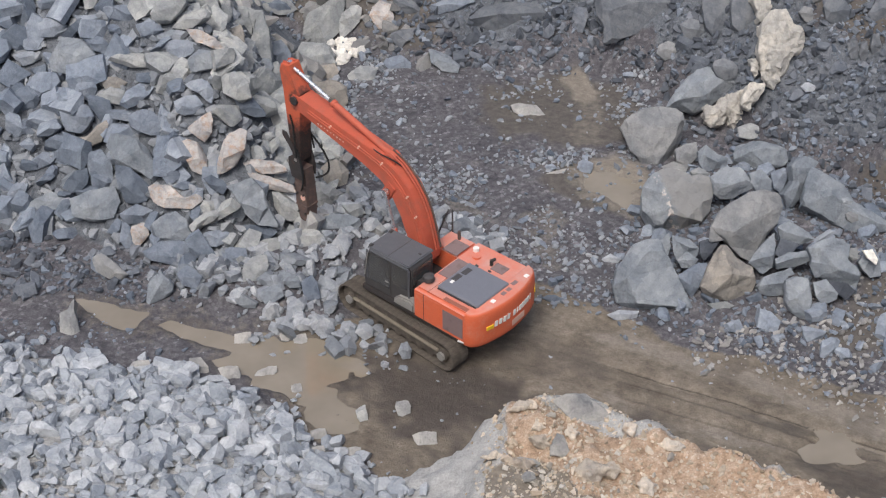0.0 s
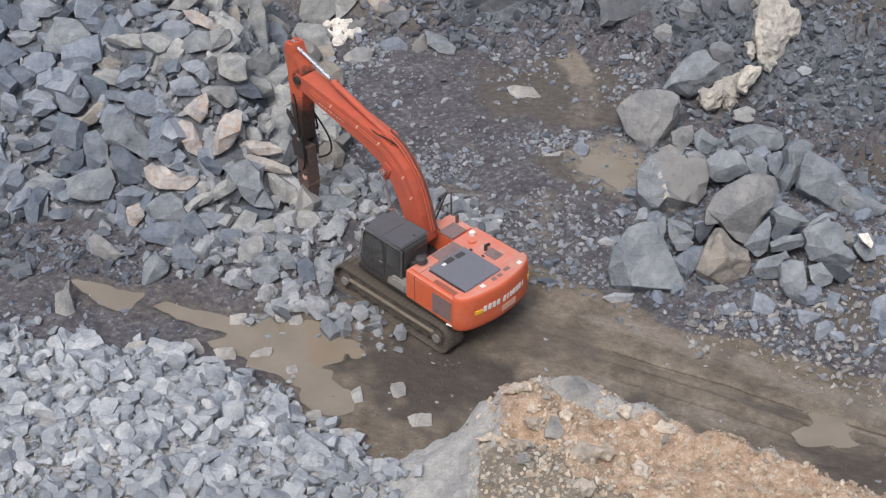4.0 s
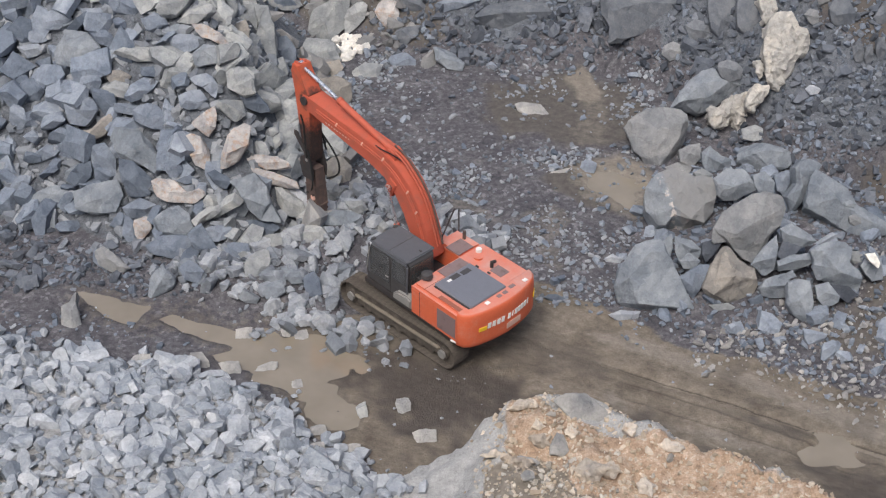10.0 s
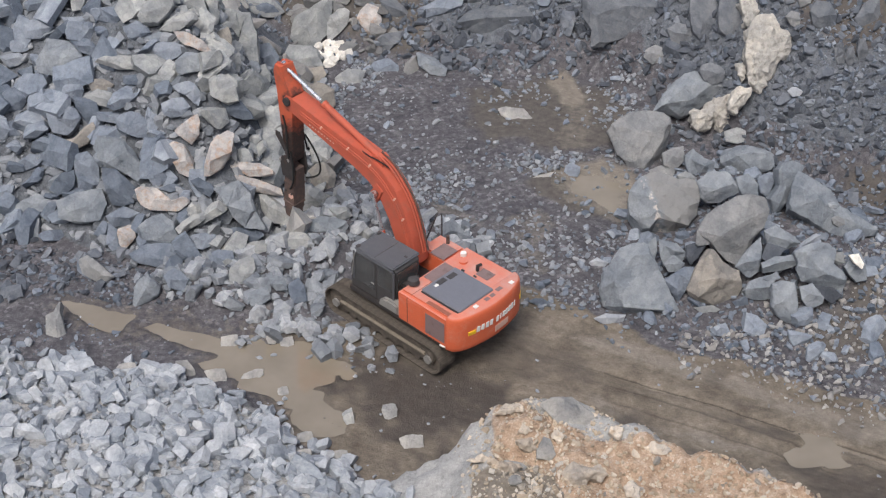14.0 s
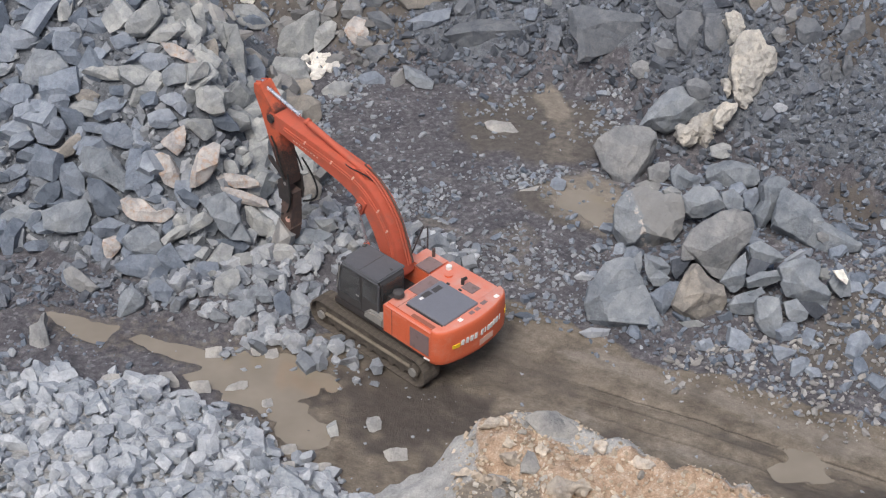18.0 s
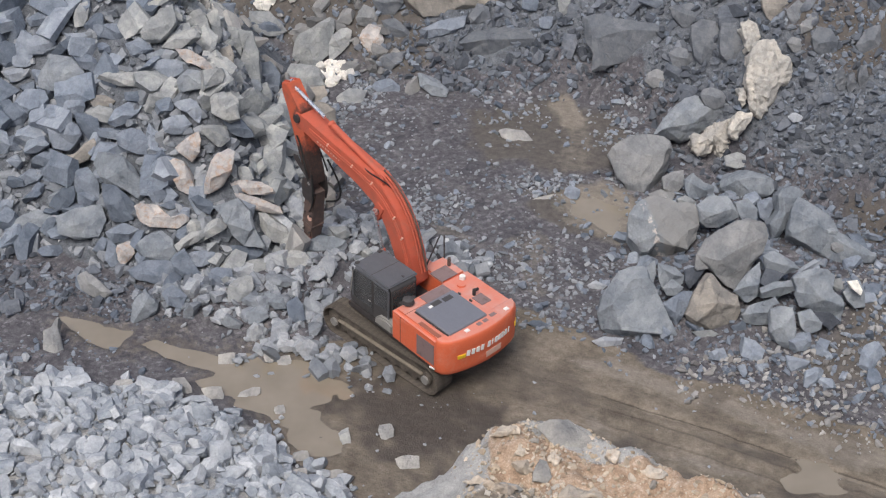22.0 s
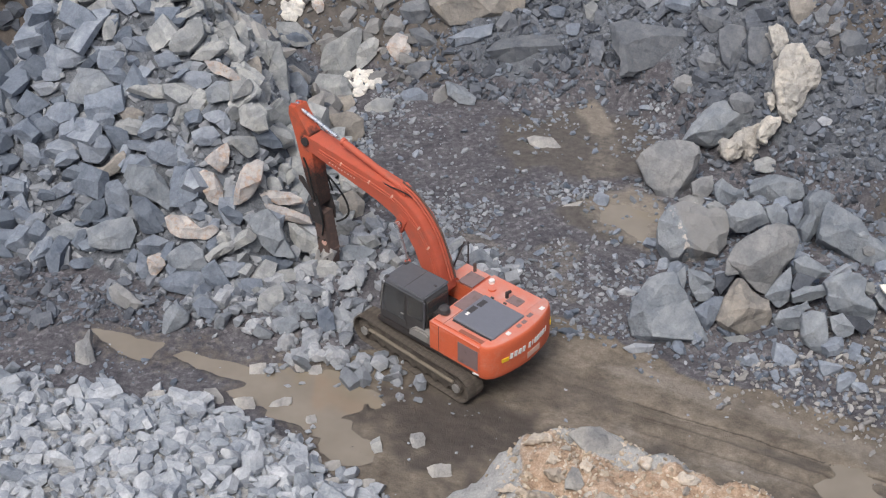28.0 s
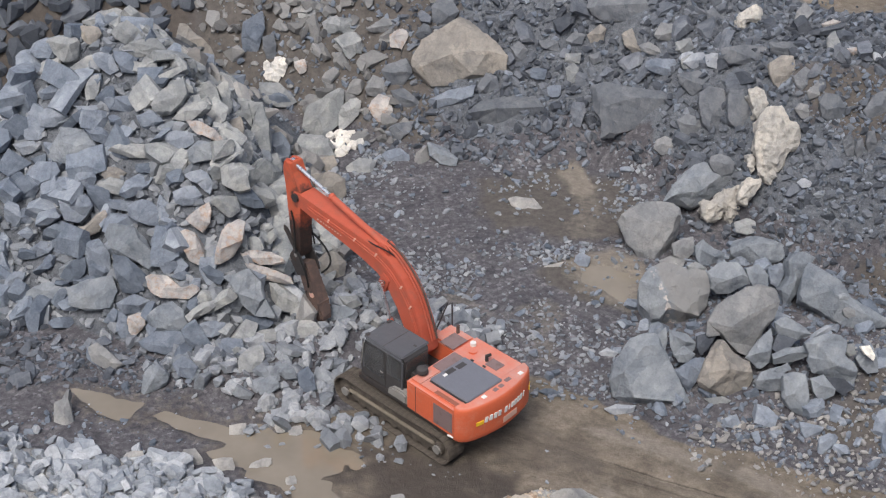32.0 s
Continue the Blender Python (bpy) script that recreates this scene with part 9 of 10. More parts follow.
loose(heap, "small_stone", "pale", *strew(24, in_region(HEAP, 0.5, 0.7), (-16, -12, 0.5, 0), 0.22, (0.10, 0.28), 0.8, 1.6), 0, None, 32, -0.1, "small pale grey stones", 0.8, 0.6)

apron = heap_thing("rubble_apron", "low spread of freshly broken pale rubble under the breaker", "rubble")
loose(apron, "stone", "mid", *strew(25, in_region(APRON, 0.3, 0.5), (-10, -3, 3.5, 7), 0.35, (0.24, 0.66), 0.95, 1.9), 300, APRON, 30, 0.04, "pale grey broken stones", 0.75, 0.5)
fresh = [(-1.06, 3.47), (-0.64, 3.93), (0.31, 4.64), (1.43, 3.99), (2.18, 2.93), (2.00, 2.31), (0.48, 2.17), (-0.87, 2.54)]
loose(apron, "fresh_stone", "pale", *strew(46, in_region(fresh, 0.3, 0.4), (-1.5, 1, 5, 6), 0.26, (0.14, 0.42), 0.85, 1.8), 60, fresh, 30, 0.04, "freshly broken pale stones", 0.75, 0.4)
loose(apron, "chip", "mid", *strew(26, in_region(APRON, 0.8, 0.9), (-10, -3, 3.5, 7), 0.2, (0.07, 0.22), 0.75, 1.8), 0, None, 30, 0.0, "small pale stone chips")

field = heap_thing("boulder_field_rubble", "loose grey rubble among the large boulders", "rubble")
loose(field, "stone", "blue", *strew(27, in_region(RUBBLE, 0.3, 0.6), (4, -6, 19, 9), 0.42, (0.16, 0.7), 0.7, 3.2), 250, RUBBLE, 28, 0.06, "blue-grey loose stones")
loose(field, "chip", "blue", *strew(28, in_region(RUBBLE, 0.7, 0.9), (4, -6, 19, 9), 0.16, (0.05, 0.20), 0.55, 2.0), 0, None, 28, 0.0, "small grey stone chips")

def right_bank(x, y):
    return in_bank(x, y) * ease(x + 0.5 * wave(x, y, 1.5), -2.5, 0.5)


def left_bank(x, y):
    return in_bank(x, y) * ease(-x + 0.5 * wave(x, y, 1.5), -0.5, 2.0) * ease(x, -10, -8.5)


def gravel_slope(x, y):
    """The loose slope of fine gravel beyond the vein."""
    return ease(inside([(11.6, 12), (11.3, 9), (11.2, 7.2), (13, 5.6), (19, 1), (26, 2), (20, 9)], x, y) + 0.3 * wave(x, y, 1.0), -0.2, 0.4) * (1 - 0.7 * ease(inside(EARTH_FOOT, x, y), -0.2, 0.4))


NEAR_BANK = [(-6, 15), (-2.6, 14), (2.6, 13.2), (8, 11), (10.2, 7.4), (13, 6.2), (16, 8), (16, 18), (-8, 19)]
bank = heap_thing("rock_bank", "steep bank of dark broken rock up to the bench", "rock bank")
loose(bank, "rock", "dark", *strew(29, lambda x, y: right_bank(x, y) * (1 - 0.85 * gravel_slope(x, y)), (-3, 3, 24, 30), 0.58, (0.25, 1.0), 0.62, 2.4), 300, NEAR_BANK, 26, 0.1, "dark broken rocks of the bank")
loose(bank, "stone", "dark", *strew(30, right_bank, (-3, 4, 19, 22), 0.17, (0.07, 0.34), 0.85, 2.2), 0, None, 34, 0.0, "dark stones of the bank")
loose(bank, "gravel", "blue", *strew(45, lambda x, y: gravel_slope(x, y) * (0.35 + 0.65 * ease(wave(x * 0.6, y, 1.3, 2) + 0.5 * wave(x, y, 0.5, 1), -0.3, 0.5)), (11, 2, 19, 12), 0.12, (0.04, 0.17), 0.8, 2.0), 0, None, 34, 0.0, "fine blue-grey gravel of the slope")
loose(bank, "back_rock", "dark", *strew(39, lambda x, y: ease(-x, 8.5, 10) * ease(y - np.interp(x, RIDGE_X, RIDGE_Y), 0.8, 1.6), (-30, 9, -8, 32), 0.45, (0.3, 1.1), 0.95, 1.8), 0, None, 26, 0.05, "dark rocks behind the pile")
loose(bank, "grey_stone", "dun", *strew(38, left_bank, (-26, 9, 1, 30), 0.27, (0.08, 0.70), 0.8, 3.0), 0, None, 28, 0.05, "grey and tan stones in the brown earth")
loose(bank, "bright_stone", "blue", *strew(31, lambda x, y: in_bank(x, y) * ease(x, -9, -6), (-14, 4, 19, 24), 0.19, (0.05, 0.28), 0.6, 2.2), 0, None, 36, 0.0, "blue-grey stones of the bank")


def on_floor(x, y):
    k = ease(inside([(-2.9, 5.0), (1.8, 3.2), (4.8, 0.6), (5.6, 4.2), (7.2, 7.2), (8.6, 9.6), (7.8, 12.4), (2.6, 13.8), (-2.8, 14.4), (-3.2, 9)], x, y) + 0.4 * wave(x, y, 1.0), -0.3, 0.4)
    k = k * (1 - 0.55 * ease(1.1 - np.hypot((x - 4.4) / 3.2, (y - 10.4) / 2.6), 0, 0.4))
    for where in (DAMP_FLOOR, DAMP_BANK):
        k = k * (1 - 0.85 * ease(inside(where, x, y), -0.2, 0.3))
    rear = 0.5 * ease(inside([(1.5, 3.5), (2.7, 0.7), (4.2, -0.5), (5.2, 0.4), (5.8, 3.4), (3.5, 5.0)], x, y) + 0.5 * wave(x, y, 0.8, 2), -0.2, 0.4)
    left = ease(inside([(-14, 3.8), (-9, 2.4), (-6, 1.2), (-7, 0.2), (-10.4, 0.8), (-14, 0.5)], x, y), -0.3, 0.3)
    return np.maximum(k * (0.12 + 0.85 * ease(wave(x, y, 1.5, 1) + 0.5 * wave(x, y, 0.5, 2), 0.0, 0.6)), np.maximum(left, rear))


floor_bits = heap_thing("floor_gravel", "loose grey gravel and flakes on the dark pit floor", "gravel")
left_ground = [(-15, 4.2), (-9, 2.8), (-5.6, 1.8), (-6.6, 0.6), (-10.4, 1.0), (-15, -1.2)]
loose(floor_bits, "rubble", "dark", *strew(37, in_region(left_ground, 0.4, 0.6), (-15, -1.5, -5, 4.4), 0.34, (0.14, 0.55), 0.8, 2.2), 200, left_ground, 24, 0.05, "grey rubble before the pile")
loose(floor_bits, "stone", "blue", *strew(32, on_floor, (-14, 0, 9, 15), 0.34, (0.09, 0.34), 0.65, 2.4), 300, [(-3, 3), (9, 3), (9, 14), (-3, 14)], 14, 0.1, "blue-grey stones on the floor")
loose(floor_bits, "chip", "mid", *strew(33, on_floor, (-3.4, 0, 9, 15), 0.125, (0.05, 0.20), 0.85, 2.0), 0, None, 14, 0.05, "pale stone flakes on the floor")


beside = [(-10.6, -0.1), (-9.4, -0.5), (-8.4, -1.1), (-7.2, -1.4), (-6.2, -2.2), (-6.8, -2.6), (-9.8, -2.0), (-12, -1.3), (-13, 0)]
loose(floor_bits, "dark_pebble", "blue", *strew(41, in_region(beside, 0.3, 0.5), (-13, -3, -5.6, 0.4), 0.2, (0.04, 0.24), 0.6, 3.0), 0, None, 20, 0.05, "dark pebbles in the mud by the pool", 0.7, 0.6)
fan = [(7.4, -2.2), (9.5, -3.2), (12, -4.4), (18, -6.2), (18, 1), (13.4, 3), (12, 0.4), (9, -0.6)]
loose(field, "pale_chip", "grey", *strew(42, in_region(fan, 0.5, 0.8), (7, -7, 18, 3), 0.16, (0.04, 0.22), 0.7, 2.2), 0, None, 28, 0.0, "small pale gravel beside the road", 0.7, 0.3)


def on_road(x, y):
    return 0.10 + 0.25 * ease(wave(x, y, 1.4, 2), 0.2, 0.7)


loose(floor_bits, "dark_chip", "dark", *strew(43, on_floor, (-14, 0, -5.4, 4.4), 0.15, (0.04, 0.16), 0.8, 2.0), 0, None, 16, 0.05, "small dark chips before the pile")
loose(floor_bits, "road_chip", "pale", *strew(34, on_road, (-11, -8, 14, 3), 0.28, (0.03, 0.11), 0.5, 2.2), 0, None, 14, 0.05, "small pale stones on the road")


def on_mound(x, y):
    yc = np.interp(x, CREST_X, CREST_Y)
    return ease(yc - y, -0.5, 0.1) * ease(x, 0.6, 2.2) * (0.55 + 0.4 * wave(x, y, 0.8, 1))


mound = heap_thing("earth_mound", "crumbling mound of tan earth and pale rock by the road", "earth mound")
loose(mound, "clod", "soil", *strew(35, on_mound, (-1, -14, 12, -5.5), 0.085, (0.03, 0.13), 0.9, 2.6), 0, None, 30, 0.03, "tan clods and stones", 0.5, 0.2)
loose(mound, "lump", "soil", *strew(44, on_mound, (-1, -18, 14, -5.5), 0.19, (0.08, 0.22), 0.5, 2.6), 0, None, 30, 0.14, "pale crumbling lumps of earth", 0.8, 0.4)
def on_bare(x, y):
    return np.maximum(0.12 * on_mound(x, y), 0.8 * ease(inside(BARE, x, y), -0.2, 0.2))


loose(mound, "pebble", "cream", *strew(36, on_bare, (-1, -18, 14, -5.5), 0.14, (0.04, 0.17), 0.9, 2.2), 0, None, 26, 0.05, "grey and pale stones in the earth", 0.8, 0.6)


# ---- the excavator with its rock breaker ----
def box(bm, size, at=(0, 0, 0), bevel=0.02, turn=(0, 0, 0), segments=1):
    m = pose(*at, *turn) @ Matrix.Diagonal((*size, 1))
    made = bmesh.ops.create_cube(bm, size=1, matrix=m)["verts"]
    if bevel:
        edges = list({e for v in made for e in v.link_edges})
        bmesh.ops.bevel(bm, geom=edges, offset=min(bevel, 0.45 * min(size)), segments=segments, affect="EDGES")


def rod(bm, a, b, r, seg=12, r2=None):
    a, b = Vector(a), Vector(b)
    d = b - a
    m = Matrix.Translation((a + b) / 2) @ Vector((0, 0, 1)).rotation_difference(d).to_matrix().to_4x4()
    bmesh.ops.create_cone(bm, cap_ends=True, segments=seg, radius1=r, radius2=r if r2 is None else r2, depth=d.length, matrix=m)


def slab(bm, profile, y0, y1, bevel=0.03):
    """A side profile in x and z, spanned from y0 to y1."""
    start = len(bm.verts)
    left = [bm.verts.new((x, y1, z)) for x, z in profile]
    right = [bm.verts.new((x, y0, z)) for x, z in profile]
    faces = [bm.faces.new(left), bm.faces.new(right[::-1])]
    for i in range(len(profile)):
        j = (i + 1) % len(profile)
        faces.append(bm.faces.new((left[i], right[i], right[j], left[j])))
    if bevel:
        bmesh.ops.bevel(bm, geom=list({e for f in faces[:2] for e in f.edges}), offset=bevel, segments=2, affect="EDGES")


def plan_slab(bm, outline, z0, z1, bevel=0.05, segments=2):
    top = [bm.verts.new((x, y, z1)) for x, y in outline]
    low = [bm.verts.new((x, y, z0)) for x, y in outline]
    faces = [bm.faces.new(top), bm.faces.new(low[::-1])]
    for i in range(len(outline)):
        j = (i + 1) % len(outline)
        faces.append(bm.faces.new((top[i], low[i], low[j], top[j])))
    if bevel:
        bmesh.ops.bevel(bm, geom=list(faces[0].edges), offset=bevel, segments=segments, affect="EDGES")


def tube(name, points, r, mat, parent, label="", at=None):
    """A hose or pipe through these points."""
    cu = bpy.data.curves.new(name, "CURVE")
    cu.dimensions, cu.bevel_depth, cu.bevel_resolution, cu.resolution_u = "3D", r, 2, 6
    sp = cu.splines.new("NURBS")
    sp.points.add(len(points) - 1)
    for q, p in zip(sp.points, points):
        q.co = (*p, 1)
    sp.use_endpoint_u, sp.order_u = True, 3
    tmp = bpy.data.objects.new(name, cu)
    me = bpy.data.meshes.new_from_object(tmp)
    bpy.data.objects.remove(tmp)
    me.materials.clear()
    me.materials.append(mat)
    me.polygons.foreach_set("use_smooth", np.ones(len(me.polygons), bool))
    ob = new(name, me)
    ob.parent = parent
    if at is not None:
        ob.matrix_basis = at
    return tagged(ob, label)


def made(fn, *a, **k):
    bm = bmesh.new()
    fn(bm, *a, **k)
    return bm


TRACK_HEADING = 44.0
HEADING = 42.0
FOOT, BOOM, ARM = (0.10, 1.90), 5.70, 2.08
digger = tagged(new("excavator"), "orange crawler excavator with a hydraulic rock breaker", "excavator")
digger.matrix_basis = pose(0, -0.30, 0.0, 0, 0, 180 - TRACK_HEADING)

# undercarriage
for side in (1, -1):
    y = side * 1.20
    bm = bmesh.new()
    slab(bm, [(-1.75, 0.30), (-1.75, 0.62), (-1.2, 0.74), (1.2, 0.74), (1.75, 0.62), (1.75, 0.30), (1.2, 0.24), (-1.2, 0.24)], y - 0.2, y + 0.2, 0.02)
    frame_part = part("track_frame", bm, MUDDY, digger, "mud-caked steel track frame")
    bm = made(box, (3.3, 0.10, 0.10), (0, y + side * 0.25, 0.56), 0.03)
    part("mud_ledge", bm, CAKE, frame_part, "ledge of dried tan mud")
    for x, r, nm in ((1.79, 0.40, "idler"), (-1.79, 0.40, "sprocket")):
        bm = bmesh.new()
        rod(bm, (x, y - 0.14, 0.46), (x, y + 0.14, 0.46), r, 20)
        rod(bm, (x, y + side * 0.10, 0.46), (x, y + side * 0.27, 0.46), 0.17, 14)
        part(nm, bm, MUDDY, digger)
        part("hub", made(rod, (x, y + side * 0.27, 0.46), (x, y + side * 0.33, 0.46), 0.13, 12), GREY_METAL, digger, "dusty pale hub cap")
    for i in range(7):
        x = -1.25 + i * 0.417
        part("track_roller", made(rod, (x, y - 0.17, 0.20), (x, y + 0.17, 0.20), 0.11, 10), MUDDY, digger)
    for x in (-0.6, 0.6):
        part("carrier_roller", made(rod, (x, y - 0.15, 0.76), (x, y + 0.15, 0.76), 0.08, 10), MUDDY, digger)
    # the belt of shoes round it
    straight, rad, pitch = 3.58, 0.43, 0.175
    loop = 2 * straight + 2 * math.pi * rad
    count = int(loop / pitch)
    bm = bmesh.new()
    box(bm, (0.174, 0.60, 0.03), (0, 0, 0), 0)
    for gx in (-0.06, 0.0, 0.06):
        box(bm, (0.022, 0.60, 0.022), (gx, 0, 0.022), 0)
    box(bm, (0.13, 0.20, 0.06), (0, 0, -0.04), 0.01)
    shoe = part("track_shoe", bm, MUDDY, digger)
    for i in range(count):
        s = i * loop / count
        if s < straight:
            x, z, a = s - straight / 2, 0.47 + rad - 0.012 * math.sin(s / straight * math.pi) * 3, 0
        elif s < straight + math.pi * rad:
            a = (s - straight) / rad
            x, z = straight / 2 + rad * math.sin(a), 0.47 + rad * math.cos(a)
        elif s < 2 * straight + math.pi * rad:
            x, z, a = straight / 2 - (s - straight - math.pi * rad), 0.47 - rad, math.pi
        else:
            a = math.pi + (s - 2 * straight - math.pi * rad) / rad
            x, z = -straight / 2 + rad * math.sin(a), 0.47 + rad * math.cos(a)
        m = pose(x, y, z, 0, math.degrees(a), 0)
        if i == 0:
            shoe.matrix_basis = m
        else:
            o = shoe.copy()
            scene.collection.objects.link(o)
            o.matrix_basis = m
bm = bmesh.new()
box(bm, (1.9, 1.7, 0.34), (0, 0, 0.72), 0.06)
box(bm, (0.5, 2.2, 0.22), (0.75, 0, 0.62), 0.04)
box(bm, (0.5, 2.2, 0.22), (-0.75, 0, 0.62), 0.04)
part("car_body", bm, MUDDY, digger)
part("swing_ring", made(rod, (0, 0, 0.86), (0, 0, 1.06), 0.62, 32), GRIME, digger)

# the house that swings
house = part("upper_frame", made(plan_slab, [(1.30, -1.3), (1.30, -0.55), (0.7, -0.52), (0.7, 0.32), (1.42, 0.32), (1.42, 1.28), (-2.4, 1.33), (-2.4, -1.33)], 1.04, 1.20, 0.02), GRIME, digger, "black swing frame")
W_TOP = 2.15
# engine housing, tank and tool box
bm = made(plan_slab, [(-0.58, 1.35), (-2.46, 1.37), (-2.46, -1.37), (-0.58, -1.35)], 1.16, W_TOP, 0.09, 3)
part("engine_housing", bm, ORANGE, house, "orange engine housing")
bm = made(plan_slab, [(0.42, -0.52), (-0.56, -0.52), (-0.56, -1.35), (0.42, -1.35)], 1.16, W_TOP - 0.10, 0.07, 3)
part("fuel_tank", bm, ORANGE, house, "orange fuel tank housing")
bm = made(plan_slab, [(1.25, -0.66), (0.44, -0.66), (0.44, -1.32), (1.25, -1.32)], 1.18, 1.62, 0.05, 2)
part("tool_box", bm, ORANGE, house, "orange tool box with steps")
bm = made(box, (0.52, 0.58, 0.02), (-0.25, -0.78, W_TOP - 0.085), 0.005)
part("tread_plate", bm, PLASTIC, house, "brown-grey anti-slip plate")
TAIL = ((1.40, -2.40), (1.36, -2.55), (1.20, -2.70), (0.95, -2.80), (0.65, -2.87), (0.33, -2.92), (0.0, -2.94))


def tail_x(y):
    return float(np.interp(abs(y), [w for w, _ in reversed(TAIL)], [x for _, x in reversed(TAIL)]))


# counterweight with a rounded tail
half = [(x, w) for w, x in TAIL]
outline = [(-2.36, 1.40)] + half + [(x, -w) for x, w in reversed(half[:-1])] + [(-2.36, -1.40)]
bm = bmesh.new()
loops = []
for k, z in ((0.93, 1.06), (0.985, 1.10), (1.0, 1.22), (1.0, 1.86), (0.99, 2.00), (0.965, 2.10), (0.92, 2.165), (0.87, 2.18)):
    loops.append([bm.verts.new((-2.3 + (x + 2.3) * (k if x < -2.37 else 1), y * (0.5 + 0.5 * k), z)) for x, y in outline])
for a, b in zip(loops, loops[1:]):
    for i in range(len(outline)):
        j = (i + 1) % len(outline)
        bm.faces.new((a[i], a[j], b[j], b[i]))
bm.faces.new(loops[0][::-1])
bm.faces.new(loops[-1])
weight = part("counterweight", bm, ORANGE, house, "orange rounded counterweight", smooth=True)


def tail(y, z, out=0.006):
    """A pose on the rounded tail, facing outwards."""
    x, x2 = tail_x(y - 0.03), tail_x(y + 0.03)
    return pose((x + x2) / 2 - out, y, z, 0, 0, -math.degrees(math.atan2(x2 - x, 0.06)))


# maker's mark: plain white blocks in two groups
for y0, count, step in ((0.66, 4, 0.150), (-0.02, 7, 0.134)):
    for i in range(count):
        size = (0.02, 0.035 if count == 7 and i in (1, 6) else 0.102, 0.175)
        part("mark_block", made(box, size, (0, 0, 0), 0.004), WHITE_PAINT, house, "white painted mark", tail(y0 - i * step, 1.66) @ pose(0, 0, 0, 8, 0, 0))
for y in (0.86, -1.22):
    part("reflector", made(box, (0.03, 0.24, 0.12), (0, 0, 0), 0.006), YELLOW, house, "yellow reflector", tail(y, 1.62))
part("number_panel", made(box, (0.014, 0.56, 0.20), (0, 0, 0), 0.01), CLAMP, house, "scratched pale patch", tail(-0.20, 1.34))
# hood panel, vents and fittings on the top
bm = made(box, (1.40, 1.34, 0.09), (-1.80, 0.33, W_TOP + 0.05), 0.03)
hood = part("hood_panel", bm, HOOD_PAINT, house, "dark grey raised hood panel")
part("hood_rim", made(box, (1.34, 0.05, 0.03), (-1.80, 1.02, W_TOP + 0.03), 0.005), GRIME, hood)
part("hood_sticker", made(box, (0.09, 0.13, 0.006), (-1.30, 0.62, W_TOP + 0.097), 0.002), WHITE_PAINT, hood, "white label")
for y in (0.42, 0.05):
    part("hood_vent", made(box, (0.17, 0.30, 0.012), (-1.32 + 0.1 * y, y - 0.02, W_TOP + 0.098), 0.003), CAB_PAINT, hood, "dark vent grille")
part("hood_grille", made(box, (0.40, 0.86, 0.02), (-0.90, 0.08, W_TOP + 0.012), 0.004), PLASTIC, house, "brown-grey vent grille")
part("rear_grille", made(box, (0.42, 0.34, 0.02), (-1.86, -0.72, W_TOP + 0.012), 0.004), PLASTIC, house, "brown-grey vent grille")
for x, y, w in ((-2.62, 0.06, 0.15), (-2.62, -0.16, 0.15), (-2.56, -0.48, 0.2)):
    part("tail_vent", made(box, (0.12, w, 0.012), (x, y, 2.184), 0.003), PLASTIC, house, "small dark vent")
for y in (0.50, -0.92):
    part("lifting_eye", made(box, (0.12, 0.14, 0.03), (-2.62, y, 2.188), 0.01), WHITE_PAINT, house, "worn pale lifting eye")
part("filler_cap", made(rod, (-1.04, -0.72, W_TOP), (-1.04, -0.72, W_TOP + 0.05), 0.12, 18), ORANGE, house)
part("cap_top", made(rod, (-0.84, -0.94, W_TOP), (-0.84, -0.94, W_TOP + 0.10), 0.085, 14), WHITE_PAINT, house, "pale filler cap")
bm = bmesh.new()
rod(bm, (-1.58, -0.70, W_TOP - 0.02), (-1.58, -0.70, W_TOP + 0.18), 0.05, 12)
rod(bm, (-1.58, -0.70, W_TOP + 0.16), (-1.68, -0.74, W_TOP + 0.24), 0.045, 12)
part("exhaust_pipe", bm, GRIME, house, "rusty black exhaust pipe")
for x, y in ((-1.30, -0.42), (-1.72, -0.45)):
    part("hood_latch", made(box, (0.10, 0.05, 0.05), (x, y, W_TOP + 0.02), 0.01), CAB_PAINT, house)
part("hood_seam", made(box, (0.02, 1.0, 0.008), (-2.44, -0.85, W_TOP + 0.004), 0.002), CAB_PAINT, house)
part("beacon_post", made(rod, (-0.05, -1.15, W_TOP - 0.1), (-0.05, -1.15, W_TOP + 0.16), 0.05, 10), RUSTED, house)
part("grab_rail", made(rod, (0.73, -0.96, 1.62), (0.35, -1.16, 2.88), 0.022, 8), CAB_PAINT, house, "thin black slanting rail")
part("mirror_stay", made(rod, (0.33, -1.31, 1.60), (0.34, -1.31, 2.80), 0.022, 8), CAB_PAINT, house, "thin black upright rod")
tube("foot_hose", [(0.35, -0.42, 1.75), (0.30, -0.50, 2.35), (0.45, -0.46, 2.75), (0.75, -0.36, 2.62)], 0.024, RUBBER, house, "black hose curving up to the boom foot")
tube("foot_hose", [(0.20, -0.44, 1.75), (0.12, -0.52, 2.25), (0.30, -0.48, 2.55), (0.62, -0.36, 2.42)], 0.024, RUBBER, house, "black hose curving up to the boom foot")
part("slot_floor", made(box, (0.9, 0.8, 0.05), (0.0, -0.12, 1.35), 0.01), GRIME, house)
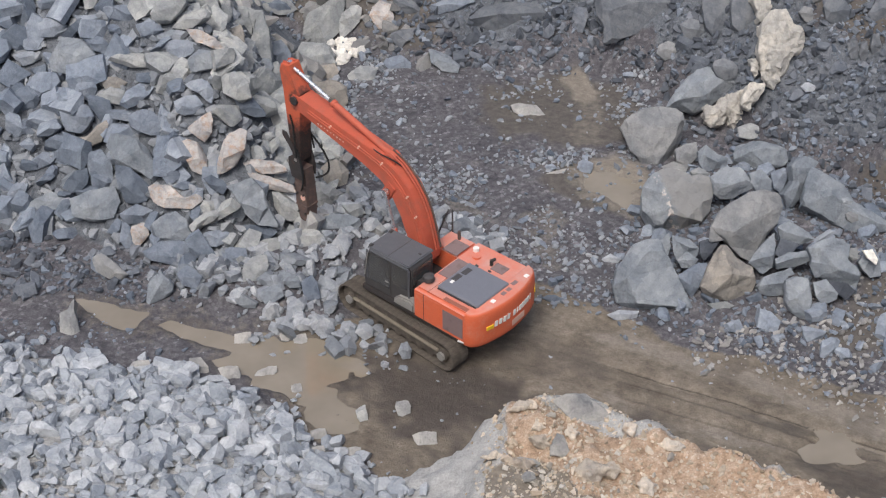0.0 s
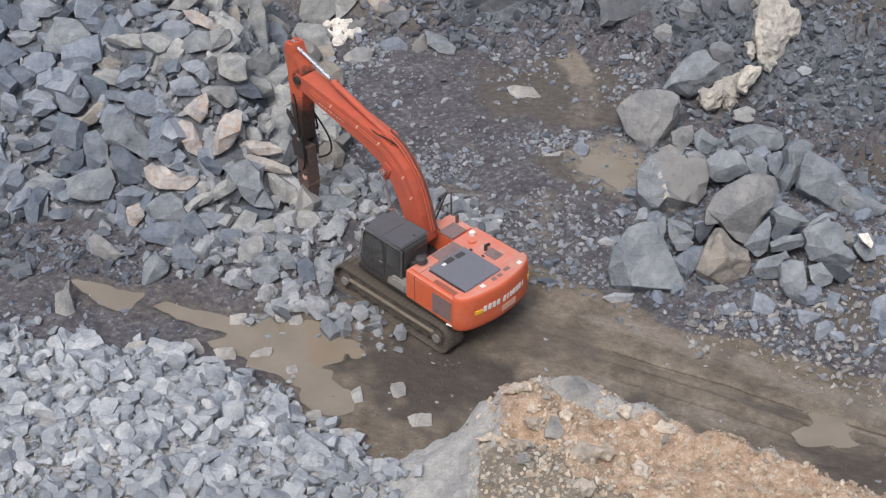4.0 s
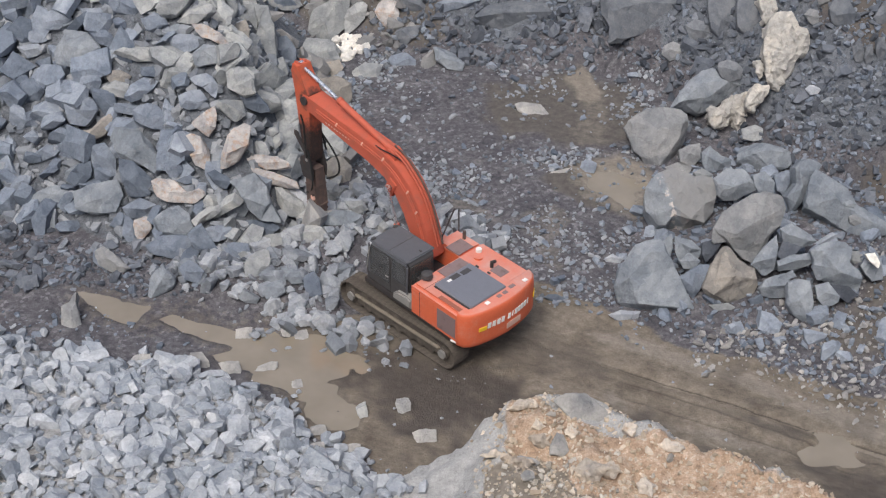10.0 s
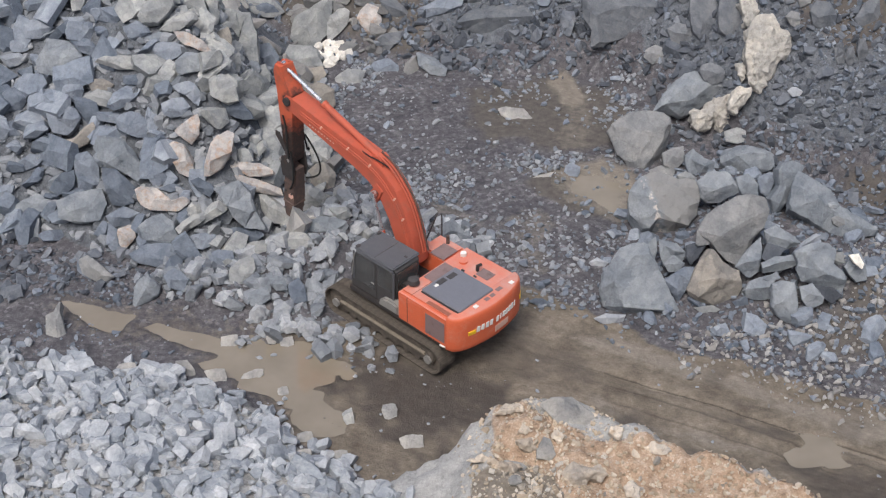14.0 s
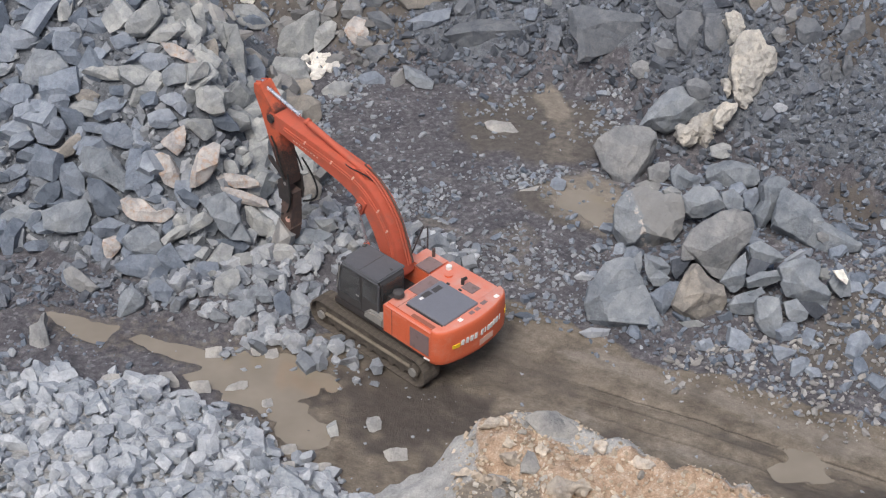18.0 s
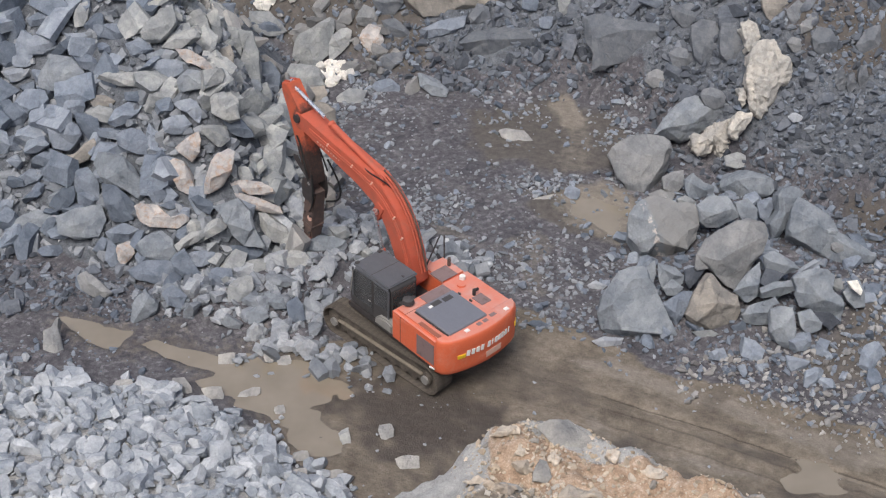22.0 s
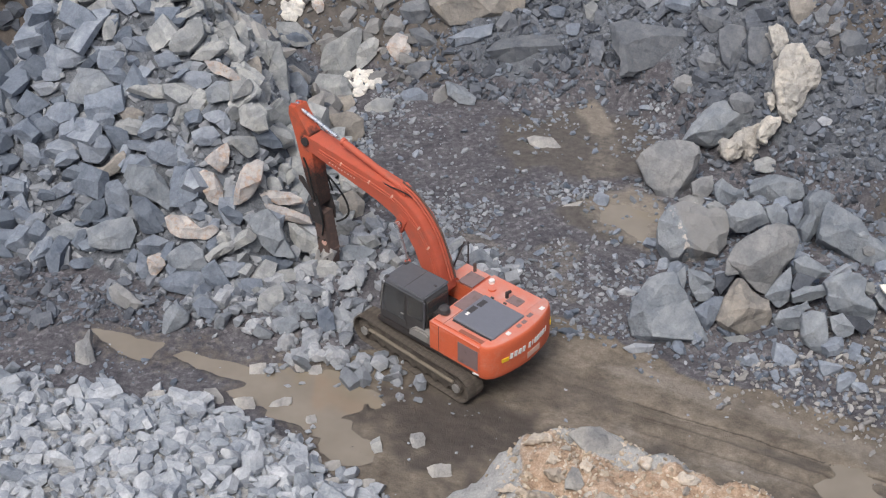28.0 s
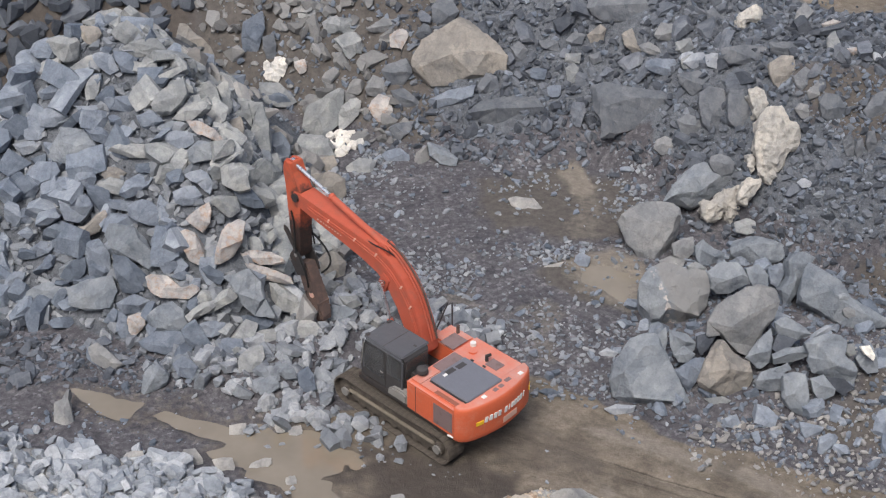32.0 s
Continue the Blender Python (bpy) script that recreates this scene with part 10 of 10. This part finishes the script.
# side door panels
part("side_grille", made(box, (0.70, 0.015, 0.66), (-1.95, 1.372, 1.58), 0.004), PLASTIC, house, "brown-grey radiator grille")
part("side_slot", made(box, (0.98, 0.13, 0.02), (-2.02, 1.20, W_TOP + 0.004), 0.006), SLOT, house, "rust-brown slot beside the hood")
part("side_seam", made(box, (0.02, 0.014, 0.86), (-0.92, 1.366, 1.62), 0.004), GRIME, house)
part("top_seam", made(box, (0.018, 1.30, 0.008), (-1.02, 0.66, W_TOP + 0.004), 0.002), SLOT, house)
part("side_door", made(box, (0.84, 0.015, 0.80), (-1.05, 1.360, 1.60), 0.01), ORANGE, house)
part("worn_edge", made(rod, (-2.15, 1.39, 1.13), (-2.55, 1.30, 1.13), 0.028, 8), WHITE_PAINT, house, "worn pale edge")
bm = made(slab, [(0.20, 1.2), (-0.56, 1.2), (-0.56, 1.48), (-0.40, 1.56), (0.0, 1.52), (0.18, 1.36)], 1.10, 1.38, 0.05)
part("cab_step", bm, GREY_METAL, house, "dusty grey step cover")

# cab
cab = part("cab", made(slab, [(-0.34, 1.45), (-0.34, 2.46), (-0.26, 2.54), (1.02, 2.54), (1.20, 2.42), (1.42, 1.90), (1.40, 1.25), (1.25, 1.18), (0.2, 1.18), (0.0, 1.45)], 0.24, 1.26, 0.07), CAB_PAINT, digger, "black operator cab")
bm = made(box, (1.52, 1.06, 0.08), (0.45, 0.74, 2.565), 0.04, (0, 0.5, 0), 3)
part("cab_roof", bm, ROOF_PAINT, cab, "dusty dark grey cab roof")
part("roof_seam", made(box, (0.02, 0.98, 0.010), (0.45, 0.74, 2.607), 0.003, (0, 0.5, 0)), CAB_PAINT, cab)
part("roof_vent", made(box, (0.10, 0.06, 0.03), (-0.16, 0.62, 2.615), 0.008), CAB_PAINT, cab)
for x0, x1, z0, z1, top in ((-0.24, 0.32, 1.78, 2.44, 2.44), (0.42, 1.20, 1.50, 2.44, 2.38)):
    part("side_window", made(slab, [(x0, z0), (x0, z1), (x1 - 0.04, top), (x1, z0)], 1.252, 1.268, 0), GLASS, cab, "dark tinted side window")
part("rear_window", made(box, (0.016, 0.80, 0.56), (-0.35, 0.75, 2.14), 0.004), GLASS, cab, "dark rear window")
part("front_window", made(box, (0.016, 0.80, 0.86), (1.325, 0.75, 2.14), 0.004, (0, -20, 0)), GLASS, cab, "dark tinted windscreen")
part("door_line", made(box, (0.02, 0.012, 1.20), (0.37, 1.266, 1.86), 0.003), GRIME, cab)
for x in (-0.30, 1.24):
    part("cab_pillar", made(rod, (x, 1.262, 1.50), (x - 0.02, 1.262, 2.46), 0.03, 8), ROOF_PAINT, cab, "dusty grey cab pillar")
part("roof_rail", made(rod, (-0.30, 1.265, 2.50), (1.10, 1.265, 2.50), 0.028, 8), ROOF_PAINT, cab, "dusty grey roof edge")
part("door_handle", made(box, (0.12, 0.03, 0.04), (0.50, 1.28, 1.72), 0.01), GREY_METAL, cab)
part("cab_rail", made(rod, (1.30, 1.30, 1.6), (1.16, 1.30, 2.4), 0.016, 8), GREY_METAL, cab, "dusty grey hand rail")
part("work_lamp", made(box, (0.10, 0.14, 0.09), (1.14, 1.16, 2.60), 0.02), CAB_PAINT, cab)
part("work_lamp", made(box, (0.10, 0.14, 0.09), (1.14, 0.36, 2.60), 0.02), CAB_PAINT, cab)
part("air_cleaner", made(rod, (-0.44, 0.45, 1.90), (-0.44, 0.98, 1.90), 0.13, 14), GRIME, cab, "black air cleaner behind the cab")
bm = bmesh.new()
rod(bm, (-0.74, 0.93, W_TOP - 0.02), (-0.74, 0.93, W_TOP + 0.07), 0.09, 16)
rod(bm, (-0.74, 0.93, W_TOP + 0.07), (-0.74, 0.93, W_TOP + 0.19), 0.17, 20, 0.15)
rod(bm, (-0.74, 0.93, W_TOP + 0.19), (-0.74, 0.93, W_TOP + 0.23), 0.15, 20, 0.07)
part("pre_cleaner", bm, CAB_PAINT, house, "round black air intake on the housing")
part("rear_bracket", made(box, (0.22, 0.5, 0.5), (-0.44, 0.55, 1.65), 0.05), GRIME, cab)

# boom
boom = part("boom", made(slab, [(-0.20, -0.16), (-0.22, 0.14), (0.35, 0.78), (0.95, 1.22), (1.55, 1.50), (2.15, 1.58), (2.75, 1.48), (5.62, 0.24), (5.86, 0.10), (5.86, -0.16),
                              (5.60, -0.26), (2.95, 0.66), (2.30, 0.82), (1.85, 0.78), (1.25, 0.48), (0.30, -0.16)], -0.27, 0.27, 0.02), BOOM_PAINT, digger, "orange boom with oil stains")
part("boom_bracket", made(slab, [(1.78, 0.55), (1.84, 1.05), (2.14, 1.05), (2.12, 0.58)], -0.31, 0.31, 0.01), BOOM_PAINT, boom)
part("boom_pin", made(rod, (1.97, -0.40, 0.80), (1.97, 0.40, 0.80), 0.075, 14), GRIME, boom, "greasy cylinder pin")
part("tip_pin", made(rod, (BOOM, -0.34, 0), (BOOM, 0.34, 0), 0.13, 18), GRIME, boom, "greasy black boom pin")
bm = bmesh.new()
for y in (-0.14, 0.14):
    slab(bm, [(2.20, 1.45), (2.44, 1.68), (2.62, 1.68), (2.85, 1.38)], y - 0.03, y + 0.03, 0.01)
part("arm_cylinder_bracket", bm, BOOM_PAINT, boom)
for y, z in ((0.285, 0.0), (0.285, -0.10), (-0.285, 0.0)):
    pts = [(0.1, y, 0.28 + z), (0.6, y, 0.78 + z), (1.3, y, 1.20 + z), (2.1, y, 1.40 + z), (2.8, y, 1.25 + z), (4.2, y, 0.64 + z), (5.2, y, 0.22 + z)]
    tube("boom_pipe", pts, 0.024, BOOM_PAINT, boom, "orange steel hydraulic pipe")
for x, z in ((0.9, 1.0), (1.45, 1.27), (2.6, 1.32), (3.4, 0.98), (4.4, 0.56)):
    part("pipe_clamp", made(box, (0.05, 0.04, 0.13), (x, 0.295, z), 0.008), CLAMP, boom, "scuffed pale pipe clamp")
for y in (-0.12, -0.03, 0.06):
    pts = [(-0.1, y, 0.5), (0.5, y, 1.05), (1.1, y, 1.47), (1.8, y, 1.68), (2.3, y, 1.72), (2.7, y, 1.60)]
    tube("boom_hose", pts, 0.028, RUSTED if y < -0.1 else BOOM_PAINT, boom, "hydraulic hose on the boom top")
tube("elbow_hose", [(2.15, 0.05, 1.66), (2.5, 0.22, 1.70), (2.8, 0.26, 1.50), (3.1, 0.2, 1.30)], 0.02, RUBBER, boom, "black hose loop at the elbow")
for i in range(9):
    part("letter_bar", made(box, (0.065 if i % 3 else 0.04, 0.006, 0.036), (3.85 + i * 0.11, 0.274, 0.56 - i * 0.048), 0, (0, 23.5, 0)), CLAMP, boom, "faded pale lettering")

# arm
arm = part("arm", made(slab, [(-0.98, 0.30), (-0.95, 0.57), (-0.70, 0.63), (-0.15, 0.46), (1.30, 0.30), (1.30, -0.14), (0.20, -0.16), (-0.22, -0.14), (-0.70, 0.20)], -0.235, 0.235, 0.02), ARM_PAINT, digger, "orange arm stained black by grease")
part("arm_end", made(slab, [(1.28, 0.305), (1.28, -0.145), (1.82, -0.17), (2.12, -0.14), (2.20, 0.0), (2.12, 0.14), (1.82, 0.20)], -0.23, 0.23, 0.02), ARM_PAINT, arm, "greasy black lower arm")
part("arm_boss", made(rod, (0, -0.24, 0), (0, 0.24, 0), 0.17, 18), GRIME, arm, "greasy black hub")
bm = bmesh.new()
for y in (-0.1, 0.1):
    slab(bm, [(-1.02, 0.34), (-0.98, 0.59), (-0.80, 0.66), (-0.74, 0.40)], y - 0.025, y + 0.025, 0.008)
part("arm_ear", bm, BOOM_PAINT, arm)
bm = bmesh.new()
rod(bm, (-0.62, 0, 0.66), (0.62, 0, 0.54), 0.075, 12)
part("tool_cylinder", bm, BOOM_PAINT, arm, "orange breaker cylinder")
part("tool_rod", made(rod, (0.60, 0, 0.54), (1.32, 0, 0.46), 0.04, 10), STEEL, arm, "chrome rod")
for y in (-0.27, 0.27):
    part("tool_link", made(slab, [(1.26, 0.36), (1.26, 0.52), (1.40, 0.52), (1.90, 0.06), (1.84, -0.06)], y - 0.02, y + 0.02, 0.008), GRIME, arm, "greasy steel link")
for y in (0.26, -0.26):
    tube("arm_hose", [(0.6, y, 0.22), (0.8, y, 0.12), (1.1, y * 1.1, 0.05), (1.5, y * 1.3, -0.05), (1.9, y * 1.4, -0.12)], 0.026, RUBBER, arm, "black hydraulic hose along the arm")
tube("side_hose", [(-0.35, -0.2, 0.55), (-0.1, -0.3, 0.72), (0.3, -0.3, 0.70), (0.6, -0.22, 0.46)], 0.024, RUBBER, arm, "black hose loop")

# breaker
breaker = part("breaker", made(slab, [(0.30, -0.23), (0.30, 0.23), (1.50, 0.22), (2.05, 0.20), (2.20, 0.13), (2.20, -0.13), (2.05, -0.20), (1.50, -0.22)], -0.22, 0.22, 0.06), RUSTED, digger, "rusty black hydraulic breaker housing")
for y in (-0.25, 0.25):
    part("bracket_plate", made(slab, [(-0.14, -0.16), (-0.17, 0.06), (0.0, 0.30), (0.22, 0.34), (0.66, 0.24), (0.66, -0.22), (0.30, -0.26)], y - 0.025, y + 0.025, 0.01), GRIME, breaker, "black steel mounting plate")
part("upper_rib", made(box, (0.05, 0.46, 0.46), (0.92, 0, 0), 0.01), RUSTED, breaker)
part("bracket_pin", made(rod, (0, -0.28, 0), (0, 0.28, 0), 0.06, 12), GREY_METAL, breaker)
part("bracket_pin", made(rod, (0.14, -0.28, 0.34), (0.14, 0.28, 0.34), 0.05, 12), GREY_METAL, breaker)
for x in (0.40, 0.58, 1.20, 1.85):
    for y in (-0.28, 0.28):
        for z in (-0.13, 0.13):
            part("side_bolt", made(rod, (x, y * 0.85 - 0.03, z), (x, y * 0.85 + 0.03, z), 0.035, 6), GRIME, breaker)
part("side_rib", made(box, (0.06, 0.47, 0.47), (1.62, 0, 0), 0.01), RUSTED, breaker)
part("side_boss", made(rod, (1.30, 0.19, -0.10), (1.30, 0.25, -0.10), 0.09, 16), CLAMP, breaker, "worn round boss on the side")
part("chisel", made(rod, (2.10, 0, 0), (2.60, 0, 0), 0.075, 14, 0.05), GREY_METAL, breaker, "worn steel chisel")
tube("breaker_hose", [(-0.75, -0.27, -0.12), (-0.3, -0.40, -0.40), (0.25, -0.48, -0.62), (0.66, -0.42, -0.56), (0.80, -0.27, -0.2)], 0.030, RUBBER, breaker, "black hose loop on the breaker")
tube("breaker_hose", [(-0.4, 0.27, -0.1), (0.1, 0.36, -0.32), (0.7, 0.33, -0.3), (1.05, 0.23, -0.05)], 0.026, RUBBER, breaker, "black hose on the breaker")

# cylinders: barrels and rods that turn with the boom and the arm
lift_barrel, lift_rod = [], []
for y in (0.42, -0.42):
    bm = made(rod, (-0.08, 0, 0), (1.35, 0, 0), 0.085, 14)
    lift_barrel.append((y, part("lift_cylinder", bm, BOOM_PAINT, digger, "orange boom cylinder")))
    bm = made(rod, (-1.25, 0, 0), (0, 0, 0), 0.05, 12)
    rod(bm, (0, -0.06, 0), (0, 0.06, 0), 0.10, 12)
    lift_rod.append((y, part("lift_rod", bm, STEEL, digger, "chrome boom cylinder rod")))
bm = made(rod, (-0.08, 0, 0), (2.35, 0, 0), 0.095, 16)
rod(bm, (2.28, 0, 0), (2.38, 0, 0), 0.115, 16)
stick_barrel = part("arm_cylinder", bm, BOOM_PAINT, digger, "orange arm cylinder")
bm = made(rod, (-1.6, 0, 0), (0, 0, 0), 0.055, 14)
rod(bm, (0, -0.08, 0), (0, 0.08, 0), 0.11, 12)
stick_rod = part("arm_cylinder_rod", bm, STEEL, digger, "bright chrome arm cylinder rod")


def last_pieces():
    """Pieces of the heaps, each an object of its own."""
    meshes = {}
    for parent, name, mat, items in PIECES:
        for kind, m in items:
            key = (kind, mat)
            if key not in meshes:
                meshes[key] = raw_mesh("rock_piece", *SHAPES[kind], MAT[mat])
            ob = new(name, meshes[key])
            ob.parent = parent
            ob.matrix_basis = m


last_pieces()

JOINTS = [  # seconds, swing, boom, arm, breaker, in degrees
    (0, -0.87, 34.90, -85.85, -92.10), (0.5, 0.64, 32.76, -84.49, -98.53), (1, 0.14, 32.86, -86.59, -94.00), (1.5, 0.69, 32.06, -85.24, -94.84),
    (2, 0.49, 32.50, -85.88, -94.37), (2.5, 0.50, 32.05, -86.23, -95.21), (3, 1.07, 32.81, -93.33, -92.19), (3.5, 2.34, 33.09, -85.60, -94.68),
    (5.5, 3.91, 28.83, -91.27, -74.62), (6, 4.05, 26.47, -92.52, -85.77), (6.5, 3.35, 26.47, -95.14, -102.44), (7, 1.56, 29.51, -92.42, -106.33),
    (7.5, -0.28, 31.56, -75.89, -85.74), (8, -1.70, 27.36, -73.99, -68.90), (8.5, -2.48, 27.42, -75.63, -79.61), (9, -1.05, 31.75, -77.14, -77.85),
    (9.5, 1.11, 30.83, -77.88, -87.14), (10, 4.20, 29.29, -87.73, -92.27), (10.5, 4.09, 32.03, -94.21, -84.71), (11, 1.10, 31.58, -73.96, -71.62),
    (11.5, -0.44, 27.28, -78.39, -75.77), (12, 1.26, 30.16, -80.12, -83.30), (12.5, 2.79, 31.10, -82.53, -104.89), (13, 0.81, 33.47, -88.12, -113.61),
    (13.5, -0.84, 35.30, -83.63, -90.69), (14, 2.12, 33.80, -85.74, -84.02), (14.5, 4.85, 32.72, -87.68, -86.92), (16.5, 7.17, 29.78, -110.20, -80.20),
    (17, 5.13, 33.32, -97.94, -77.65), (17.5, 2.02, 31.13, -102.05, -82.98), (18, 2.50, 30.85, -101.56, -84.97), (18.5, 2.01, 30.63, -102.16, -84.97),
    (19, 1.88, 30.46, -102.32, -85.99), (19.5, 1.93, 30.34, -102.81, -86.14), (20, 2.38, 31.89, -99.73, -85.64), (20.5, 4.77, 32.74, -102.70, -85.09),
    (21, 4.20, 29.96, -103.95, -87.41), (21.5, 3.93, 29.10, -107.07, -91.46), (22, 6.79, 31.92, -100.57, -81.50), (22.5, 7.26, 29.97, -107.48, -82.11),
    (23, 7.25, 29.71, -106.55, -84.44), (23.5, 7.18, 29.08, -106.54, -82.64), (24, 7.21, 29.49, -106.98, -83.76), (24.5, 6.96, 29.31, -107.19, -84.19),
    (25, 7.23, 28.75, -108.31, -82.78), (25.5, 6.56, 26.96, -109.94, -87.95), (27.5, 0.10, 30.18, -105.24, -88.06), (28, -0.84, 29.91, -95.51, -96.82),
    (28.5, -0.23, 29.69, -95.78, -95.33), (29, -0.73, 29.50, -95.25, -97.55), (29.5, -0.83, 29.52, -96.03, -95.44), (30, -1.15, 28.75, -96.09, -98.16),
    (30.5, -1.07, 29.42, -98.62, -104.56), (31, 1.84, 32.00, -84.70, -90.75), (31.5, 3.36, 30.13, -84.66, -109.55), (32, 2.97, 29.39, -85.03, -112.50),
]


def motions():
    """The swing of the house and the work of boom, arm and breaker, in the excavator's own space."""
    rows = {}

    def note(ob, t, m):
        rows.setdefault(ob, []).append((t, m))

    def aimed(turn, a, b, y):
        """From the point a towards b in the plane of the boom."""
        ang = math.degrees(math.atan2(b[1] - a[1], b[0] - a[0]))
        return turn @ pose(a[0], y, a[1], 0, -ang, 0)

    for t, swing, lift, reach, tool in JOINTS:
        turn = pose(0, 0, 0, 0, 0, TRACK_HEADING - HEADING - swing)
        note(house, t, turn)
        note(cab, t, turn)
        turn = turn @ pose(0.20, -0.22, 0)
        note(boom, t, turn @ pose(FOOT[0], 0, FOOT[1], 0, -lift, 0))
        c, s = math.cos(radians(lift)), math.sin(radians(lift))
        on_boom = lambda x, z: (FOOT[0] + x * c - z * s, FOOT[1] + x * s + z * c)
        tip = on_boom(BOOM, 0)
        ca, sa = math.cos(radians(reach)), math.sin(radians(reach))
        on_arm = lambda x, z: (tip[0] + x * ca - z * sa, tip[1] + x * sa + z * ca)
        note(arm, t, turn @ pose(tip[0], 0, tip[1], 0, -reach, 0))
        end = on_arm(ARM, 0)
        note(breaker, t, turn @ pose(end[0], 0, end[1], 0, -tool, 0))
        a, b = (0.62, 1.28), on_boom(1.97, 0.80)
        for y, ob in lift_barrel:
            note(ob, t, aimed(turn, a, b, y))
        for y, ob in lift_rod:
            ang = math.degrees(math.atan2(b[1] - a[1], b[0] - a[0]))
            note(ob, t, turn @ pose(b[0], y, b[1], 0, -ang, 0))
        a, b = on_boom(2.55, 1.56), on_arm(-0.88, 0.46)
        note(stick_barrel, t, aimed(turn, a, b, 0))
        ang = math.degrees(math.atan2(b[1] - a[1], b[0] - a[0]))
        note(stick_rod, t, turn @ pose(b[0], 0, b[1], 0, -ang, 0))
    for ob, keys in rows.items():
        walk(ob, keys)


motions()
